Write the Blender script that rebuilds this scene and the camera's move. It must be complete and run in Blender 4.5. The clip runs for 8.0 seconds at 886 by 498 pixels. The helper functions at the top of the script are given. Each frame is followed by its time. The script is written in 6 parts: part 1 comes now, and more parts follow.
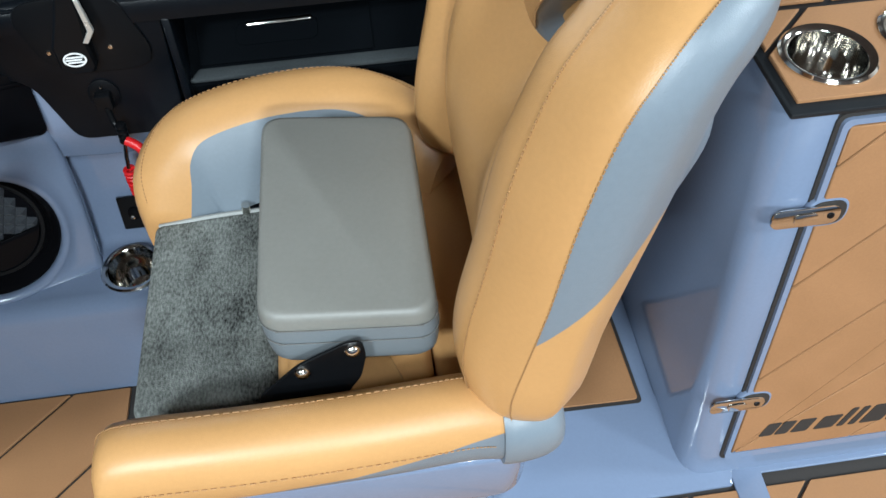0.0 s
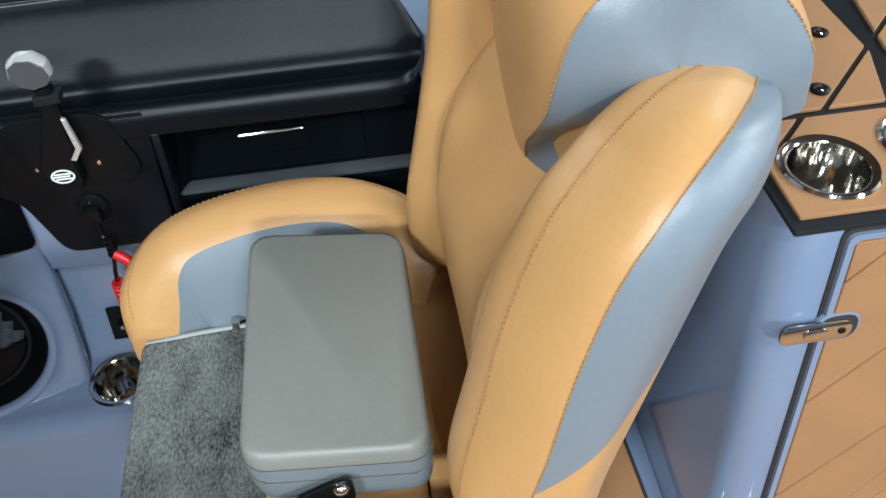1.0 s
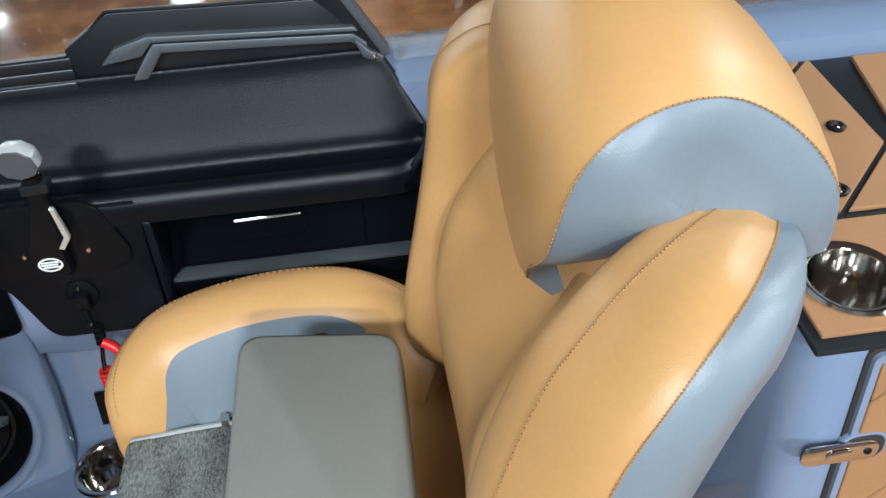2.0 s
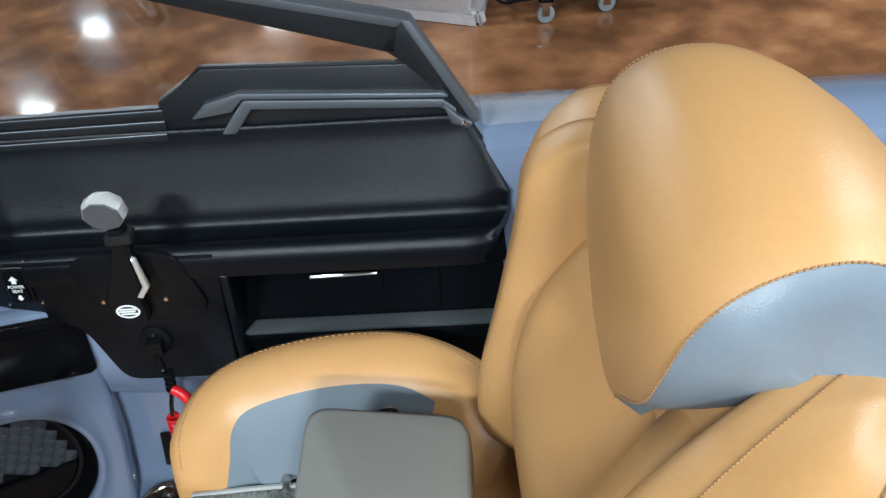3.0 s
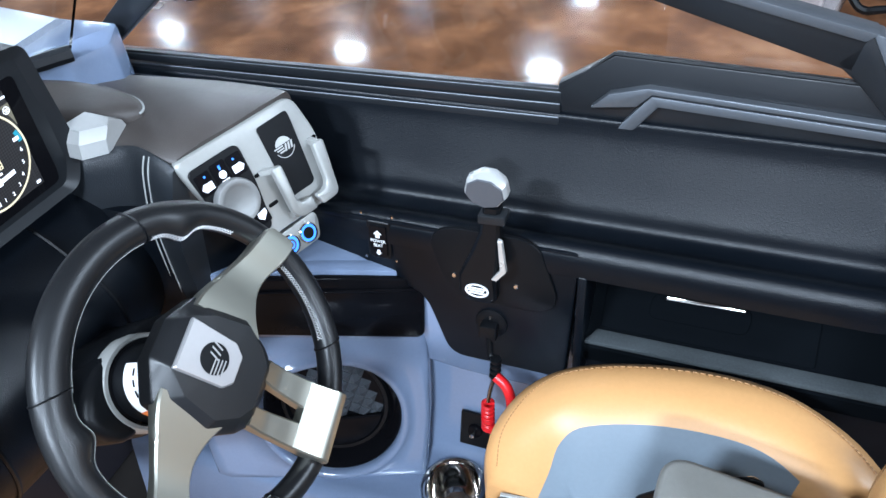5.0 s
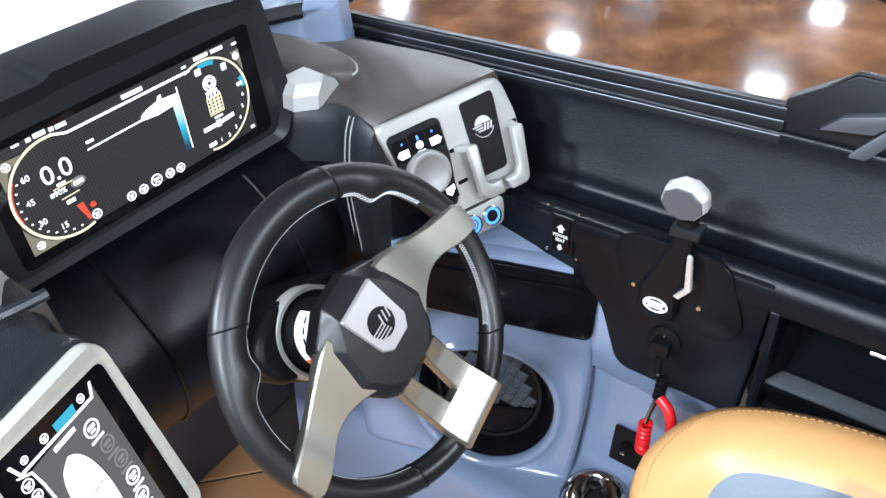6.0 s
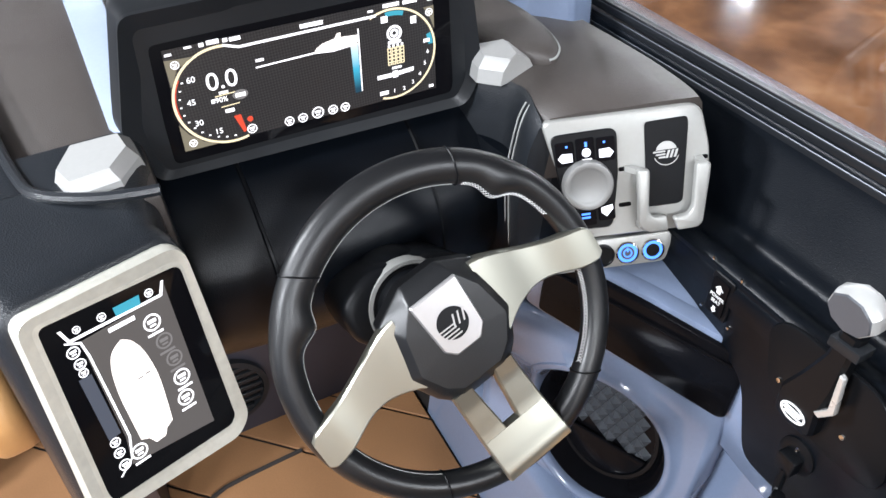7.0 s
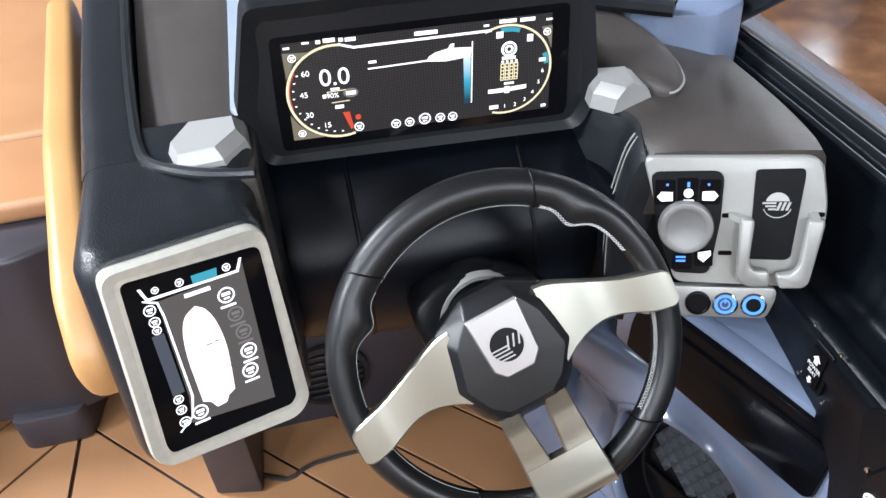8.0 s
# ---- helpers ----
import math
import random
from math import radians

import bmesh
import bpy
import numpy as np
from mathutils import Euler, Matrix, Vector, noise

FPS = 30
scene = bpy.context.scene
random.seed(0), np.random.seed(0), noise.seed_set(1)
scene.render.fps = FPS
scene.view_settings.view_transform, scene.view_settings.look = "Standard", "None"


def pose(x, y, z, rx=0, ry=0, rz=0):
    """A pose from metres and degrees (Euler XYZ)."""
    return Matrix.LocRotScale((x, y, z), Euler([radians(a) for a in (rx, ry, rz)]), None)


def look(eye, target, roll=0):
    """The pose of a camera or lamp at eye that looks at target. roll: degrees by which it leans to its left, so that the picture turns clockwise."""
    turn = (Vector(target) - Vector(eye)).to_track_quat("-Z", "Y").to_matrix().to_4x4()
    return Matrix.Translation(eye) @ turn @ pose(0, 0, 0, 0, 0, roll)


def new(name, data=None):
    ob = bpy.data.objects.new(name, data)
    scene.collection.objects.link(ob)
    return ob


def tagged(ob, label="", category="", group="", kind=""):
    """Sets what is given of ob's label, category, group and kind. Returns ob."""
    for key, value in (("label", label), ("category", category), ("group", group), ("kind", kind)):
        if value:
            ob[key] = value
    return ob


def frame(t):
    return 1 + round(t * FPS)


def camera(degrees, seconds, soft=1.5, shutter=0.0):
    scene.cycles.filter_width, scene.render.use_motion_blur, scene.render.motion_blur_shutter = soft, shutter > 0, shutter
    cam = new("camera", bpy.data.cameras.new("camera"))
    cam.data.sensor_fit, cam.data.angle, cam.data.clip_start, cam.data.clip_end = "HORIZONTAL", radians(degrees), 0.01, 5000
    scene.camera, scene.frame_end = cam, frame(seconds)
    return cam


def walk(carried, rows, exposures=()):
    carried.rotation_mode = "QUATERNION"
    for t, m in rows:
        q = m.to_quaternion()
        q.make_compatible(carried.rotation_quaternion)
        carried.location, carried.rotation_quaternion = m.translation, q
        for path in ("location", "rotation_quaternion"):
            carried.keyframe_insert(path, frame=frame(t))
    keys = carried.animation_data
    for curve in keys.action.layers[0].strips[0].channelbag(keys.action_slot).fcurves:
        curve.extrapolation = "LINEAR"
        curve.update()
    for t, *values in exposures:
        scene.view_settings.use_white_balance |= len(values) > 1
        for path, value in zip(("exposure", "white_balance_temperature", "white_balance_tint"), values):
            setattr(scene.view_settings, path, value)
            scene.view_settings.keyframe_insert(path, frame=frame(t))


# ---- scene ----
cam = camera(58.3, 8.0)
PATH = [
    (0, (0.043, 0.025, 1.173), (0.165, 1.273, -0.385), -2.6),
    (0.5, (0.054, 0.059, 1.179), (0.181, 1.375, -0.322), -3.1),
    (1, (0.067, 0.091, 1.184), (0.199, 1.474, -0.254), -3.7),
    (1.5, (0.08, 0.128, 1.19), (0.215, 1.56, -0.201), -3.5),
    (1.7, (0.089, 0.147, 1.191), (0.223, 1.592, -0.185), -3.4),
    (2.8, (0.093, 0.233, 1.23), (0.098, 1.736, -0.089), -4.3),
    (3, (0.084, 0.247, 1.23), (0.04, 1.757, -0.081), -4.0),
    (3.5, (0.057, 0.272, 1.226), (-0.149, 1.77, -0.083), -4.3),
    (4, (-0.004, 0.312, 1.218), (-0.354, 1.791, -0.082), -5.5),
    (4.5, (-0.053, 0.333, 1.214), (-0.58, 1.772, -0.071), -6.5),
    (4.7, (-0.08, 0.328, 1.211), (-0.659, 1.74, -0.082), -6.3),
    (5.8, (-0.109, 0.307, 1.198), (-1.002, 1.535, -0.104), -7.7),
    (6, (-0.109, 0.331, 1.192), (-1.128, 1.479, -0.09), -7.4),
    (6.5, (-0.084, 0.417, 1.192), (-1.364, 1.283, -0.078), -6.0),
    (7, (-0.058, 0.495, 1.178), (-1.446, 1.108, -0.125), -4.4),
    (7.5, (-0.041, 0.553, 1.179), (-1.521, 0.92, -0.115), -4.9),
    (8, (-0.031, 0.581, 1.178), (-1.565, 0.821, -0.082), -5.2),
]
EXPOSURE = [(0, -0.13, 6250, 6), (1.5, -0.10, 6350, 7), (3, -0.06, 6250, 7), (3.5, 0.04, 6050, 7), (4.5, 0.39, 5650, 10), (6, 0.66, 6150, 13), (6.5, 0.70, 6600, 16), (7, 0.58, 6600, 16), (8, 0.34, 6450, 16)]
walk(cam, [(t, look(eye, target, roll)) for t, eye, target, roll in PATH], EXPOSURE)


# ---- world and lights ----
FLOOR, GROUND, CEIL = -0.19, -0.90, 4.6
world = bpy.data.worlds.new("world")
scene.world = world
world.use_nodes = True
world.node_tree.nodes["Background"].inputs[0].default_value = (0.80, 0.86, 1.0, 1)
world.node_tree.nodes["Background"].inputs[1].default_value = 0.06


def ceiling_lamp(x, y, power):
    data = bpy.data.lights.new("ceiling_lamp_light", "AREA")
    data.shape, data.size, data.size_y, data.energy, data.color = "RECTANGLE", 0.55 if y > 5 else 1.2, 0.35 if y > 5 else 0.8, power, (0.86, 0.95, 1.0)
    ob = new("ceiling_lamp_light", data)
    ob.matrix_world = pose(x, y, CEIL - 0.12)
    return ob


# nine far lamps mirror in the floor; six near ones are added unseen
LAMPS = [(x, y) for x in (-12.3, -7.8, -3.7) for y in (10.0, 13.5, 17.0)] + [(x, y) for x, y in ((0.8, -5.8), (0.8, -2.3), (-2.8, -3.6))] + [(6.2, y) for y in (-3.6, 0.0, 3.6)]
for lx, ly in LAMPS:
    ceiling_lamp(lx, ly, 230 if ly > 5 else 450 if lx > 5 else 700 if lx < 0 else 130 if ly > -4 else 850)


# ---- materials ----
def material(name, base, rough=0.5, metal=0.0, vary=0.12, scale=30.0, bump=0.0, bump_scale=200.0, coat=0.0, spec=0.5, stretch=(1, 1, 1), emit=None, power=1.0):
    """A surface with a fine grain and a broad, faint unevenness."""
    m = bpy.data.materials.new(name)
    m.use_nodes = True
    t = m.node_tree
    b = t.nodes["Principled BSDF"]
    b.inputs["Roughness"].default_value, b.inputs["Metallic"].default_value = rough, metal
    b.inputs["Coat Weight"].default_value, b.inputs["Specular IOR Level"].default_value = coat, spec
    b.inputs["Coat Roughness"].default_value = 0.06
    co = t.nodes.new("ShaderNodeTexCoord")
    mp = t.nodes.new("ShaderNodeMapping")
    mp.inputs["Scale"].default_value = stretch
    t.links.new(co.outputs["Object"], mp.inputs["Vector"])
    fine, broad = t.nodes.new("ShaderNodeTexNoise"), t.nodes.new("ShaderNodeTexNoise")
    fine.inputs["Scale"].default_value, fine.inputs["Detail"].default_value = scale * 6, 5
    broad.inputs["Scale"].default_value, broad.inputs["Detail"].default_value = scale * 0.25, 3
    for n in (fine, broad):
        t.links.new(mp.outputs[0], n.inputs["Vector"])
    add = t.nodes.new("ShaderNodeMath")
    add.operation = "ADD"
    t.links.new(fine.outputs["Fac"], add.inputs[0])
    t.links.new(broad.outputs["Fac"], add.inputs[1])
    ramp = t.nodes.new("ShaderNodeMapRange")
    ramp.inputs[1].default_value, ramp.inputs[2].default_value = 0.6, 1.4
    ramp.inputs[3].default_value, ramp.inputs[4].default_value = 1 - vary, 1 + vary
    t.links.new(add.outputs[0], ramp.inputs[0])
    mul = t.nodes.new("ShaderNodeMix")
    mul.data_type, mul.blend_type = "RGBA", "MULTIPLY"
    mul.inputs["Factor"].default_value = 1.0
    mul.inputs["A"].default_value = (*base, 1)
    t.links.new(ramp.outputs[0], mul.inputs["B"])
    t.links.new(mul.outputs["Result"], b.inputs["Base Color"])
    rr = t.nodes.new("ShaderNodeMapRange")
    rr.inputs[1].default_value, rr.inputs[2].default_value = 0.3, 0.7
    rr.inputs[3].default_value, rr.inputs[4].default_value = max(0.02, rough * 0.88), min(1, rough * 1.12)
    t.links.new(broad.outputs["Fac"], rr.inputs[0])
    t.links.new(rr.outputs[0], b.inputs["Roughness"])
    if bump:
        tex = t.nodes.new("ShaderNodeTexVoronoi")
        tex.inputs["Scale"].default_value = bump_scale
        t.links.new(mp.outputs[0], tex.inputs["Vector"])
        bp = t.nodes.new("ShaderNodeBump")
        bp.inputs["Strength"].default_value, bp.inputs["Distance"].default_value = bump, 0.002
        t.links.new(tex.outputs["Distance"], bp.inputs["Height"])
        t.links.new(bp.outputs[0], b.inputs["Normal"])
    if emit:
        b.inputs["Emission Color"].default_value, b.inputs["Emission Strength"].default_value = (*emit, 1), power
    return m


TAN = material("tan_vinyl", (0.510, 0.274, 0.106), 0.37, vary=0.05, bump=0.10, bump_scale=900)
GREYBLUE = material("grey_blue_vinyl", (0.165, 0.198, 0.232), 0.36, vary=0.05, bump=0.10, bump_scale=900)
PADGREY = material("grey_vinyl", (0.190, 0.188, 0.172), 0.45, vary=0.06, bump=0.10, bump_scale=900)
# The pad's grey vinyl, tinted with the blue that its side reflects.
PADSIDE = material("grey_vinyl_blue_reflection", (0.165, 0.185, 0.200), 0.40, vary=0.05, bump=0.10, bump_scale=900)
GEL = material("slate_blue_gelcoat", (0.160, 0.203, 0.295), 0.12, vary=0.04, coat=0.3)
BLACKVINYL = material("black_vinyl", (0.0022, 0.0034, 0.0054), 0.33, vary=0.12, bump=0.14, bump_scale=750, spec=0.22)
BLACK = material("black_plastic", (0.0035, 0.004, 0.005), 0.38, vary=0.12, spec=0.18)
DULLBLACK = material("dull_black_plastic", (0.0026, 0.0033, 0.0042), 0.6, vary=0.1, spec=0.0)
BLACKGLOSS = material("gloss_black_plastic", (0.004, 0.004, 0.005), 0.14, vary=0.1, spec=0.07)
CHARCOAL = material("charcoal_plastic", (0.010, 0.0115, 0.0135), 0.40, vary=0.08, spec=0.35)
DASHTOP = material("taupe_dash_vinyl", (0.044, 0.037, 0.0335), 0.50, vary=0.10, bump=0.15, bump_scale=700)
DASHLEATHER = material("dark_blue_grey_vinyl", (0.014, 0.0165, 0.020), 0.31, vary=0.10, bump=0.18, bump_scale=620)
ALU = material("brushed_champagne_metal", (0.35, 0.345, 0.295), 0.33, 0.9, vary=0.02, scale=3)
SILVER = material("satin_silver_paint", (0.30, 0.30, 0.285), 0.40, 0.35, vary=0.04)
WHITESILVER = material("pale_silver_paint", (0.40, 0.40, 0.39), 0.34, 0.2, vary=0.04)
CHROME = material("polished_steel", (0.72, 0.70, 0.66), 0.09, 1.0, vary=0.04)
TEAK = material("tan_foam_decking", (0.285, 0.138, 0.057), 0.75, vary=0.10, scale=50, bump=0.1, bump_scale=900)
CAULK = material("dark_groove", (0.022, 0.018, 0.016), 0.7)
CARPET = material("grey_marine_carpet", (0.165, 0.175, 0.165), 0.95, vary=1.0, scale=60, bump=0.8, bump_scale=1000, spec=0.1, stretch=(1, 0.45, 0.45))
LINING = material("dark_grey_lining", (0.042, 0.048, 0.051), 0.9, vary=0.25, scale=60, bump=0.3, bump_scale=900, spec=0.1)
RED = material("red_plastic", (0.65, 0.012, 0.016), 0.35, vary=0.05)
RAIL = material("black_anodised_metal", (0.011, 0.0125, 0.015), 0.34, 0.3, vary=0.08)
# Unseen walls share one white, dimmed against fill light, paler where they bounce it.
WALLPAINT = material("dimmed_white_paint", (0.34, 0.35, 0.36), 0.8, vary=0.06, scale=3)
BOUNCEWALL = material("bounce_wall_paint", (0.74, 0.74, 0.72), 0.7, vary=0.05, scale=3)
CEILPAINT = material("ceiling_paint", (0.11, 0.13, 0.155), 0.9, vary=0.06, scale=3)


# ---- geometry helpers ----
def part(name, bm, mat, parent=None, label="", angle=38, base=None):
    """Link a bmesh as one mesh object under a thing or a part."""
    bmesh.ops.recalc_face_normals(bm, faces=bm.faces)
    me = bpy.data.meshes.new(name)
    bm.to_mesh(me)
    bm.free()
    for p in me.polygons:
        p.use_smooth = len(p.vertices) <= 4
    me.set_sharp_from_angle(angle=radians(angle))
    me.materials.append(mat)
    ob = new(name, me)
    if parent:
        ob.parent = parent
        ob.matrix_parent_inverse = Matrix.Translation(-Vector(parent.location))
    if label:
        ob["label"] = label
    return ob


def thing(name, at, label, category, group="", kind=""):
    ob = new(name)
    ob.location = at
    ob.empty_display_size = 0.02
    return tagged(ob, label, category, group, kind)


def axes(origin, a, b):
    """A frame with its first axis along a, its second near b."""
    a = Vector(a).normalized()
    c = a.cross(Vector(b)).normalized()
    b = c.cross(a)
    m = Matrix((a, b, c)).transposed().to_4x4()
    m.translation = Vector(origin)
    return m


def rounded(poly, r, n=5):
    """A polygon with its corners rounded."""
    out, k = [], len(poly)
    rs = r if isinstance(r, (list, tuple)) else [r] * k
    for i in range(k):
        p, q, s = Vector(poly[i - 1]), Vector(poly[i]), Vector(poly[(i + 1) % k])
        d = min(rs[i], (p - q).length * 0.49, (s - q).length * 0.49)
        a, b = q + (p - q).normalized() * d, q + (s - q).normalized() * d
        for j in range(n + 1):
            t = j / n
            out.append(tuple(a * (1 - t) ** 2 + q * 2 * t * (1 - t) + b * t * t))
    return out


def prism(poly, c0, c1, m=Matrix(), bevel=0.0, seg=2):
    bm = bmesh.new()
    lo = [bm.verts.new((a, b, c0)) for a, b in poly]
    hi = [bm.verts.new((a, b, c1)) for a, b in poly]
    k = len(poly)
    bm.faces.new(lo[::-1])
    bm.faces.new(hi)
    for i in range(k):
        bm.faces.new((lo[i], lo[(i + 1) % k], hi[(i + 1) % k], hi[i]))
    if bevel:
        bm.normal_update()
        edges = [e for e in bm.edges if e.calc_face_angle(0) > 0.5]
        bmesh.ops.bevel(bm, geom=edges, offset=bevel, segments=seg, profile=0.5, affect="EDGES")
    bm.transform(m)
    return bm


def box(x0, x1, y0, y1, z0, z1, bevel=0.0, seg=2, m=Matrix()):
    return prism([(x0, y0), (x1, y0), (x1, y1), (x0, y1)], z0, z1, m, bevel, seg)


def ring_plate(outer, inner, c0, c1, m=Matrix(), lip=0.0):
    """A plate with an opening: two loops of equal count. lip: how far the inner edge of the face is lower."""
    bm = bmesh.new()
    loops = []
    for loop, c in ((outer, c0), (outer, c1), (inner, c1 - lip), (inner, c0)):
        loops.append([bm.verts.new((a, b, c)) for a, b in loop])
    k = len(outer)
    for s in range(4):
        for i in range(k):
            p, q = loops[s], loops[(s + 1) % 4]
            bm.faces.new((p[i], p[(i + 1) % k], q[(i + 1) % k], q[i]))
    bm.transform(m)
    return bm


def loft(rings, cap=True, close=True):
    bm = bmesh.new()
    vs = [[bm.verts.new(p) for p in r] for r in rings]
    k = len(rings[0])
    for a, b in zip(vs, vs[1:]):
        for i in range(k if close else k - 1):
            bm.faces.new((a[i], a[(i + 1) % k], b[(i + 1) % k], b[i]))
    if cap and close:
        bm.faces.new(vs[0][::-1])
        bm.faces.new(vs[-1])
    return bm


def lathe(profile, m=Matrix(), n=40):
    rings = [[m @ Vector((r * math.cos(2 * math.pi * i / n), r * math.sin(2 * math.pi * i / n), h)) for i in range(n)] for r, h in profile]
    return loft(rings, cap=False)


def smooth_line(pts, n=6, closed=False):
    """A Catmull-Rom line through the points."""
    pts = [Vector(p) for p in pts]
    k, out = len(pts), []
    for i in range(k if closed else k - 1):
        a, b, c, d = ([pts[(i + j) % k] for j in (-1, 0, 1, 2)] if closed else [pts[min(max(i + j, 0), k - 1)] for j in (-1, 0, 1, 2)])
        for j in range(n):
            t = j / n
            out.append(0.5 * (2 * b + (c - a) * t + (2 * a - 5 * b + 4 * c - d) * t * t + (3 * b - a - 3 * c + d) * t ** 3))
    if not closed:
        out.append(pts[-1])
    return out


def tube(pts, r, n=8, closed=False):
    pts = [Vector(p) for p in pts]
    rings, k = [], len(pts)
    up = Vector((0.31, 0.17, 0.93))
    for i in range(k):
        d = (pts[(i + 1) % k] - pts[i - 1]) if closed else (pts[min(i + 1, k - 1)] - pts[max(i - 1, 0)])
        d.normalize()
        side = d.cross(up)
        side = side.normalized() if side.length > 1e-4 else d.orthogonal().normalized()
        up = side.cross(d)
        rr = r[i] if isinstance(r, (list, tuple)) else r
        rings.append([pts[i] + rr * (math.cos(a) * side + math.sin(a) * up) for a in (2 * math.pi * j / n for j in range(n))])
    if closed:
        rings.append(rings[0])
    return loft(rings, cap=not closed)


def join(*bms):
    out = bmesh.new()
    for b in bms:
        me = bpy.data.meshes.new("joined")
        b.to_mesh(me)
        b.free()
        out.from_mesh(me)
        bpy.data.meshes.remove(me)
    return out


def cut(ob, bm):
    """Take a solid out of a mesh, once and for all."""
    me = bpy.data.meshes.new("cutter")
    bmesh.ops.recalc_face_normals(bm, faces=bm.faces)
    bm.to_mesh(me)
    bm.free()
    tool = new("cutter", me)
    mod = ob.modifiers.new("cut", "BOOLEAN")
    mod.object, mod.operation, mod.solver = tool, "DIFFERENCE", "EXACT"
    done = bpy.data.meshes.new_from_object(ob.evaluated_get(bpy.context.evaluated_depsgraph_get()))
    ob.modifiers.clear()
    done.set_sharp_from_angle(angle=radians(38))
    ob.data = done
    bpy.data.objects.remove(tool)
    bpy.data.meshes.remove(me)


def extrude_x(profile, x0, x1, close=False):
    """A sheet or bar of the (y, z) profile along x."""
    return loft([[(x, y, z) for y, z in profile] for x in (x0, x1)], cap=close, close=close)


def single(name, bm, mat, label, category, kind="", group="", angle=38):
    return tagged(part(name, bm, mat, angle=angle), label, category, group, kind)


# ---- showroom ----
def showroom():
    m = bpy.data.materials.new("stained_polished_concrete")
    m.use_nodes = True
    t = m.node_tree
    b = t.nodes["Principled BSDF"]
    co = t.nodes.new("ShaderNodeTexCoord")
    n1, n2, n3 = (t.nodes.new("ShaderNodeTexNoise") for _ in range(3))
    for n, s, d in ((n1, 0.8, 5), (n2, 3.2, 9), (n3, 60.0, 4)):
        n.inputs["Scale"].default_value, n.inputs["Detail"].default_value = s, d
        n.inputs["Distortion"].default_value = 0.15
        t.links.new(co.outputs["Object"], n.inputs["Vector"])
    mix = t.nodes.new("ShaderNodeMath")
    mix.operation = "MULTIPLY_ADD"
    mix.inputs[1].default_value = 0.55
    t.links.new(n2.outputs["Fac"], mix.inputs[0])
    half = t.nodes.new("ShaderNodeMath")
    half.operation = "MULTIPLY"
    half.inputs[1].default_value = 0.45
    t.links.new(n1.outputs["Fac"], half.inputs[0])
    t.links.new(half.outputs[0], mix.inputs[2])
    ramp = t.nodes.new("ShaderNodeValToRGB")
    e = ramp.color_ramp.elements
    e[0].position, e[0].color = 0.36, (0.11, 0.048, 0.022, 1)
    e[1].position, e[1].color = 0.66, (0.44, 0.215, 0.105, 1)
    for p, c in ((0.47, (0.18, 0.078, 0.036, 1)), (0.55, (0.28, 0.123, 0.055, 1))):
        x = e.new(p)
        x.color = c
    t.links.new(mix.outputs[0], ramp.inputs[0])
    t.links.new(ramp.outputs[0], b.inputs["Base Color"])
    b.inputs["Roughness"].default_value = 0.075
    bp = t.nodes.new("ShaderNodeBump")
    bp.inputs["Strength"].default_value, bp.inputs["Distance"].default_value = 0.10, 0.01
    t.links.new(n2.outputs["Fac"], bp.inputs["Height"])
    t.links.new(bp.outputs[0], b.inputs["Normal"])
    single("ground", box(-16, 12, -9, 20, GROUND - 0.1, GROUND), m, "brown stained and polished concrete showroom floor", "floor", "structure")
    single("ceiling", box(-16, 12, -9, 20, CEIL, CEIL + 0.1), CEILPAINT, "grey showroom ceiling with square lamps", "ceiling", "structure")
    # north and east walls are toned lighter to throw light back on the boat
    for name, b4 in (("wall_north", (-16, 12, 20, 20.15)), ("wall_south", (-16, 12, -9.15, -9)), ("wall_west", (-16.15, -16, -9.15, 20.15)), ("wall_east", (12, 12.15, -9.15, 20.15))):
        single(name, box(*b4, GROUND - 0.1, CEIL + 0.1), BOUNCEWALL if name in ("wall_north", "wall_east") else WALLPAINT, "plain unseen showroom wall, paler to the north and east to reflect light", "wall", "structure")


showroom()


# ---- boat shell ----
def clip(poly, n, d):
    """The part of a convex polygon where n . p <= d."""
    out = []
    for i in range(len(poly)):
        p, q = poly[i - 1], poly[i]
        dp, dq = n[0] * p[0] + n[1] * p[1] - d, n[0] * q[0] + n[1] * q[1] - d
        if (dp <= 0) != (dq <= 0):
            t = dp / (dp - dq)
            out.append((p[0] + t * (q[0] - p[0]), p[1] + t * (q[1] - p[1])))
        if dq <= 0:
            out.append(q)
    return out


def planks(parent, poly, angle, step, first, m, top=0.006, gap=0.0035):
    """Foam planks of one width over a convex region, each its own piece. angle: the direction of the joints."""
    n = (-math.sin(radians(angle)), math.cos(radians(angle)))
    ds = [n[0] * p[0] + n[1] * p[1] for p in poly]
    k = math.floor((min(ds) - first) / step)
    while first + k * step < max(ds):
        lo, hi = first + k * step + gap, first + (k + 1) * step - gap
        piece = clip(clip(poly, n, hi), (-n[0], -n[1]), -lo)
        area = sum(piece[i - 1][0] * piece[i][1] - piece[i][0] * piece[i - 1][1] for i in range(len(piece))) / 2
        if len(piece) > 2 and abs(area) > 2e-4:
            part("plank", prism(piece, 0.0, top, m, 0.0012, 1), TEAK, parent)
        k += 1


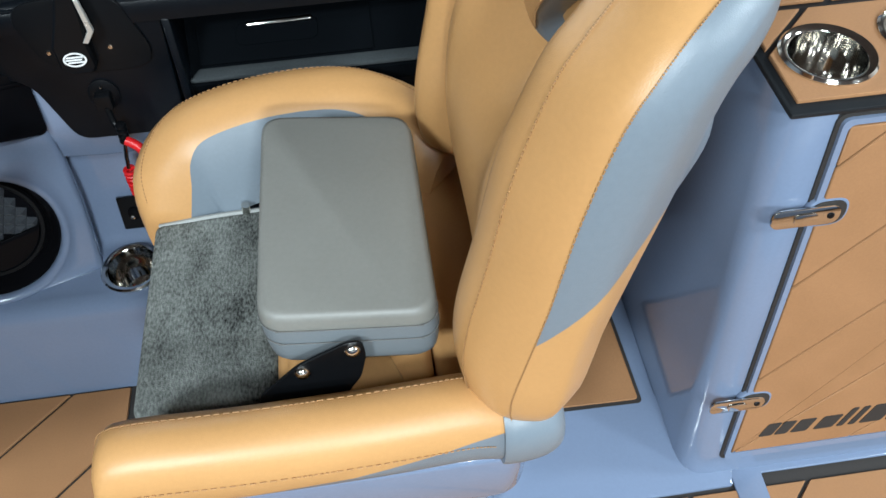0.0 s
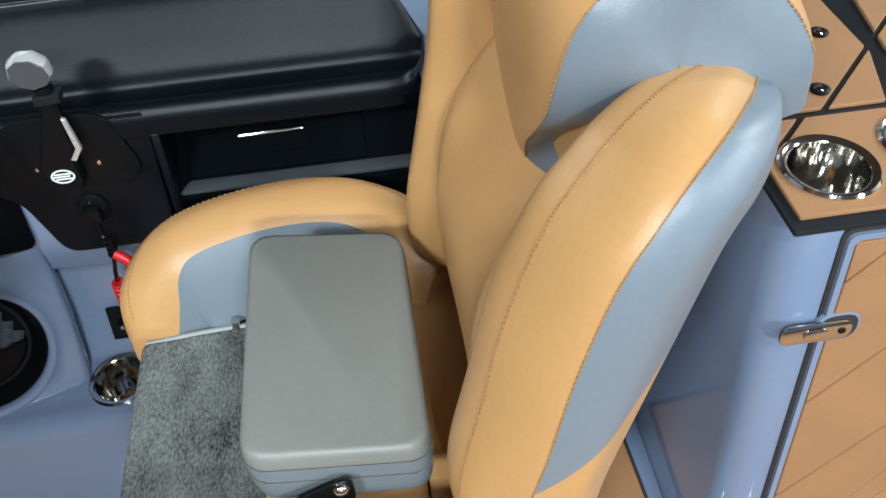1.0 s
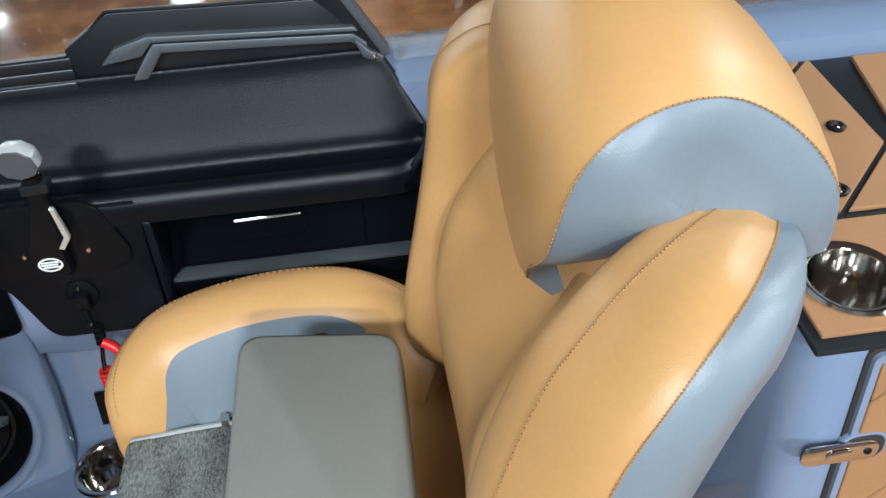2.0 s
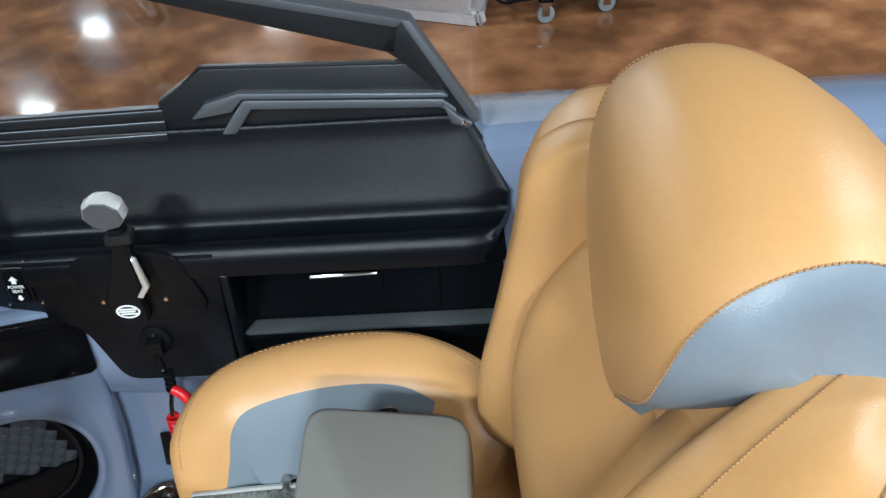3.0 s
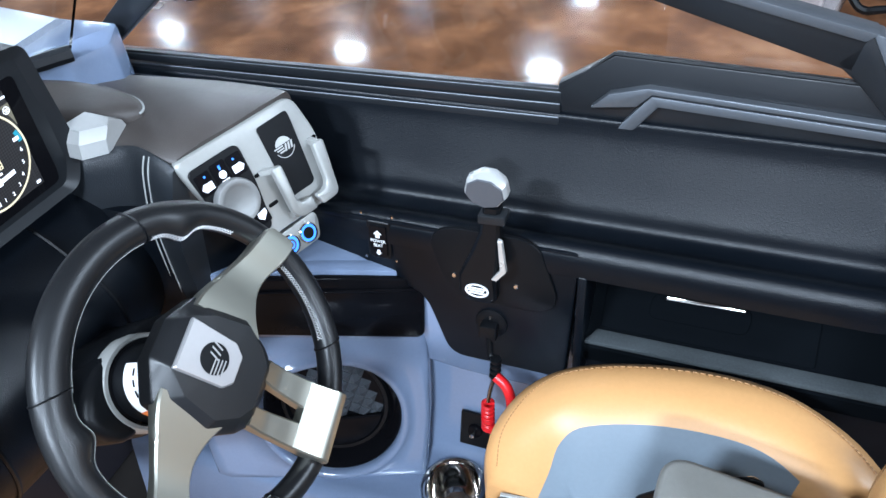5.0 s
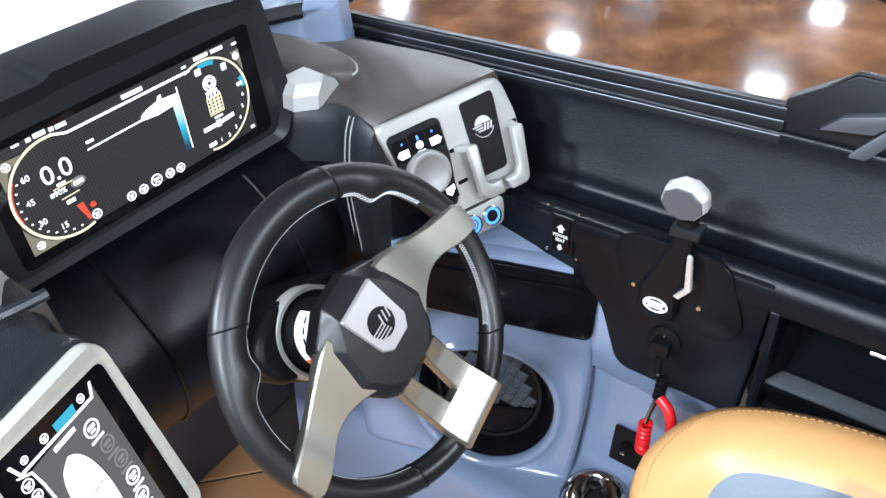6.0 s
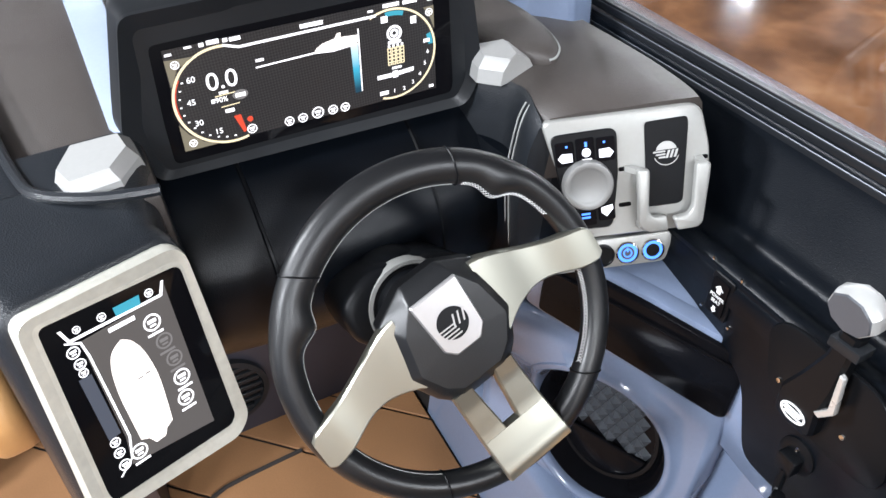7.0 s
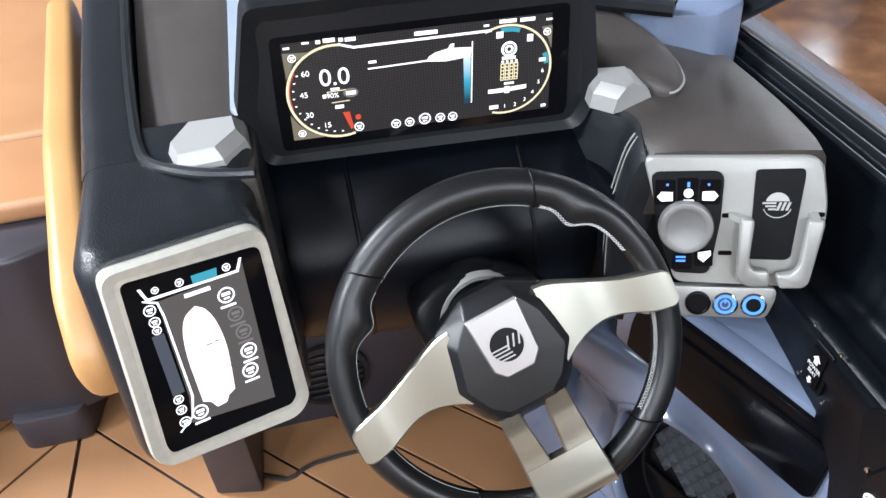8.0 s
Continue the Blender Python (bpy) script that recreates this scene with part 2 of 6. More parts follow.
def boat_shell():
    prof = [(1.165, 0.30), (1.17, 0.56), (1.185, 0.598), (1.225, 0.612), (1.30, 0.600), (1.38, 0.572), (1.415, 0.545), (1.425, 0.50), (1.42, 0.36), (1.40, 0.10), (1.34, -0.20), (1.20, -0.42), (1.19, -0.42), (1.30, -0.15), (1.36, 0.10), (1.385, 0.4), (1.38, 0.52), (1.30, 0.56), (1.23, 0.57), (1.21, 0.3)]
    single("gunwale", extrude_x(prof, -1.55, 2.4, True), GEL, "slate blue gelcoat gunwale and hull side", "gunwale", "structure")
    base = single("floor", prism([(2.4, -1.2), (2.4, 1.19), (-1.5, 1.19), (-2.4, 1.05), (-3.1, 0.7), (-3.1, -0.6), (-2.4, -1.0), (-1.5, -1.2)], FLOOR - 0.06, FLOOR - 0.006), CAULK, "cockpit floor with tan foam decking and dark joints", "floor", "structure")
    # the rest of the hull, round the bow to the port side
    plan = smooth_line([(2.4, -1.30, 0), (0.5, -1.32, 0), (-1.2, -1.30, 0), (-2.2, -1.20, 0), (-3.0, -0.98, 0), (-3.7, -0.58, 0), (-4.1, 0.06, 0), (-3.7, 0.70, 0), (-3.0, 1.10, 0), (-2.2, 1.33, 0), (-1.55, 1.42, 0)], 5)
    rings = []
    for k, p in enumerate(plan):
        d = (plan[min(k + 1, len(plan) - 1)] - plan[max(k - 1, 0)]).normalized()
        n = Vector((-d.y, d.x, 0)) * -1
        if n.dot(Vector((-0.8, 0.06, 0)) - p) < 0:
            n = -n
        rings.append([(p + n * a).to_tuple()[:2] + (z,) for a, z in ((0.0, 0.50), (0.03, 0.57), (0.10, 0.60), (0.18, 0.59), (0.20, 0.56), (0.19, FLOOR - 0.06), (0.34, -0.42), (0.32, -0.45), (0.10, -0.20), (0.02, 0.15))])
    single("wall_hull", loft(rings), GEL, "slate blue gelcoat hull side round the bow", "boat side", "structure", angle=60)
    single("wall_stern", box(2.35, 2.45, -1.3, 1.42, FLOOR - 0.2, 0.6, 0.02), GEL, "slate blue gelcoat stern wall", "boat side", "structure")
    # walkway rim between the seat pedestal and the decking
    rim = [(-0.40, 0.498), (0.582, 0.508), (0.60, 0.56), (0.50, 0.70), (0.50, 1.17), (-0.40, 1.17)]
    single("floor_rim", prism(rim, FLOOR - 0.006, FLOOR + 0.004, Matrix(), 0.004, 2), GEL, "slate blue gelcoat rim of the helm platform", "floor rim", "structure")
    single("floor_rim", prism([(0.588, 0.20), (0.634, 0.20), (0.640, 0.524), (2.3, 0.524), (2.3, 0.56), (0.585, 0.56)], FLOOR - 0.005, FLOOR + 0.003, Matrix(), 0.003, 2), GEL, "slate blue gelcoat strip below the locker door", "floor rim", "structure")
    return base


def coaming_profile():
    prof = smooth_line([(0, 1.206, 0.642), (0, 1.202, 0.650), (0, 1.195, 0.648), (0, 1.192, 0.636), (0, 1.186, 0.618), (0, 1.164, 0.570), (0, 1.149, 0.541)], 4) + smooth_line([(0, 1.147, 0.536), (0, 1.140, 0.520), (0, 1.118, 0.517), (0, 1.098, 0.526), (0, 1.084, 0.528), (0, 1.073, 0.518), (0, 1.069, 0.502), (0, 1.069, 0.485)], 4)
    return [(p.y, p.z) for p in prof] + [(1.10, 0.485), (1.16, 0.50), (1.19, 0.56), (1.215, 0.648)]


PANEL = Matrix(((1.016, 0.0836, 0, 0), (0, 0, -1, 1.073), (0, 1.2, 0, 0.4504), (0, 0, 0, 1)))


def side_wall():
    line = coaming_profile()
    rings = []
    for i, x in enumerate([-1.12, -0.9, -0.7, -0.4, -0.1, 0.03, 0.075, 0.093, 0.103, 0.109, 0.112]):
        k = (0, 0, 0, 0, 0, 0, 0, 0.002, 0.006, 0.012, 0.020)[i]
        drop = 0.012 * max(0, -0.45 - x)
        rings.append([(x + 0.55 * (0.634 - max(z, 0.545)) * min(1, max(0, x / 0.1)) * (1 - 0.55 * min(1, max(0, (1.150 - y) / 0.08))), min(1.21, y + k * (1 if y < 1.15 else 0.4)), z - drop - (0.3 * k if z > 0.52 else 0)) for y, z in line])
    single("wall_starboard", loft(rings), BLACKVINYL, "black grained vinyl side coaming with a padded ledge", "side panel", "structure")
    poly = rounded([(-0.74, 0.005), (-0.475, -0.045), (-0.435, -0.150), (-0.257, -0.150), (-0.257, 0.06), (-0.74, 0.06)], [0.01, 0.03, 0.025, 0.006, 0.006, 0.006])
    single("trim", prism(poly, -0.025, 0.0, PANEL, 0.003), BLACKVINYL, "black grained vinyl control panel", "panel", "structure")
    pocket = [(1.072, 0.488), (1.168, 0.488), (1.168, 0.445), (1.094, 0.372), (1.075, 0.368), (1.066, 0.361), (1.066, 0.335), (1.185, 0.335), (1.185, 0.50), (1.072, 0.50)]
    single("trim", extrude_x(pocket, -0.262, 0.148, True), DULLBLACK, "dull black storage pocket below the ledge", "pocket", "structure")
    single("trim", prism([(-0.245, 1.0655), (0.147, 1.0655), (0.147, 1.0925), (-0.232, 1.0925)], 0.366, 0.3745, Matrix(), 0.003, 2), LINING, "dark grey lined lip of the pocket", "pocket", "structure")
    single("trim", prism([(1.045, 0.318), (1.068, 0.487), (1.18, 0.495), (1.18, 0.30), (1.05, 0.30)], -0.257, -0.245, Matrix(((0, 0, 1, 0), (1, 0, 0, 0), (0, 1, 0, 0), (0, 0, 0, 1))), 0.002), BLACKVINYL, "black pocket end", "pocket", "structure")
    single("wall_lower", box(-0.40, 0.50, 1.13, 1.16, FLOOR, 0.338), BLACKVINYL, "black inner side below the pocket", "side wall", "structure")


SPEAKER = axes((-0.648, 0.991, 0.148), (0.95, 0.316, 0), (-0.10, 0.30, 0.95))
CUP = (-0.439, 0.991)


def lower_cowl():
    # footrest shelf with the wall behind it
    prof = [(0.872, FLOOR - 0.01), (0.906, -0.010), (0.909, 0.004), (0.915, 0.014), (0.926, 0.021), (0.940, 0.023), (1.046, 0.024), (1.056, 0.028), (1.064, 0.038), (1.100, 0.14), (1.130, 0.27), (1.150, 0.38), (1.172, 0.38), (1.172, FLOOR - 0.01)]
    shelf = single("wall_cowl", extrude_x(prof, -1.06, -0.26, True), GEL, "slate blue gelcoat footrest shelf and side wall", "cowl", "structure", angle=60)
    cut(shelf, prism([(CUP[0] + 0.048 * math.cos(2 * math.pi * i / 40), CUP[1] + 0.048 * math.sin(2 * math.pi * i / 40)) for i in range(40)], -0.06, 0.04))
    # pod that carries the speaker: a lip round the bowl, then a face that runs up to the door and back to the wall
    def face(a, b, c):
        rise = min(1, max(0, b / 0.15))
        return SPEAKER @ Vector((a, b, c + 0.10 * max(0, (0.16 - a) / 0.30) * rise * rise * (3 - 2 * rise)))
    edge = [(0.150, -0.135), (0.166, 0.0), (0.172, 0.16), (-0.04, 0.19), (-0.22, 0.20), (-0.24, 0.0), (-0.22, -0.135)]
    def reach(t):
        """How far the pod's face goes from the bowl in the direction t."""
        u, best = (math.cos(t), math.sin(t)), 9.0
        for p, q in zip(edge, edge[1:] + edge[:1]):
            e = (q[0] - p[0], q[1] - p[1])
            det = u[1] * e[0] - u[0] * e[1]
            if abs(det) > 1e-9:
                r = (p[1] * e[0] - p[0] * e[1]) / det
                w = (p[1] * u[0] - p[0] * u[1]) / det
                if r > 0 and -1e-6 <= w <= 1 + 1e-6:
                    best = min(best, r)
        return best
    turns = [2 * math.pi * i / 96 for i in range(96)]
    rings = []
    for r, c in ((0.116, -0.05), (0.1175, -0.002), (0.120, 0.005), (0.125, 0.008), (0.132, 0.006), (0.1345, 0.002)):
        rings.append([face(r * math.cos(t), r * math.sin(t), c) for t in turns])
    for k, c in ((0.35, 0.0), (0.75, 0.0), (0.93, -0.002), (1.0, -0.012), (1.02, -0.10)):
        rings.append([face((0.1345 + k * (reach(t) - 0.1345)) * math.cos(t), (0.1345 + k * (reach(t) - 0.1345)) * math.sin(t), c) for t in turns])
    single("wall_cowl", loft(rings, cap=False), GEL, "slate blue gelcoat speaker pod with a raised lip", "cowl", "structure", angle=60)
    top = [Vector(q) for q in ((-0.500, 1.090, 0.409), (-0.607, 1.019, 0.450), (-0.706, 0.950, 0.487), (-0.83, 1.17, 0.500), (-0.49, 1.17, 0.413))]
    single("wall_cowl", loft([[q + Vector((0, 0, -0.03)) for q in top], top]), GEL, "slate blue gelcoat shelf beside the helm", "cowl", "structure")
    single("wall_cowl", prism(rounded([(-0.530, 1.082), (-0.500, 1.090), (-0.44, 1.084), (-0.30, 1.084), (-0.30, 1.15), (-0.53, 1.15)], 0.008), 0.22, 0.410, Matrix(), 0.006, 3), GEL, "slate blue gelcoat corner beside the control panel", "cowl", "structure")


def locker():
    def ring(z, k=0.0):
        f = 0.64 - 0.105 * (0.565 - z) / 0.755
        pts = rounded([(0.50 + k, f + k), (2.2, f + k), (2.2, 1.165), (0.50 + k, 1.165)], [0.05, 0.001, 0.001, 0.001], 5)
        return [(x, y, z) for x, y in pts]
    single("wall_locker", loft([ring(FLOOR - 0.01), ring(0.20), ring(0.555), ring(0.565, 0.006)]), GEL, "slate blue gelcoat locker behind the helm seat", "locker", "structure")
    m = axes((0, 0.64, 0.565), (1, 0, 0), (0, 0.105, 0.755))
    door = thing("door_locker", (0.9, 0.56, FLOOR + 0.02), "tan foam faced locker door with dark edge", "door")
    out = rounded([(0.555, -0.003), (2.0, -0.003), (2.0, -0.710), (0.555, -0.710)], 0.014)
    groove = rounded([(0.5605, -0.008), (1.99, -0.008), (1.99, -0.704), (0.5605, -0.704)], 0.012)
    inn = rounded([(0.5685, -0.016), (1.98, -0.016), (1.98, -0.688), (0.5685, -0.688)], 0.010)
    part("edge", ring_plate(out, groove, -0.004, 0.003, m), CAULK, door)
    part("frame", ring_plate(groove, inn, -0.002, 0.0085, m), GEL, door, "slate blue gelcoat edge of the door")
    face = part("panel", prism(inn, -0.004, 0.004, m), CAULK, door)
    planks(face, [(0.571, -0.0185), (1.97, -0.0185), (1.97, -0.6855), (0.571, -0.6855)], 45, 0.1442, -0.458, m @ Matrix.Translation((0, 0, 0.004)), 0.005, 0.0016)
    # plain slanting bars where the door is lettered
    for x0, x1, top in ((0.617, 0.640, -0.611), (0.644, 0.666, -0.611), (0.672, 0.700, -0.611), (0.712, 0.745, -0.611), (0.752, 0.764, -0.597), (0.772, 0.784, -0.597), (0.792, 0.830, -0.597), (0.838, 0.875, -0.611)):
        lean = 0.35 * (top + 0.645)
        part("lettering_bar", prism(rounded([(x0 - 0.010, -0.645), (x1 - 0.010, -0.645), (x1 - 0.010 + lean, top), (x0 - 0.010 + lean, top)], 0.004, 3), 0.0088, 0.0100, m), CAULK, face)
    for x, b in ((0.5475, -0.146), (0.544, -0.537)):
        latch = thing("latch", m @ Vector((x, b, 0.006)), "polished steel door latch on the locker", "latch", "locker latches")
        pill = lambda x0, x1, h: rounded([(x0, b - h), (x1, b - h), (x1, b + h), (x0, b + h)], h * 0.98, 6)
        part("keeper", prism(pill(x + 0.004, x + 0.060, 0.023), 0.0, 0.0095, m, 0.002, 2), GEL, latch, "slate blue gelcoat keeper notch")
        part("recess", prism(pill(x + 0.008, x + 0.056, 0.019), 0.0095, 0.0105, m), CAULK, latch)
        part("plate", prism(pill(x - 0.042, x + 0.047, 0.0145), 0.0105, 0.0155, m, 0.002, 2), CHROME, latch)
        part("lever", prism(pill(x - 0.014, x + 0.016, 0.008), 0.0155, 0.0185, m, 0.001, 2), CHROME, latch)
        part("rivet", lathe([(0, 0.0175), (0.004, 0.017), (0.005, 0.0155)], m @ Matrix.Translation((x + 0.034, b, 0)), 12), BLACK, latch)
    # deck on the locker
    deck = single("deck", box(0.494, 2.2, 0.632, 1.165, 0.566, 0.574, 0.003), CHARCOAL, "dark edged deck on top of the locker", "deck", "structure")
    up = Matrix.Translation((0, 0, 0.574))
    planks(deck, [(0.506, 0.648), (2.1, 0.648), (2.1, 0.812), (0.506, 0.812)], 45, 0.16, 0.002, up, 0.006)
    planks(deck, [(0.506, 0.826), (0.70, 0.826), (0.735, 0.93), (0.735, 1.155), (0.506, 1.155)], 45, 0.16, 0.145, up, 0.006)
    planks(deck, [(0.76, 0.826), (2.1, 0.826), (2.1, 1.155), (0.80, 1.155), (0.76, 0.94)], 45, 0.16, 0.145, up, 0.006)
    for x, y in ((0.69, 0.985), (0.63, 0.86)):
        hook = thing("deck_fitting", (x, y, 0.58), "small black recessed fitting in the tan decking", "fitting", "deck fittings")
        part("ring", lathe([(0.012, 0), (0.013, 0.003), (0.009, 0.004), (0.007, 0.001)], Matrix.Translation((x, y, 0.58)), 20), BLACK, hook)
        part("core", lathe([(0, 0.002), (0.006, 0.001), (0.007, 0)], Matrix.Translation((x, y, 0.58)), 16), CHROME, hook)


def cup_holder(x, y, z, r=0.057, depth=0.07):
    m = Matrix.Translation((x, y, z))
    c = thing("cup_holder", (x, y, z), "polished steel cup holder with a rolled rim", "cup holder", "cup holders")
    part("rim", lathe([(r - 0.012, 0.001), (r - 0.009, 0.004), (r - 0.003, 0.005), (r, 0.002), (r, -0.002)], m, 48), CHROME, c)
    part("cup", lathe([(r - 0.012, 0.001), (r - 0.015, -depth * 0.5), (r - 0.018, -depth + 0.012), (r - 0.026, -depth), (0.012, -depth - 0.001), (0, -depth - 0.001)], m, 48), CHROME, c)
    part("drain", lathe([(0, -depth + 0.002), (0.008, -depth + 0.002), (0.010, -depth)], m, 16), BLACK, c)
    return c


base_floor = boat_shell()
side_wall()
lower_cowl()
locker()


# ---- helm seat ----
def stitch(pts, parent, mat, r=0.0008, dash=True):
    """A seam of stitches along a line."""
    line = smooth_line(pts, 8)
    if not dash:
        return part("seam", tube(line, r, 6), mat, parent)
    bits = []
    for a, b in zip(line, line[1:]):
        n = max(1, int((b - a).length / 0.006))
        for i in range(n):
            p, q = a.lerp(b, i / n), a.lerp(b, (i + 0.62) / n)
            bits.append(tube([p, q], r, 5))
    return part("seam", join(*bits), mat, parent)


SEAMTAN = material("tan_thread", (0.33, 0.175, 0.068), 0.7)
PADSEAM = material("dark_grey_thread", (0.11, 0.11, 0.105), 0.6)
SEAMGREY = material("grey_thread", (0.30, 0.31, 0.30), 0.7)


def grid_parts(rings, pick, parts, slice_part=None):
    """Split a lofted grid of closed rings into parts. pick(i, j) gives the part's index; slice_part: which of them a plane cuts in two."""
    bms = [bmesh.new() for _ in parts]
    k = len(rings[0])
    for n, bm in enumerate(bms):
        made = {}
        def vert(i, j):
            if (i, j % k) not in made:
                made[(i, j % k)] = bm.verts.new(rings[i][j % k])
            return made[(i, j % k)]
        for i in range(len(rings) - 1):
            for j in range(k):
                if pick(i, j) == n:
                    bm.faces.new((vert(i, j), vert(i, j + 1), vert(i + 1, j + 1), vert(i + 1, j)))
        if n == 0:
            for i in (0, len(rings) - 1):
                bm.faces.new([vert(i, j) for j in range(k)])
    if slice_part:
        n, at, normal, (name, mat, parent, label) = slice_part
        rest = bms[n].copy()
        for bm, keep in ((bms[n], True), (rest, False)):
            bmesh.ops.bisect_plane(bm, geom=bm.verts[:] + bm.edges[:] + bm.faces[:], plane_co=at, plane_no=normal, clear_inner=keep, clear_outer=not keep)
        part(name, rest, mat, parent, label, angle=60)
    for bm, (name, mat, parent, label) in zip(bms, parts):
        part(name, bm, mat, parent, label, angle=60)


def resample(rings, n):
    """Smooth closed rings along their length."""
    k = len(rings[0])
    cols = [smooth_line([r[j] for r in rings], n) for j in range(k)]
    return [[cols[j][i] for j in range(k)] for i in range(len(cols[0]))]


def smooth_ring(pts, n=4):
    return smooth_line(pts, n, closed=True)


MID = 0.675


def wing(seat, side):
    """A backrest wing. side: -1 near the walkway, 1 by the hull."""
    # front inner edge, outer seam, back outer edge; how far it has curled over towards the headrest; thickness
    levels = [((0.14, 0.46, 0.345), (0.16, 0.435, 0.345), (0.19, 0.44, 0.345), 0, 1), ((0.108, 0.47, 0.375), (0.142, 0.418, 0.375), (0.205, 0.42, 0.375), 0, 1), ((0.096, 0.478, 0.43), (0.139, 0.412, 0.43), (0.208, 0.412, 0.43), 0, 1), ((0.10, 0.482, 0.5), (0.149, 0.410, 0.5), (0.215, 0.412, 0.5), 0, 1), ((0.119, 0.482, 0.6), (0.164, 0.406, 0.6), (0.231, 0.412, 0.6), 0, 1), ((0.138, 0.482, 0.705), (0.178, 0.405, 0.705), (0.252, 0.416, 0.705), 0, 1), ((0.168, 0.494, 0.79), (0.199, 0.409, 0.793), (0.270, 0.421, 0.785), 0.35, 0.95), ((0.196, 0.505, 0.828), (0.220, 0.417, 0.832), (0.284, 0.428, 0.818), 0.6, 0.9), ((0.224, 0.517, 0.853), (0.246, 0.433, 0.859), (0.302, 0.440, 0.840), 0.85, 0.85), ((0.262, 0.536, 0.865), (0.280, 0.462, 0.872), (0.326, 0.468, 0.852), 1, 0.8), ((0.300, 0.556, 0.860), (0.318, 0.508, 0.863), (0.346, 0.506, 0.852), 1, 0.65), ((0.330, 0.565, 0.849), (0.340, 0.540, 0.852), (0.356, 0.538, 0.845), 1, 0.4)]
    rings = []
    for a, seam, back, k, s in levels:
        a, q, b = Vector(a), Vector(seam), Vector(back)
        deep = Vector((0.10, 0.055, 0)).lerp(Vector((0.012, 0.010, -0.07)), k) * s
        soft = 0.008 * (1 - 0.6 * k)
        ctrl = [a + deep, a + deep * 0.40 + Vector((0, 0.022 * (1 - k), 0)), a + Vector((0.004, 0.022 * s * (1 - k) + 0.007 * k * s, -0.008 * k)), a + Vector((0, 0, 0.002)), a.lerp(q, 0.33) + Vector((-soft, 0, 0.005 * k)), a.lerp(q, 0.72) + Vector((-soft, 0, 0.006 * k)), q, q + Vector((0.020 * s, -0.007 * s, -0.003 * k)), q.lerp(b, 0.55) + Vector((0.010 * s, -0.010 * s, 0)), b, b + Vector((0.03, 0.03, 0)).lerp(Vector((0.004, 0.010, -0.03)), k) * s, b.lerp(a, 0.5) + Vector((0.08, 0.03, 0)).lerp(Vector((0.005, 0.0, -0.07)), k) * s]
        lean = 0.028 * min(1, 2.2 * k) * (0.7 if s < 0.7 else 1) if side > 0 else 0
        rings.append(smooth_ring([(p.x - lean, p.y if side < 0 else 2 * MID - p.y, p.z - (0.020 * k if side > 0 else 0)) for p in ctrl], 3))
    end = [Vector(q) for q in rings[-1]]
    tip = sum(end, Vector()) / len(end) + (end[19] - Vector(rings[-2][19])).normalized() * 0.010
    for k in (0.90, 0.70, 0.30):
        rings.append([tip + (q - tip) * k + (q - Vector(rings[-2][i])) * 0.0 for i, q in enumerate(end)])
    rings = resample(rings, 4)
    # the grey panel lies behind the outer seam, above a slanting lower edge
    grid_parts(rings, lambda i, j: 1 if 19 <= j < 31 else 0, [("wing", TAN, seat, ""), ("wing_side", GREYBLUE, seat, "grey-blue vinyl side of the wing")], (1, (0.160, 0.40, 0.535), (-0.80, 0.0, 0.60), ("wing_tail", TAN, seat, "")))
    top = 42
    def off(i, j, d=0.0012):
        p = rings[i][j]
        c = sum((Vector(q) for q in rings[i]), Vector()) / len(rings[i])
        return p + (p - c).normalized() * d
    stitch([off(i, 19) for i in range(4, top + 4, 2)], seat, SEAMTAN)
    stitch([off(i, 12) for i in range(1, top + 1, 2)], seat, SEAMTAN)


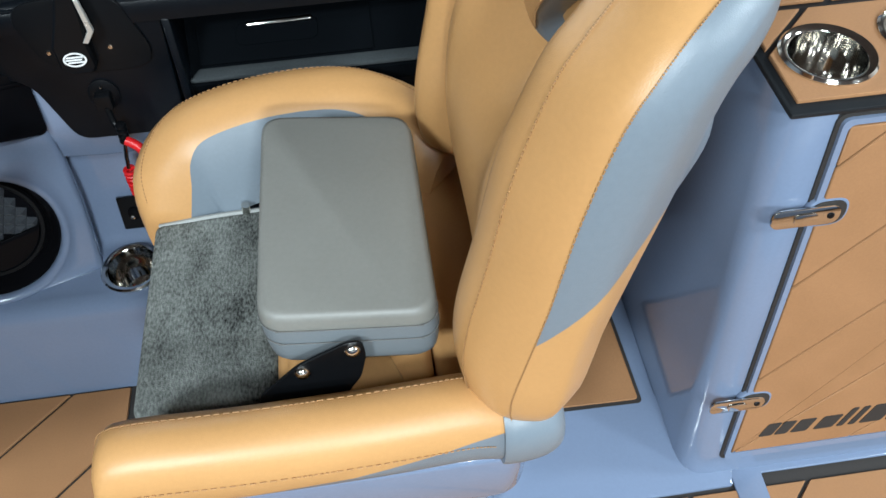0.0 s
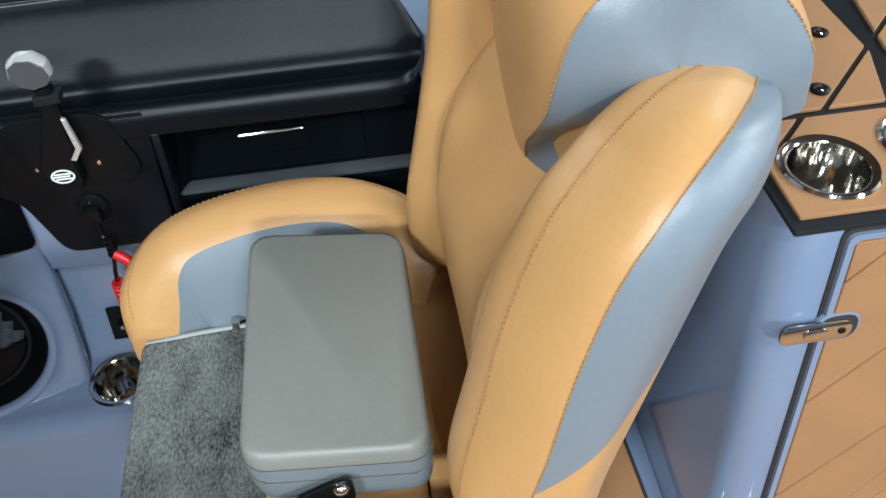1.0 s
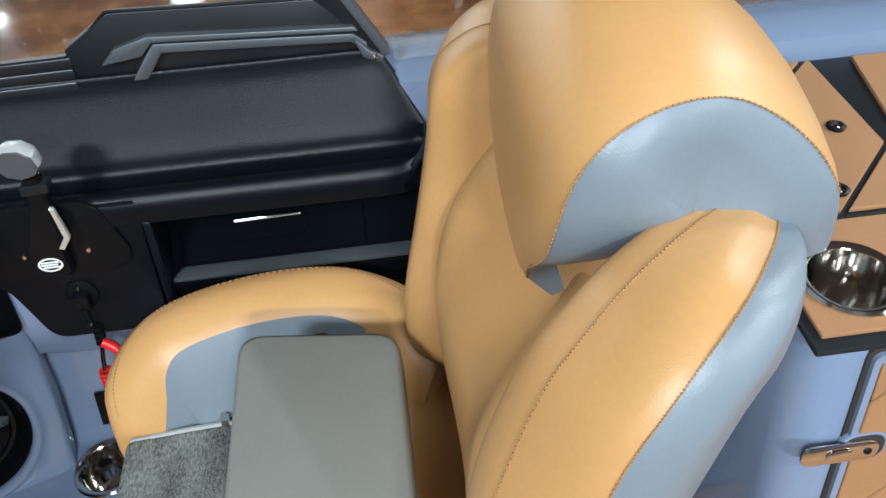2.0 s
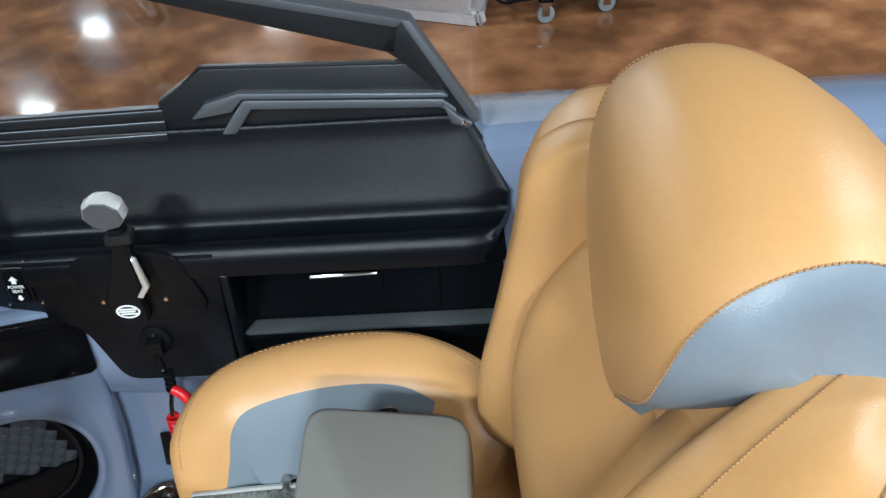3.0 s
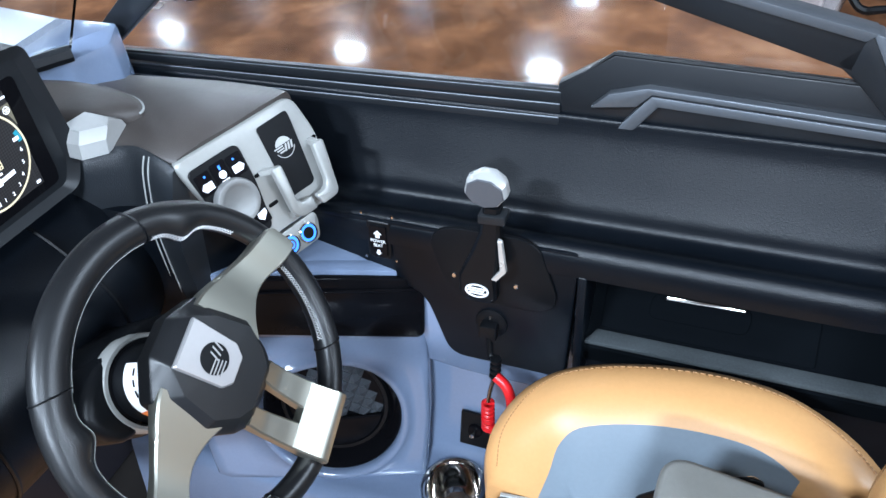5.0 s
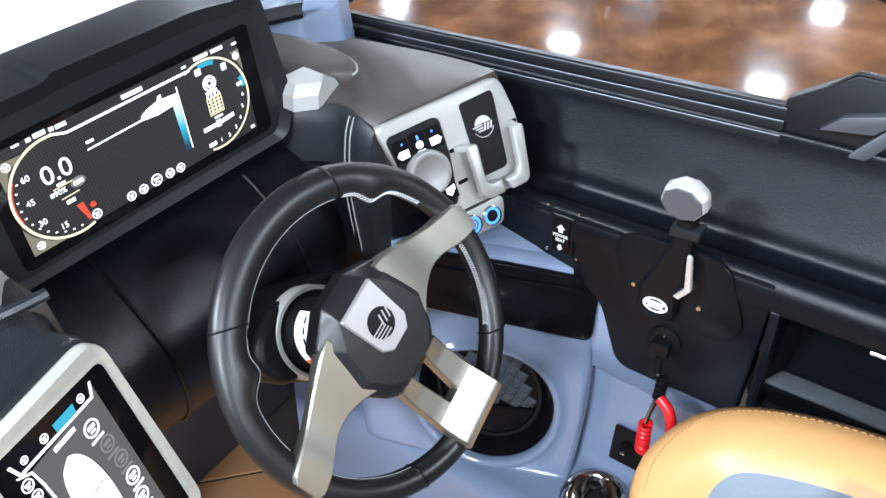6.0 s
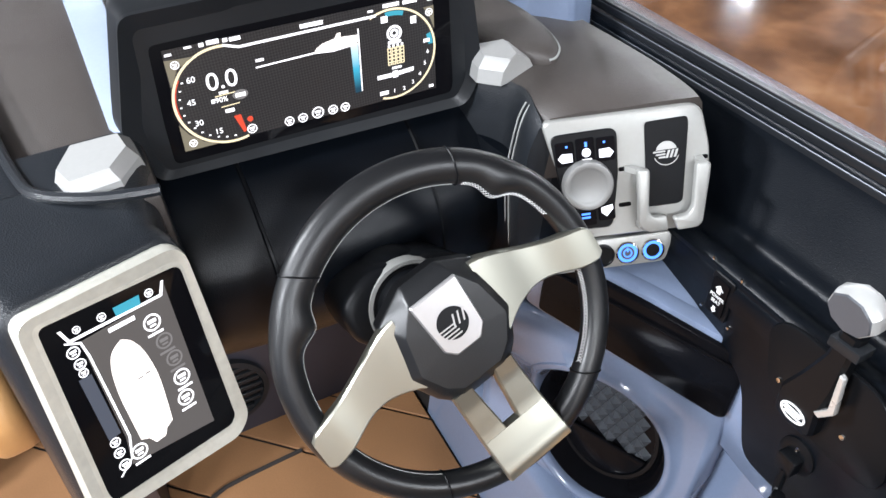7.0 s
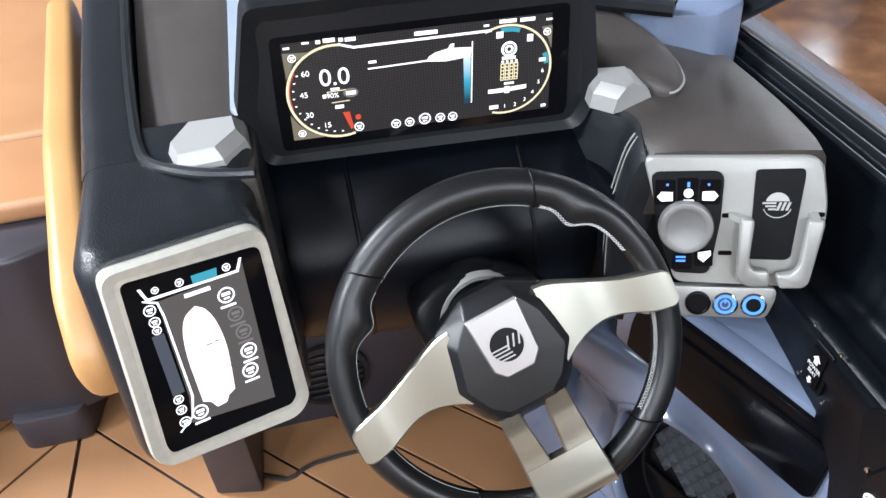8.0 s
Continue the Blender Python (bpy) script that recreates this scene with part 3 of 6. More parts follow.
def backrest(seat):
    zs = [0.30, 0.36, 0.44, 0.52, 0.60, 0.66, 0.72, 0.77, 0.80, 0.825, 0.84]
    xl = [0.165, 0.150, 0.135, 0.128, 0.130, 0.142, 0.176, 0.216, 0.25, 0.28, 0.31]
    dip = [0.0, 0.0, 0.004, 0.022, 0.060, 0.092, 0.085, 0.060, 0.030, 0.0, 0.0]
    rings = []
    for z, x0, d in zip(zs, xl, dip):
        half = 0.19 if z < 0.7 else 0.19 - 0.22 * (z - 0.7)
        ring = []
        b = 0.045 + 0.06 * min(1, max(0, (z - 0.34) / 0.10)) if z < 0.66 else max(0.02, 0.105 - 0.5 * (z - 0.66))
        for i in range(25):
            u = -1 + 2 * i / 24
            lobe = d * math.exp(-(u / 0.42) ** 2)
            edge = 0.85 * b * max(0, (abs(u) - 0.62) / 0.38) ** 2
            ring.append((x0 + lobe + edge, MID + half * u, z))
        ring += [(x0 + b, MID + half, z), (x0 + b * 1.14, MID + half * 0.8, z), (x0 + b * 1.18, MID, z), (x0 + b * 1.14, MID - half * 0.8, z), (x0 + b, MID - half, z)]
        rings.append([Vector(p) for p in ring])
    part("back_cushion", loft(resample(rings, 4)), TAN, seat, angle=70)
    neck = [smooth_ring([(x0, y0, z), (x0 - 0.006, MID - 0.01, z), (x0, y1, z), (x0 + 0.05, y1 + 0.01, z), (x1, y1 - 0.02, z), (x1, y0 + 0.02, z), (x0 + 0.05, y0 - 0.01, z)], 4) for z, x0, x1, y0, y1 in ((0.72, 0.235, 0.31, 0.53, 0.81), (0.78, 0.24, 0.335, 0.535, 0.81), (0.825, 0.245, 0.34, 0.545, 0.80), (0.852, 0.252, 0.34, 0.560, 0.79), (0.866, 0.270, 0.33, 0.585, 0.765))]
    part("headrest_neck", loft(resample(neck, 3)), TAN, seat, angle=70)
    # rear shell
    shell = []
    for z, x, d in ((0.44, 0.17, 0.10), (0.47, 0.175, 0.125), (0.53, 0.186, 0.150), (0.58, 0.200, 0.160), (0.63, 0.220, 0.150), (0.69, 0.247, 0.115), (0.75, 0.280, 0.080), (0.80, 0.305, 0.045)):
        w = 0.19
        shell.append(smooth_ring([(x - 0.02, MID - w, z), (x + 0.4 * d, MID - w * 0.92, z), (x + 0.95 * d, MID - w * 0.60, z), (x + d, MID, z), (x + 0.95 * d, MID + w * 0.60, z), (x + 0.4 * d, MID + w * 0.92, z), (x - 0.02, MID + w, z), (x + 0.02, MID, z)], 3))
    part("rear_shell", loft(resample(shell, 3)), GREYBLUE, seat, "grey-blue padded rear of the backrest", angle=70)


def headrest(seat):
    # front ridge x z, half width, depth of the flank
    st = [(0.226, 0.676, 0.010, 0.022, 0.003), (0.201, 0.708, 0.014, 0.038, 0.003), (0.188, 0.762, 0.056, 0.052, 0.007), (0.182, 0.815, 0.106, 0.074, 0.012), (0.182, 0.87, 0.130, 0.084, 0.014), (0.19, 0.922, 0.134, 0.056, 0.02), (0.222, 0.962, 0.131, 0.048, 0.027), (0.275, 0.973, 0.125, 0.048, 0.026), (0.326, 0.956, 0.119, 0.052, 0.024), (0.373, 0.917, 0.122, 0.062, 0.022), (0.401, 0.866, 0.124, 0.06, 0.016), (0.408, 0.81, 0.117, 0.045, 0.01)]
    rings = []
    for i, (x, z, w, d, c) in enumerate(st):
        a, b = st[max(i - 1, 0)], st[min(i + 1, len(st) - 1)]
        t = Vector((b[0] - a[0], 0, b[1] - a[1])).normalized()
        n = Vector((-t.z, 0, t.x))
        o = Vector((x, MID - 0.008, z))
        q = lambda u, h: o + Vector((0, u * w, 0)) + n * h
        rings.append([q(0, 0), q(-0.35, -0.10 * c), q(-0.65, -0.36 * c), q(-0.86, -0.66 * c), q(-0.97, -c), q(-1.03, -c - 0.16 * d), q(-1.05, -c - d * 0.5), q(-1.05, -c - d * 0.85), q(-1.03, -c - d), q(0, -c - d), q(1.03, -c - d), q(1.05, -c - d * 0.85), q(1.05, -c - d * 0.5), q(1.03, -c - 0.16 * d), q(0.97, -c), q(0.86, -0.66 * c), q(0.65, -0.36 * c), q(0.35, -0.10 * c)])
    # the flanks close towards the middle of the headrest
    for r in rings[3:11]:
        for j, u in ((8, -0.131), (9, 0.0), (10, 0.131)):
            r[j] = r[j].lerp(Vector((0.282, MID - 0.008 + u, 0.866)), 0.88)
    rings = resample(rings, 4)
    def pick(i, j):
        return 1 if (4 <= j < 14 and i < 44) or i < 4 else 0
    grid_parts(rings, pick, [("headrest", TAN, seat, ""), ("headrest_band", GREYBLUE, seat, "grey-blue vinyl band round the headrest")])
    for j in (4, 14):
        stitch([rings[i][j] + (rings[i][j] - rings[i][9]).normalized() * 0.0010 for i in range(4, 41, 3)], seat, SEAMTAN)


def side_bolster(seat, far):
    """The padded rim at the side of the seat."""
    if far:
        path = [(-0.294, 0.868, 0.285), (-0.292, 0.900, 0.335), (-0.270, 0.938, 0.378), (-0.222, 0.966, 0.402), (-0.12, 0.988, 0.412), (-0.01, 0.988, 0.412), (0.065, 0.958, 0.400), (0.115, 0.912, 0.380), (0.150, 0.880, 0.350)]
        width, out = 0.105, 1
    else:
        path = [(-0.318, 0.440, 0.325), (-0.308, 0.440, 0.372), (-0.270, 0.441, 0.390), (-0.15, 0.438, 0.392), (0.0, 0.440, 0.392), (0.10, 0.446, 0.388), (0.140, 0.446, 0.380)]
        width, out = 0.086, -1
    rings = []
    for i, p in enumerate(path):
        a, b = Vector(path[max(i - 1, 0)]), Vector(path[min(i + 1, len(path) - 1)])
        t = (b - a)
        t.z = 0
        t.normalize()
        n = Vector((-t.y, t.x, 0)) * out
        o = Vector(p)
        w = width * (0.72 if i == 0 else 1)
        sec = [(-0.60, -0.17), (-0.56, -0.10), (-0.52, -0.05), (-0.44, -0.020), (-0.26, -0.004), (0, 0), (0.26, -0.005), (0.44, -0.022), (0.50, -0.055), (0.50, -0.10), (0.46, -0.15), (0.0, -0.18)]
        if far:
            sec[:4] = [(-0.95, -0.16), (-0.80, -0.11), (-0.62, -0.060), (-0.46, -0.026)]
        else:
            sec[8:] = [(0.50, -0.050), (0.50, -0.080), (0.40, -0.110), (0.0, -0.16)]
        rings.append([o + n * (u * w) + Vector((0, 0, h * (0.85 if far else 0.9))) for u, h in sec])
    rings = resample(rings, 5)
    last = len(rings) - 1
    if far:
        grid_parts(rings, lambda i, j: 1 if j in (0, 1, 2) and i < 34 - 2 * j else 0, [("side_bolster", TAN, seat, ""), ("inner_panel", GREYBLUE, seat, "grey-blue vinyl inner panel of the bolster")], (1, (-0.243, 0.90, 0.36), (0.96, 0.0, -0.28), ("bolster_front", TAN, seat, "")))
        stitch([rings[i][6] + Vector((0, 0, 0.0012)) for i in range(2, last + 1, 3)], seat, SEAMTAN)
    else:
        grid_parts(rings, lambda i, j: 0, [("side_bolster", TAN, seat, "")], (0, (0.13, 0.40, 0.356), (-0.22, 0.0, 1.0), ("bolster_skirt", GREYBLUE, seat, "grey-blue vinyl lower side of the bolster")))
        stitch([rings[i][8] + Vector((0, -0.0012, 0)) for i in range(1, last + 1, 3)], seat, SEAMTAN)
        stitch([rings[i][4] + Vector((0, 0, 0.0012)) for i in range(1, last + 1, 3)], seat, SEAMTAN)
        cap = []
        for x, g in ((0.140, 1.0), (0.150, 1.03), (0.175, 1.0), (0.200, 0.86), (0.212, 0.62)):
            cap.append([Vector((x, 0.446 - 0.006 + g * (Vector(p).y - 0.446), 0.31 + g * (Vector(p).z - 0.31))) for p in rings[-1]])
        part("bolster_end", loft(resample(cap, 3)), GREYBLUE, seat, "grey-blue vinyl end of the bolster", angle=60)


def helm_seat():
    seat = thing("helm_seat", (0.0, MID, FLOOR + 0.004), "tan and grey-blue vinyl bucket helm seat with its bolster raised", "seat")
    part("pedestal", prism(rounded([(-0.16, 0.50), (0.16, 0.50), (0.16, 0.84), (-0.16, 0.84)], 0.04), FLOOR + 0.004, 0.12, Matrix(), 0.006), GEL, seat)
    pan = [(-0.29, 0.432), (0.17, 0.432), (0.20, 0.50), (0.20, 0.84), (0.14, 0.92), (-0.10, 0.97), (-0.27, 0.93), (-0.30, 0.80), (-0.30, 0.50)]
    part("seat_pan", prism(rounded(pan, 0.03), 0.11, 0.235, Matrix(), 0.012, 3), GEL, seat, "slate blue gelcoat seat pan")
    # cushion: two panels with a seam
    part("cushion", prism(rounded([(-0.125, 0.455), (0.075, 0.455), (0.075, 0.905), (-0.125, 0.905)], 0.02), 0.22, 0.292, Matrix(), 0.016, 4), TAN, seat)
    part("rear_cushion", prism(rounded([(0.077, 0.465), (0.17, 0.465), (0.17, 0.895), (0.077, 0.895)], 0.024), 0.22, 0.300, Matrix(), 0.014, 4), TAN, seat)
    carpet = prism(rounded([(-0.312, 0.538), (-0.125, 0.545), (-0.125, 0.872), (-0.312, 0.862)], 0.014), 0.12, 0.270, Matrix(), 0.008, 3)
    part("carpet_panel", carpet, CARPET, seat, "grey carpet covered front of the seat base")
    part("carpet_edge", tube(smooth_line([(-0.306, 0.861, 0.266), (-0.22, 0.866, 0.270), (-0.13, 0.870, 0.268)], 4), 0.004, 6), SEAMGREY, seat, "pale frayed carpet edge")
    side_bolster(seat, True)
    side_bolster(seat, False)
    backrest(seat)
    wing(seat, -1)
    wing(seat, 1)
    headrest(seat)
    # raised front bolster on its hinge brackets
    poly = rounded([(-0.115, 0.520), (0.084, 0.508), (0.086, 0.832), (-0.112, 0.850)], 0.032, 6)
    rings = []
    for z, k in ((0.372, 0.80), (0.374, 0.92), (0.382, 0.975), (0.396, 0.995), (0.42, 1.01), (0.444, 1.0), (0.458, 0.98), (0.465, 0.945), (0.4675, 0.86)):
        rings.append([(-0.014 + (x + 0.014) * (1 - (1 - k) * 0.6), 0.678 + (y - 0.678) * (1 - (1 - k) * 0.42), z - 0.05 * (x + 0.014)) for x, y in poly])
    # side rings carry the painted blue reflection, the top the plain grey
    part("bolster_side", loft(rings[:6]), PADSIDE, seat, "grey vinyl side of the flip-up bolster, blue reflection painted in", angle=70)
    fp = part("front_bolster", loft(rings[5:]), PADGREY, seat, "smooth grey vinyl flip-up bolster pad", angle=70)
    for f in (4, 5):
        stitch([Vector(rings[f][i]) + Vector((0, -0.0012, 0.0006)) for i in range(0, 14, 1)], fp, PADSEAM, 0.0007, False)
    for y0, s in ((0.500, -1), (0.862, 1)):
        m = axes((-0.05, y0, 0.35), (1, 0, 0), (0, 0, 1))
        arm = part("hinge_bracket", prism(rounded([(0.048, 0.060), (0.046, 0.088), (0.030, 0.090), (-0.030, 0.056), (-0.085, -0.004), (-0.085, -0.060), (0.000, -0.050), (0.038, 0.016)], 0.008), -0.002, 0.002, m, 0.001, 1), BLACK, seat, "black steel hinge bracket")
        for a, b in ((0.034, 0.076), (-0.026, 0.043)):
            part("bolt", lathe([(0, 0.0075), (0.005, 0.007), (0.0085, 0.004), (0.0095, 0.0015), (0.0095, 0)], axes(m @ Vector((a, b, 0.002 if s < 0 else -0.002)), (1, 0, 0), (0, 0, 1 if s < 0 else -1)), 16), CHROME, arm)
    part("hinge_pin", tube([(-0.175, 0.868, 0.262), (-0.172, 0.868, 0.285)], 0.007, 10), CHROME, seat)


helm_seat()
for cx, cy in ((0.572, 0.719), (0.705, 0.740)):
    cup_holder(cx, cy, 0.580)
    for ob in [o for o in scene.objects if o.type == "MESH" and (o.name.startswith(("wall_locker", "deck")) or (o.parent and o.parent.name.startswith("deck")))]:
        near = [v.co for v in ob.data.vertices]
        if min(v.x for v in near) < cx + 0.05 and max(v.x for v in near) > cx - 0.05 and min(v.y for v in near) < cy + 0.05 and max(v.y for v in near) > cy - 0.05:
            cut(ob, prism([(cx + 0.048 * math.cos(2 * math.pi * i / 40), cy + 0.048 * math.sin(2 * math.pi * i / 40)) for i in range(40)], 0.48, 0.60))
cup_holder(CUP[0], CUP[1], 0.0245, 0.058, 0.065)


# ---- decking ----
def decking():
    up = Matrix.Translation((0, 0, FLOOR - 0.006))
    for sign, far in ((1, 0.868), (-1, -0.95)):
        lo, hi = sorted((-0.066 + 0.004 * sign, far))
        for x0, x1 in ((-2.7, -0.50), (-0.50, 2.2)):
            h = hi if x0 < -0.6 or sign < 0 else 0.500
            planks(base_floor, [(x0, lo), (x1, lo), (x1, h), (x0, h)], 45 * sign, 0.15, (1.047 if sign > 0 else -1.140), up, 0.006, 0.003)
    pad = Matrix.Translation((0, 0, FLOOR + 0.004))
    part("plank", prism(rounded([(0.20, 0.699), (0.465, 0.694), (0.458, 0.90), (0.20, 0.90)], 0.008), 0, 0.005, pad, 0.001, 1), TEAK, base_floor)
    part("plank_edge", prism(rounded([(0.19, 0.692), (0.472, 0.687), (0.465, 0.91), (0.19, 0.91)], 0.010), 0, 0.002, pad), CAULK, base_floor)
    # hatch outline in the footwell
    part("hatch_joint", tube(smooth_line([(-1.10, 0.30, FLOOR + 0.001), (-1.06, 0.377, FLOOR + 0.001), (-1.085, 0.437, FLOOR + 0.001), (-1.095, 0.60, FLOOR + 0.001)], 3), 0.005, 6), CAULK, base_floor)


decking()


# ---- side panel fittings ----
def logo(parent, m, r, mat):
    """A plain round badge: a disc crossed by slanting bars."""
    pts = [(r * math.cos(a), 0.62 * r * math.sin(a)) for a in (2 * math.pi * i / 28 for i in range(28))]
    inner = [(0.84 * a, 0.80 * b) for a, b in pts]
    part("badge_ring", ring_plate(pts, inner, 0, 0.0008, m), mat, parent)
    for k, (x0, x1) in enumerate(((-0.75, 0.80), (-0.85, 0.55), (-0.7, 0.7))):
        y = 0.22 * r * (1 - k)
        part("badge_bar", prism([(x0 * r, y - 0.07 * r), (x1 * r, y - 0.07 * r), (x1 * r + 0.1 * r, y + 0.06 * r), (x0 * r + 0.1 * r, y + 0.06 * r)], 0, 0.0008, m), mat, parent)


def emblem(parent, m, r, mat):
    """A plain round badge: half a disc over a few slanting bars."""
    part("badge_disc", prism([(r * math.cos(a), r * math.sin(a)) for a in (radians(12 + 156 * i / 20) for i in range(21))], 0, 0.0006, m), mat, parent)
    for k in range(3):
        y = r * (0.06 - 0.28 * k)
        part("badge_bar", prism([(-1.25 * r + 0.25 * r * k, y - 0.09 * r), (-0.1 * r, y - 0.09 * r), (-0.1 * r, y + 0.06 * r), (-1.25 * r + 0.25 * r * k, y + 0.06 * r)], 0, 0.0006, m), mat, parent)
        x = r * (0.02 + 0.38 * k)
        part("badge_bar", prism([(x - 0.12 * r, -0.62 * r), (x + 0.10 * r, -0.62 * r), (x + 0.36 * r, 0.12 * r), (x + 0.14 * r, 0.12 * r)], 0, 0.0006, m), mat, parent)


def text(words, m, size, mat, parent, name="lettering"):
    cu = bpy.data.curves.new(name, "FONT")
    cu.body, cu.size, cu.align_x, cu.align_y, cu.extrude = words, size, "CENTER", "CENTER", 0.0002
    ob = bpy.data.objects.new(name, cu)
    me = bpy.data.meshes.new_from_object(ob)
    bpy.data.objects.remove(ob)
    me.transform(m)
    me.materials.append(mat)
    out = new(name, me)
    out.parent = parent
    out.matrix_parent_inverse = Matrix.Translation(-Vector(parent.location))
    return out


DIALSILVER = material("satin_dial_paint", (0.20, 0.20, 0.195), 0.44, 0.3, vary=0.03)
SATIN = material("satin_steel", (0.62, 0.62, 0.60), 0.28, 0.6, vary=0.04)
WHITE = material("white_print", (0.75, 0.75, 0.75), 0.5, vary=0.02)


KNOBGREY = material("satin_grey_knob", (0.085, 0.092, 0.105), 0.36, 0.3, vary=0.05)


def throttle():
    t = thing("throttle_control", PANEL @ Vector((-0.38, 0.0, 0.0)), "black throttle lever with a faceted silver knob on a black plate", "throttle")
    plate = [(-0.461, 0.046), (-0.449, 0.066), (-0.422, 0.072), (-0.330, 0.072), (-0.307, 0.060), (-0.279, -0.007), (-0.283, -0.027), (-0.309, -0.037), (-0.387, -0.036), (-0.416, -0.029), (-0.440, -0.011)]
    part("plate", prism(rounded(plate, 0.012, 3), 0.0, 0.006, PANEL, 0.002, 2), BLACK, t)
    for a, b in ((-0.425, 0.0), (-0.336, 0.0)):
        part("screw", lathe([(0, 0.0085), (0.003, 0.008), (0.0036, 0.006)], PANEL @ Matrix.Translation((a, b, 0)), 10), CHROME, t)
    arm = []
    for b, a, w, c0, c1 in ((-0.030, -0.386, 0.020, 0.006, 0.014), (-0.018, -0.386, 0.027, 0.006, 0.020), (0.015, -0.387, 0.026, 0.006, 0.024), (0.050, -0.377, 0.020, 0.008, 0.025), (0.085, -0.371, 0.013, 0.008, 0.024), (0.118, -0.370, 0.011, 0.006, 0.022)):
        arm.append([PANEL @ Vector(p) for p in ((a - w, b, c0), (a - w, b, c1 - 0.004), (a - w + 0.004, b, c1), (a + w - 0.004, b, c1), (a + w, b, c1 - 0.004), (a + w, b, c0))])
    lever = part("lever", loft(arm), BLACK, t)
    logo(lever, PANEL @ Matrix.Translation((-0.386, -0.004, 0.0235)), 0.017, WHITE)
    part("trigger", prism([(-0.359, 0.080), (-0.353, 0.078), (-0.345, 0.035), (-0.358, 0.018), (-0.366, 0.020), (-0.354, 0.036)], 0.020, 0.027, PANEL, 0.001, 1), SATIN, t)
    part("collar", prism([(-0.386, 0.098), (-0.350, 0.100), (-0.350, 0.112), (-0.386, 0.110)], 0.004, 0.026, PANEL, 0.002, 2), CHARCOAL, t)
    k = axes(PANEL @ Vector((-0.378, 0.140, 0.014)), (1, 0, 0.06), (-0.06, -0.12, 1))
    ngon = [(0.0285 * math.cos(a), 0.0265 * math.sin(a)) for a in (math.pi / 8 + 2 * math.pi * i / 9 for i in range(9))]
    grow = lambda s, c: [k @ Vector((x * s, y * s, c)) for x, y in ngon]
    part("knob_rim", loft([grow(0.80, -0.016), grow(1.0, -0.008), grow(1.0, 0.004), grow(0.92, 0.010)]), WHITESILVER, t, "bright faceted silver knob")
    part("knob_face", loft([grow(0.90, 0.010), grow(0.86, 0.012)]), KNOBGREY, t)


def key_switch():
    s = thing("ignition_switch", PANEL @ Vector((-0.371, -0.080, 0)), "black ignition switch with a cord hanging from it", "switch")
    c = PANEL @ Matrix.Translation((-0.371, -0.075, 0))
    part("bezel", lathe([(0.024, 0), (0.024, 0.003), (0.018, 0.006), (0.010, 0.006), (0, 0.005)], c, 28), BLACK, s)
    part("cap", prism(rounded([(-0.013, -0.016), (0.013, -0.016), (0.013, 0.008), (-0.013, 0.008)], 0.004), 0.004, 0.020, c, 0.002), BLACK, s)
    part("screw", lathe([(0, 0.010), (0.002, 0.009), (0.003, 0.006)], c @ Matrix.Translation((0, 0.014, 0)), 8), CHROME, s)
    p0 = c @ Vector((0.002, -0.012, 0.016))
    part("cord", tube(smooth_line([p0, p0 + Vector((0.004, -0.008, -0.03)), (-0.366, 1.036, 0.315), (-0.364, 1.028, 0.298)], 5), 0.0055, 8), BLACK, s)
    for i in range(4):
        part("cord_knot", lathe([(0, -0.004), (0.008, -0.003), (0.009, 0), (0.008, 0.003), (0, 0.004)], Matrix.Translation((-0.3665, 1.038 - 0.003 * i, 0.322 - 0.008 * i)), 10), BLACK, s)
    l = thing("safety_lanyard", (-0.364, 1.02, 0.25), "coiled red safety lanyard with a metal clip", "lanyard")
    part("clip", tube([(-0.366, 1.026, 0.298), (-0.372, 1.018, 0.270), (-0.374, 1.013, 0.252)], 0.0035, 8), CHROME, l)
    part("strap", tube(smooth_line([(-0.364, 1.026, 0.300), (-0.346, 1.020, 0.288), (-0.336, 1.010, 0.262), (-0.338, 1.000, 0.232), (-0.352, 0.996, 0.212), (-0.368, 1.000, 0.206)], 5), 0.008, 10), RED, l)
    coil = []
    for i in range(90):
        f = i / 89
        a = 2 * math.pi * 7 * f
        o = Vector((-0.374, 1.012, 0.252)).lerp(Vector((-0.372, 1.000, 0.206)), f)
        coil.append(o + Vector((0.0075 * math.cos(a), 0.0075 * math.sin(a), 0)))
    part("coil", tube(coil, 0.0032, 6), RED, l)
    k = thing("toggle_switch", (-0.422, 1.075, 0.084), "small black plate with a chrome toggle switch", "switch")
    m = axes((-0.424, 1.075, 0.084), (1, 0, 0), (0, 0.33, 0.94))
    part("plate", prism(rounded([(-0.027, -0.033), (0.030, -0.033), (0.030, 0.033), (-0.027, 0.033)], 0.003), 0, 0.005, m, 0.001, 1), BLACK, k)
    part("boss", lathe([(0.013, 0.005), (0.012, 0.009), (0.006, 0.010), (0, 0.010)], m, 20), BLACKGLOSS, k)
    part("lever", lathe([(0, 0.026), (0.004, 0.025), (0.0045, 0.021), (0.003, 0.009)], m, 12), CHROME, k)


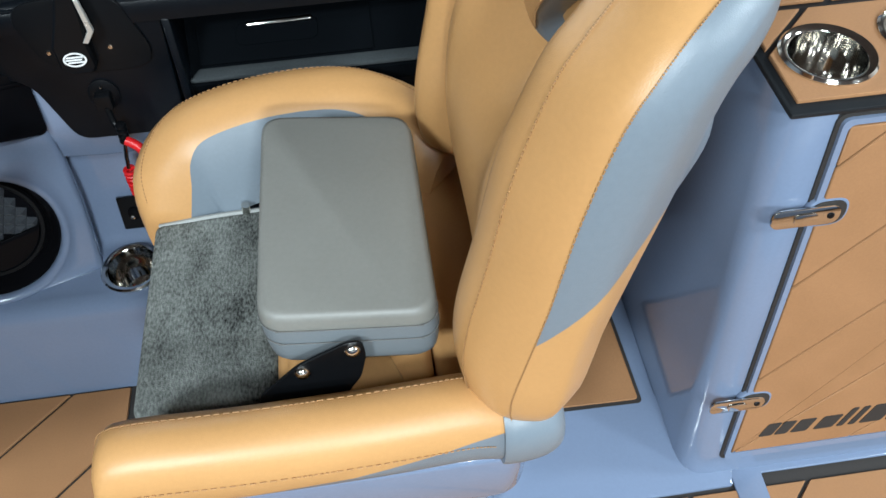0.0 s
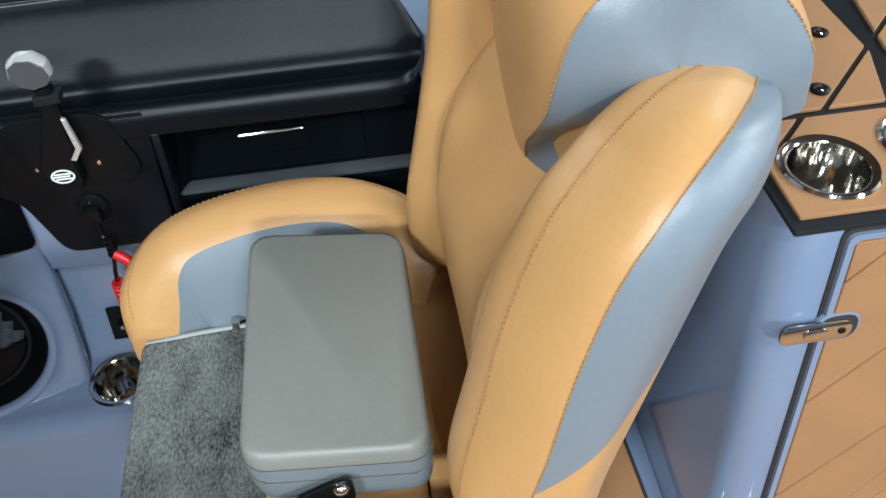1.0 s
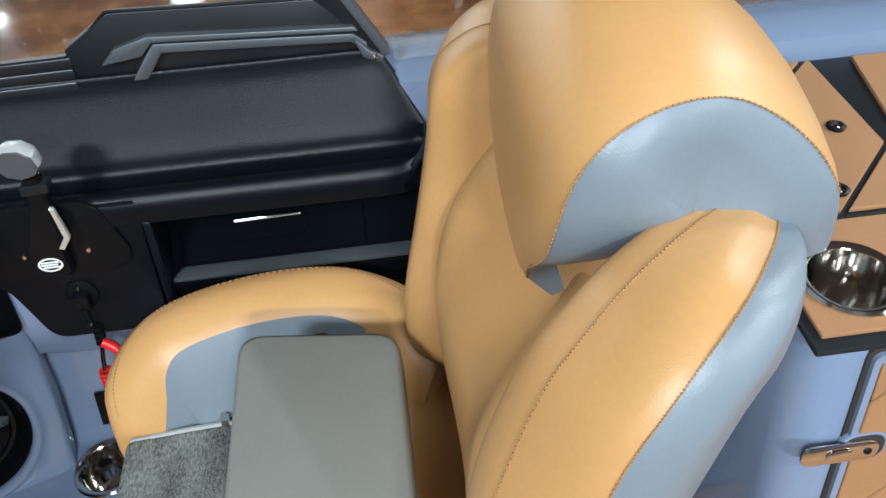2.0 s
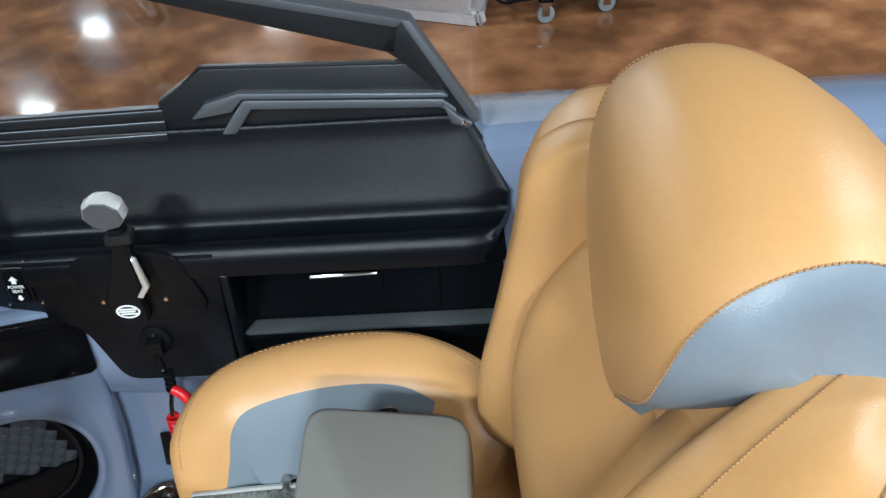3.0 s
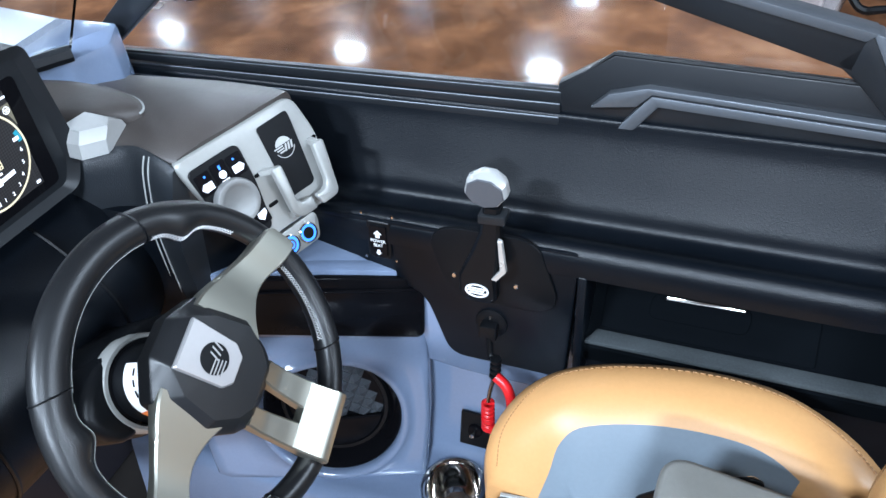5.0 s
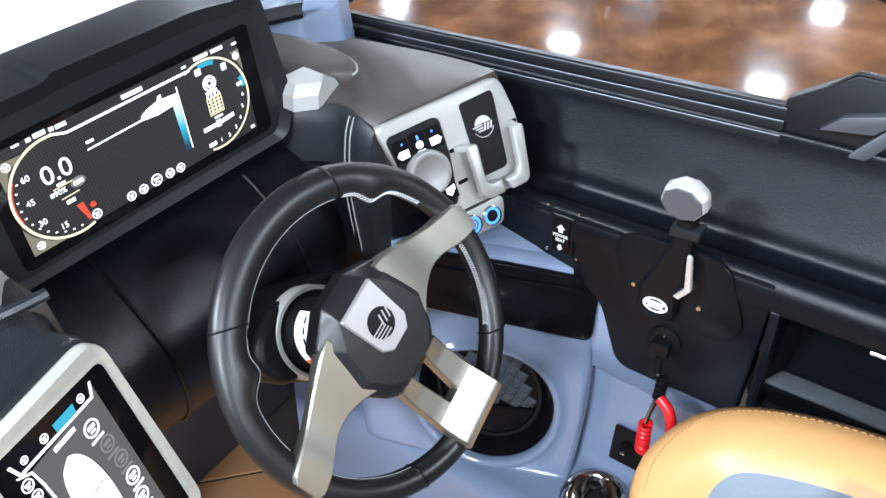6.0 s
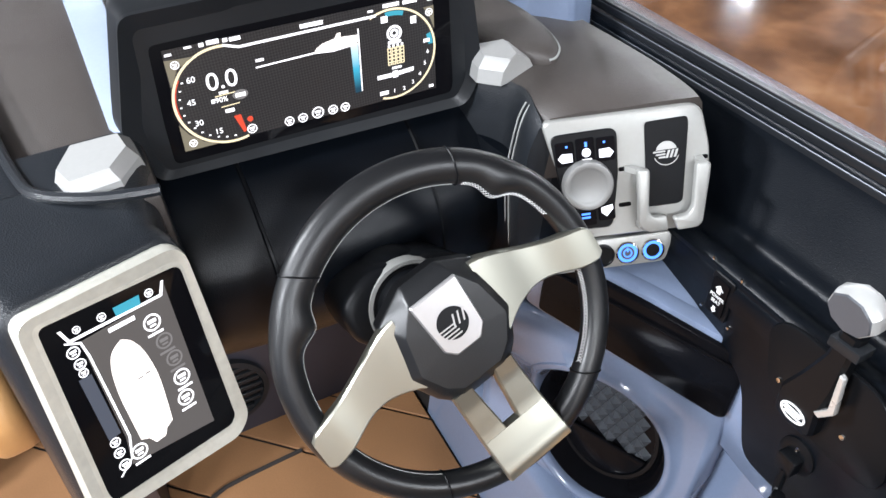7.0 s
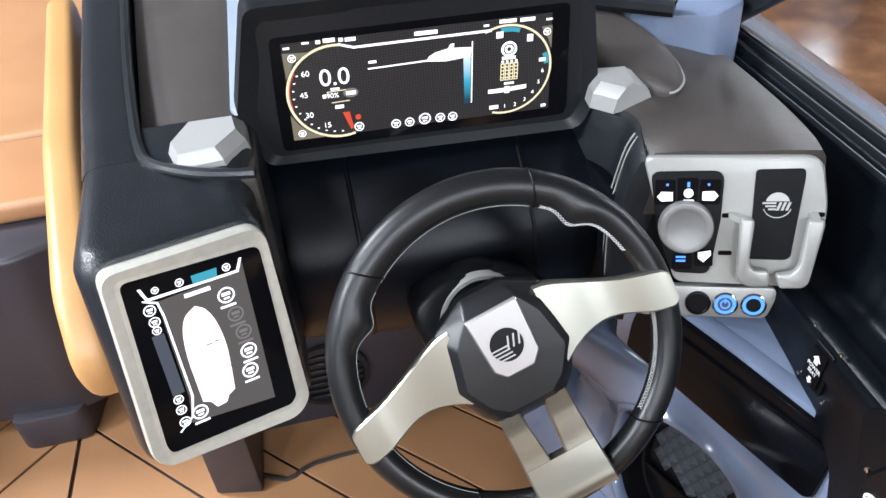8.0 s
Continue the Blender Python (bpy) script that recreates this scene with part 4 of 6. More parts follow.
def rocker_switch():
    s = thing("rocker_switch", PANEL @ Vector((-0.538, 0.031, 0)), "black seat rocker switch with white arrows", "switch")
    m = PANEL @ Matrix.Translation((-0.538, 0.031, 0)) @ Matrix.Scale(1.06, 4)
    part("bezel", prism(rounded([(-0.017, -0.028), (0.017, -0.028), (0.017, 0.026), (-0.017, 0.026)], 0.005), 0, 0.003, m, 0.001, 1), BLACK, s)
    r = part("rocker", loft([[m @ Vector((x, y, c)) for x, y in rounded([(-0.012, -0.023), (0.012, -0.023), (0.012, 0.021), (-0.012, 0.021)], 0.003)] for c in (0.003, 0.006)]), BLACKGLOSS, s)
    part("arrow", prism([(-0.006, 0.010), (-0.003, 0.010), (-0.003, 0.005), (0.003, 0.005), (0.003, 0.010), (0.006, 0.010), (0, 0.016)], 0.006, 0.0065, m), WHITE, r)
    part("arrow", prism([(0.004, -0.017), (0.002, -0.017), (0.002, -0.013), (-0.002, -0.013), (-0.002, -0.017), (-0.004, -0.017), (0, -0.021)], 0.006, 0.0065, m), WHITE, r)
    text("POWER", m @ Matrix.Translation((0, 0.000, 0.0063)), 0.0062, WHITE, r)
    text("SEAT", m @ Matrix.Translation((0, -0.0065, 0.0063)), 0.0062, WHITE, r)
    for a, b in ((-0.024, 0.034), (0.020, 0.034), (0.022, -0.030), (-0.022, -0.030)):
        part("screw", lathe([(0, 0.002), (0.002, 0.0015), (0.0025, 0)], m @ Matrix.Translation((a, b, 0)), 8), CHROME, s)


def pocket_drawer():
    d = thing("pocket_drawer", (-0.07, 1.14, 0.36), "black drawer front with a slim polished handle in the pocket", "drawer")
    m = axes((0, 1.0945, 0.3725), (1, 0, 0), (0, 0.074, 0.073))
    part("front", prism(rounded([(-0.228, 0.003), (0.050, 0.003), (0.050, 0.094), (-0.20, 0.086), (-0.228, 0.076)], 0.004), 0.0, 0.006, m, 0.001, 1), DULLBLACK, d)
    slot = rounded([(-0.168, 0.028), (-0.036, 0.028), (-0.034, 0.064), (-0.164, 0.064)], 0.014)
    part("recess", prism(slot, 0.006, 0.0085, m, 0.001, 1), DULLBLACK, d)
    part("handle", prism(rounded([(-0.147, 0.056), (-0.043, 0.058), (-0.043, 0.065), (-0.147, 0.063)], 0.0025), 0.008, 0.013, m, 0.0015, 2), CHROME, d, "slim polished handle")


def pad_door():
    m = axes((-0.509, 1.089, 0.289), (0.819, 0.574, 0), (0, 0, 1))
    p = thing("console_door", m @ Vector((-0.1, 0.0, -0.02)), "gloss black hinged console door beside the speaker", "door")
    poly = rounded([(-0.268, 0.096), (-0.006, -0.002), (0.004, 0.004), (0.014, 0.106), (0.002, 0.122), (-0.12, 0.163), (-0.25, 0.200), (-0.264, 0.14)], 0.006)
    part("panel", prism(poly, 0.001, 0.012, m, 0.003, 3), BLACKGLOSS, p)
    part("surround", prism(rounded([(-0.29, 0.094), (-0.268, 0.084), (-0.006, -0.016), (0.016, -0.004), (0.028, 0.108), (0.010, 0.130), (-0.12, 0.170), (-0.29, 0.214)], 0.008), -0.022, 0.003, m, 0.002, 2), GEL, p, "slate blue gelcoat surround of the door")
    part("lip", prism([(-0.25, 0.173), (-0.157, 0.147), (0.000, 0.101), (0.002, 0.107), (-0.157, 0.153), (-0.25, 0.179)], 0.012, 0.017, m, 0.002, 2), BLACKGLOSS, p)


FACET = material("satin_grey_grille", (0.060, 0.067, 0.077), 0.30, vary=0.06)


def speaker():
    s = thing("speaker", SPEAKER @ Vector((0, 0, -0.05)), "round black speaker with a faceted diamond grille", "speaker")
    part("bowl", lathe([(0.1185, -0.006), (0.114, -0.004), (0.107, -0.012), (0.098, -0.030), (0.094, -0.036)], SPEAKER, 56), BLACKGLOSS, s)
    part("ring", lathe([(0.096, -0.036), (0.092, -0.028), (0.086, -0.028), (0.083, -0.034)], SPEAKER, 56), BLACK, s)
    part("cone", lathe([(0.085, -0.036), (0, -0.036)], SPEAKER, 40), BLACKGLOSS, s)
    tilt = SPEAKER @ Matrix.Translation((0, 0, -0.036)) @ pose(0, 0, 0, 0, 0, 20)
    n = 0
    shared = None
    for i in range(-4, 5):
        for j in range(-7, 8):
            x, y = 0.025 * i + 0.0125 * (j % 2), 0.0125 * j
            if math.hypot(x, y) < 0.074 and (x * 0.5 + y) > -0.030:
                if shared is None:
                    bm = bmesh.new()
                    r = 0.0122
                    low = [bm.verts.new(v) for v in ((-r, 0, 0), (0, -r, 0), (r, 0, 0), (0, r, 0))]
                    tip = bm.verts.new((0, 0, 0.009))
                    for q in range(4):
                        bm.faces.new((low[q], low[(q + 1) % 4], tip))
                    shared = bpy.data.meshes.new("facet")
                    bm.to_mesh(shared)
                    bm.free()
                    shared.materials.append(FACET)
                ob = new("facet", shared)
                ob.parent = s
                ob.matrix_parent_inverse = Matrix.Translation(-Vector(s.location))
                ob.matrix_basis = tilt @ Matrix.Translation((x, y, 0))
    part("cover", prism([(0.083 * math.cos(a), 0.083 * math.sin(a)) for a in (math.radians(205 + 140 * i / 20) for i in range(21))], -0.034, -0.026, SPEAKER, 0.002, 2), BLACKGLOSS, s)


throttle()
key_switch()
rocker_switch()
pocket_drawer()
pad_door()
speaker()


# ---- steering wheel ----
WHEEL = axes((-0.5672, 0.7211, 0.5946), (0.035, 0.999, 0.0), (-0.5065, 0.018, 0.862)) @ Matrix.Scale(1.014, 4)


def inner_radius(rel):
    """The rim's inner radius: broad along the top, thumb grips beside it, slim lower down."""
    top = 1 / (1 + math.exp(-(rel - 46) / 3)) / (1 + math.exp((rel - 134) / 3))
    grip = sum(math.exp(-((rel - c) / 6.5) ** 2) for c in (38.5, 141.5))
    return 0.1485 - 0.0065 * top - 0.0135 * grip


def steering_wheel():
    w = WHEEL
    s = thing("steering_wheel", w @ Vector((0, 0, -0.08)), "black leather sport steering wheel with champagne metal spokes", "steering wheel")
    turn, outer, N = 18, 0.1785, 180
    def rim_point(a, b, lift=0.0):
        ri = inner_radius((a - turn) % 360)
        mid, hw = 0.5 * (outer + ri), 0.5 * (outer - ri)
        rr = mid + (hw + lift) * math.cos(b)
        return w @ Vector((rr * math.cos(radians(a)), rr * math.sin(radians(a)), (0.0150 + 0.25 * (hw - 0.0155) + lift) * math.sin(b)))
    rings = [[rim_point(360 * i / N, 2 * math.pi * j / 18) for j in range(18)] for i in range(N + 1)]
    part("rim", loft(rings, cap=False), WHEELSKIN, s, angle=80)
    for c in (turn + 56, turn + 124, turn + 234.5, turn - 54.5):
        part("rim_joint", tube([rim_point(c + 2.0 * math.cos(2 * math.pi * j / 24), 2 * math.pi * j / 24, 0.0003) for j in range(24)], 0.0011, 6, True), BLACK, s)
    # stitching along the inner edge: crossed on the grips, a single run along the top
    for a0, a1, cross in ((14, 52, True), (-52, -10, True), (56, 124, False), (128, 174, False), (190, 232, False)):
        for phase in ((0, 1) if cross else (0,)):
            n = int((a1 - a0) * 0.8)
            pts = []
            for i in range(n + 1):
                high = (i + phase) % 2
                pts.append(rim_point(turn + a0 + (a1 - a0) * i / n, math.pi - (0.22 + 0.36 * high if cross else 0.36), 0.0006))
            part("stitching", tube(pts, 0.00042, 5), WHITE if cross else SEAMGREY, s)
    wt = w @ pose(0, 0, 0, 0, 0, turn)
    # distance from the hub, upper edge, lower edge, height of the face
    right = [(0.046, 0.050, -0.034, 0.0215), (0.060, 0.047, -0.025, 0.0205), (0.076, 0.040, -0.0185, 0.0185), (0.094, 0.031, -0.0155, 0.0160), (0.112, 0.0225, -0.0180, 0.0150), (0.128, 0.0160, -0.0240, 0.0165), (0.144, 0.0115, -0.0305, 0.0195), (0.159, 0.0075, -0.0340, 0.0205), (0.167, 0.0045, -0.0340, 0.0205), (0.1725, -0.0010, -0.0300, 0.0200)]
    for sx in (1, -1):
        rings = [[wt @ Vector((sx * x, y, z)) for y, z in ((lo, 0.003), (hi, 0.003), (hi, top - 0.0022), (hi - 0.0020, top), (lo + 0.0020, top), (lo, top - 0.0022))] for x, hi, lo, top in right]
        part("spoke", loft(resample([[Vector(p) for p in r] for r in rings], 3)), ALU, s, "brushed champagne metal spoke")
    # lower spoke: two legs beside a slot and a broad foot on the rim
    def leg(x0, x1, ys):
        rings = []
        for y in ys:
            k = (y - 0.055) / 0.110
            lift = 0.016 + 0.005 * max(0, 1 - (y - 0.055) / 0.02) + 0.010 * min(1, max(0, (y - 0.108) / 0.045)) ** 1.5 - (0.0025 if y > 0.163 else 0)
            l, r = x0[0] + (x0[1] - x0[0]) * k, x1[0] + (x1[1] - x1[0]) * k
            rings.append([(l, -y, 0.003), (r, -y, 0.003), (r, -y, lift - 0.0018), (r - 0.0018, -y, lift), (l + 0.0018, -y, lift), (l, -y, lift - 0.0018)])
        return loft(rings)
    run = [0.055 + 0.0062 * i for i in range(11)]
    end = [0.1172 + 0.0053 * i for i in range(10)]
    bm = join(leg((-0.041, -0.041), (-0.019, -0.006), run), leg((0.009, 0.001), (0.033, 0.041), run), leg((-0.041, -0.041), (0.033, 0.041), end))
    bm.transform(wt)
    part("spoke", bm, ALU, s, "brushed champagne metal spoke with a slot")
    hub = [(-0.060, 0.049), (-0.022, 0.069), (0.021, 0.069), (0.056, 0.050), (0.066, -0.010), (0.046, -0.048), (0.029, -0.065), (-0.035, -0.065), (-0.052, -0.048), (-0.071, -0.010)]
    face = [(-0.047, 0.030), (-0.027, 0.054), (0.028, 0.054), (0.043, 0.030), (0.052, -0.012), (0.036, -0.038), (0.020, -0.050), (-0.026, -0.050), (-0.042, -0.038), (-0.056, -0.012)]
    grow = lambda poly, k, c: [wt @ Vector((x * k, y * k, c)) for x, y in rounded(poly, 0.003, 3)]
    part("hub", loft([grow(hub, 0.92, -0.022), grow(hub, 1.0, -0.010), grow(hub, 1.0, 0.010), grow(hub, 0.985, 0.0125), grow(face, 1.0, 0.0275), grow(face, 0.97, 0.0285), grow(face, 0.4, 0.030)]), WHEELSKIN, s, angle=22)
    plate = [(-0.028, 0.052), (0.027, 0.053), (0.0255, -0.003), (0.015, -0.015), (-0.014, -0.015), (-0.0235, -0.005)]
    badge = part("badge", loft([[wt @ Vector((x * k, 0.018 + (y - 0.018) * k, c)) for x, y in rounded(plate, 0.002, 3)] for k, c in ((1.0, 0.024), (1.0, 0.0315), (0.95, 0.0335))]), BADGESILVER, s, "silver badge plate")
    q = wt @ Matrix.Translation((-0.001, 0.0155, 0.0335))
    part("emblem", prism([(0.0165 * math.cos(a), 0.0165 * math.sin(a)) for a in (2 * math.pi * i / 36 for i in range(36))], 0.0002, 0.0008, q), BLACK, badge)
    for k in range(4):
        y = -0.001 - 0.0038 * k
        part("emblem_bar", prism([(-0.017 + 0.0012 * k, y - 0.0007), (0.000 + 0.001 * k, y - 0.0007), (0.0005 + 0.001 * k, y + 0.0007), (-0.0168 + 0.0012 * k, y + 0.0007)], 0.0008, 0.0012, q), BADGESILVER, badge)
    for k in range(3):
        x = 0.001 + 0.0058 * k
        part("emblem_bar", prism([(x - 0.0022, -0.0045), (x - 0.0004, -0.0045), (x + 0.0040, 0.0075), (x + 0.0022, 0.0075)], 0.0008, 0.0012, q), BADGESILVER, badge)
    # column
    part("column", lathe([(0.030, -0.02), (0.034, -0.06), (0.041, -0.10), (0.047, -0.125)], w, 40), BLACK, s)
    part("column_ring", lathe([(0.047, -0.120), (0.050, -0.113), (0.054, -0.113), (0.057, -0.120), (0.057, -0.136), (0.050, -0.142)], w, 48), SILVER, s, "satin silver ring round the column")
    part("shroud", lathe([(0.050, -0.142), (0.056, -0.144), (0.060, -0.156), (0.062, -0.20), (0.060, -0.26)], w, 40), BLACK, s)
    for name, a0, a1, mat, lift, label in (("label_sticker", 108, 206, WHITE, 0.0004, "white warning sticker"), ("label_stripe", 194, 207, ORANGE, 0.0008, "")):
        strip = [[w @ Vector(((r + lift) * math.cos(radians(a)), (r + lift) * math.sin(radians(a)), c)) for a in range(a0, a1, 4)] for c, r in ((-0.074, 0.0364), (-0.098, 0.0406))]
        part(name, loft(strip, close=False), mat, s, label)
    for k in range(4):
        a = 118 + 18 * k
        strip = [[w @ Vector(((r + 0.0008) * math.cos(radians(b)), (r + 0.0008) * math.sin(radians(b)), c)) for b in range(a, a + 15, 3)] for c, r in ((-0.080, 0.0375), (-0.083, 0.0380))]
        part("label_line", loft(strip, close=False), BLACK, s)


WHEELSKIN = material("smooth_black_leather", (0.008, 0.0085, 0.0095), 0.34, vary=0.12, bump=0.06, bump_scale=700, spec=0.4)
BADGESILVER = material("satin_badge_metal", (0.46, 0.45, 0.45), 0.32, 0.7, vary=0.03)
ORANGE = material("orange_print", (0.65, 0.16, 0.03), 0.5, vary=0.02)
steering_wheel()


# ---- displays ----
def glow(name, color, power):
    return material(name, (0.01, 0.01, 0.01), 0.4, emit=color, power=power, vary=0.0)


LIT = glow("lit_white", (0.92, 0.96, 1.0), 1.5)
LITHULL = glow("lit_cream_white", (1.0, 0.97, 0.93), 1.3)
LITDIM = glow("lit_grey", (0.55, 0.55, 0.55), 0.32)
LITGOLD = glow("lit_gold", (0.95, 0.85, 0.55), 1.0)
LITTEAL = glow("lit_teal", (0.05, 0.55, 0.75), 0.6)
LITRED = glow("lit_red", (1.0, 0.10, 0.04), 0.65)
CORNERLIT = glow("lit_olive_grey", (0.42, 0.39, 0.27), 0.42)
LITBAR = glow("lit_depth_bar", (0.05, 0.55, 0.75), 0.9)
shade = LITBAR.node_tree.nodes.new("ShaderNodeTexCoord")
split = LITBAR.node_tree.nodes.new("ShaderNodeSeparateXYZ")
fade = LITBAR.node_tree.nodes.new("ShaderNodeValToRGB")
span = LITBAR.node_tree.nodes.new("ShaderNodeMapRange")
span.inputs[1].default_value, span.inputs[2].default_value = 0.715, 0.772
fade.color_ramp.elements[0].color, fade.color_ramp.elements[1].color = (0.0, 0.05, 0.09, 1), (0.75, 0.95, 1.0, 1)
tone = fade.color_ramp.elements.new(0.45)
tone.color = (0.03, 0.42, 0.62, 1)
LITBAR.node_tree.links.new(shade.outputs["Object"], split.inputs[0])
LITBAR.node_tree.links.new(split.outputs[2], span.inputs[0])
LITBAR.node_tree.links.new(span.outputs[0], fade.inputs[0])
LITBAR.node_tree.links.new(fade.outputs[0], LITBAR.node_tree.nodes["Principled BSDF"].inputs["Emission Color"])
LITBLUE = glow("lit_blue", (0.055, 0.24, 1.0), 1.9)
SCREENGREY = glow("lit_dark_screen", (0.50, 0.46, 0.50), 0.042)
weave = SCREENGREY.node_tree.nodes.new("ShaderNodeTexChecker")
weave.inputs["Scale"].default_value = 420
weave.inputs["Color1"].default_value, weave.inputs["Color2"].default_value = (0.62, 0.58, 0.60, 1), (0.06, 0.055, 0.07, 1)
turned = SCREENGREY.node_tree.nodes.new("ShaderNodeMapping")
turned.inputs["Rotation"].default_value = (radians(45), 0, 0)
place = SCREENGREY.node_tree.nodes.new("ShaderNodeTexCoord")
SCREENGREY.node_tree.links.new(place.outputs["Object"], turned.inputs["Vector"])
SCREENGREY.node_tree.links.new(turned.outputs[0], weave.inputs["Vector"])
SCREENGREY.node_tree.links.new(weave.outputs["Color"], SCREENGREY.node_tree.nodes["Principled BSDF"].inputs["Emission Color"])
TABGREY = glow("lit_warm_grey_screen", (0.75, 0.72, 0.70), 0.11)
GLASSBLACK = material("black_glass", (0.004, 0.004, 0.005), 0.06, vary=0.0, spec=0.12)


def flat(name, poly, m, c, mat, parent):
    return part(name, prism(poly, c, c + 0.0004, m), mat, parent)


def bar(x0, x1, y, h):
    return [(x0, y - h / 2), (x1, y - h / 2), (x1, y + h / 2), (x0, y + h / 2)]


def arc_band(cx, cy, rx, ry, a0, a1, w, n=40):
    out = [(cx + rx * math.cos(radians(a0 + (a1 - a0) * i / n)), cy + ry * math.sin(radians(a0 + (a1 - a0) * i / n))) for i in range(n + 1)]
    inn = [(cx + (rx - w) * math.cos(radians(a0 + (a1 - a0) * i / n)), cy + (ry - w) * math.sin(radians(a0 + (a1 - a0) * i / n))) for i in range(n + 1)]
    return out, inn


def band(name, outer, inner, m, c, mat, parent):
    bm = bmesh.new()
    a = [bm.verts.new(m @ Vector((x, y, c))) for x, y in outer]
    b = [bm.verts.new(m @ Vector((x, y, c))) for x, y in inner]
    for i in range(len(a) - 1):
        bm.faces.new((a[i], a[i + 1], b[i + 1], b[i]))
    return part(name, bm, mat, parent)


def icon(m, x, y, r, c, mat, parent):
    pts = [(x + r * math.cos(a), y + r * math.sin(a)) for a in (2 * math.pi * i / 20 for i in range(20))]
    inn = [(x + 0.80 * (p - x), y + 0.80 * (q - y)) for p, q in pts]
    part("icon_ring", ring_plate(pts, inn, c, c + 0.0004, m), mat, parent)
    flat("icon_mark", bar(x - r * 0.5, x + r * 0.5, y + r * 0.15, r * 0.4), m, c, mat, parent)
    flat("icon_mark", bar(x - r * 0.35, x + r * 0.35, y - r * 0.38, r * 0.22), m, c, mat, parent)


def main_display():
    d = thing("main_display", (-0.92, 0.70, 0.645), "wide lit dash display with round gauges in a charcoal hood", "display")
    m = axes((-0.876, 0.702, 0.7542), (-0.0098, 0.998, -0.055), (0, 0.055, 0.998))
    out = [(-0.190, -0.090), (0.204, -0.093), (0.226, -0.050), (0.204, 0.100), (0.110, 0.112), (-0.070, 0.112), (-0.080, 0.106), (-0.188, 0.104), (-0.216, -0.026)]
    fit_in = rounded([(-0.166, -0.0755), (0.181, -0.0725), (0.184, -0.060), (0.178, 0.071), (0.110, 0.070), (-0.070, 0.067), (-0.080, 0.067), (-0.164, 0.065), (-0.167, -0.026)], 0.008, 4)
    hood = part("hood", loft([[m @ Vector((x * s, y * s + dy, c)) for x, y in rounded(out, 0.014, 4)] for s, dy, c in ((0.92, 0.003, -0.085), (0.975, 0.001, -0.06), (1.0, 0, -0.02), (0.985, 0, 0.012))]), CHARCOAL, d)
    part("bezel", ring_plate([(x * 0.985, y * 0.985) for x, y in rounded(out, 0.014, 4)], fit_in, 0.010, 0.020, m, 0.016), CHARCOAL, d)
    glass = part("screen_glass", prism(fit_in, 0.006, 0.0128, m), GLASSBLACK, d)
    c = 0.0130
    flat("screen_field", [(-0.152, -0.0620), (0.160, -0.0610), (0.157, 0.0610), (-0.152, 0.0575)], m, c - 0.0002, SCREENGREY, glass)
    c = 0.0136
    # outlines of the two gauges and the line that joins them
    o, i = arc_band(-0.0955, -0.0065, 0.0585, 0.0585, 84, 286, 0.0030, 60)
    band("gauge_rim", o, i, m, c, LITGOLD, glass)
    o, i = arc_band(0.1035, -0.0040, 0.0565, 0.0570, -106, 118, 0.0026, 60)
    band("gauge_rim", o, i, m, c, LITGOLD, glass)
    o, i = arc_band(-0.0955, -0.0065, 0.0552, 0.0552, 148, 196, 0.0012, 20)
    band("gauge_red", o, i, m, c, LITRED, glass)
    flat("header_line", [(-0.0900, 0.0495), (-0.0735, 0.0442), (0.0851, 0.0462), (0.0851, 0.0490), (-0.0730, 0.0468), (-0.0900, 0.0522)], m, c, LIT, glass)
    for x, y, n in ((-0.1297, 0.0198, "60"), (-0.1342, -0.0061, "45"), (-0.1309, -0.0319, "30"), (-0.1117, -0.0473, "15")):
        text(n, m @ Matrix.Translation((x, y, c)), 0.0095, LIT, glass)
    for a in range(150, 280, 11):
        x, y = -0.0955 + 0.0505 * math.cos(radians(a)), -0.0065 + 0.0505 * math.sin(radians(a))
        flat("tick", bar(x - 0.0012, x + 0.0012, y, 0.0014), m, c, LIT, glass)
    text("0.0", m @ Matrix.Translation((-0.0977, 0.0117, c)) @ Matrix.Shear("XY", 4, (0.14, 0)), 0.0290, LIT, glass)
    flat("label_bar", bar(-0.1035, -0.0935, -0.0020, 0.0028), m, c, LIT, glass)
    flat("rule", [(-0.1085, -0.0057), (-0.0860, -0.0047), (-0.0860, -0.0038), (-0.1085, -0.0048)], m, c, LITGOLD, glass)
    flat("label_bar", bar(-0.1135, -0.1095, -0.0100, 0.0045), m, c, LIT, glass)
    text("90%", m @ Matrix.Translation((-0.1020, -0.0103, c)), 0.0085, LIT, glass)
    part("oval", prism([(-0.0809 + 0.0088 * math.cos(a), -0.0088 + 0.0058 * math.sin(a)) for a in (2 * math.pi * q / 20 for q in range(20))], c, c + 0.0004, m), LITDIM, glass)
    flat("label_bar", bar(-0.0865, -0.0753, -0.0088, 0.0044), m, c + 0.0005, LIT, glass)
    flat("rule", [(-0.1040, -0.0195), (-0.0830, -0.0187), (-0.0830, -0.0178), (-0.1040, -0.0186)], m, c, LITGOLD, glass)
    flat("label_bar", bar(-0.1005, -0.0905, -0.0250, 0.0042), m, c, LIT, glass)
    flat("needle", [(-0.0925, -0.0330), (-0.0845, -0.0328), (-0.0810, -0.0540), (-0.0845, -0.0560)], m, c, LITRED, glass)
    part("icon_dot", prism([(-0.0751 + 0.0034 * math.cos(a), -0.0411 + 0.0034 * math.sin(a)) for a in (2 * math.pi * q / 16 for q in range(16))], c, c + 0.0004, m), LITRED, glass)
    icon(m, -0.0749, -0.0540, 0.0058, c, LIT, glass)
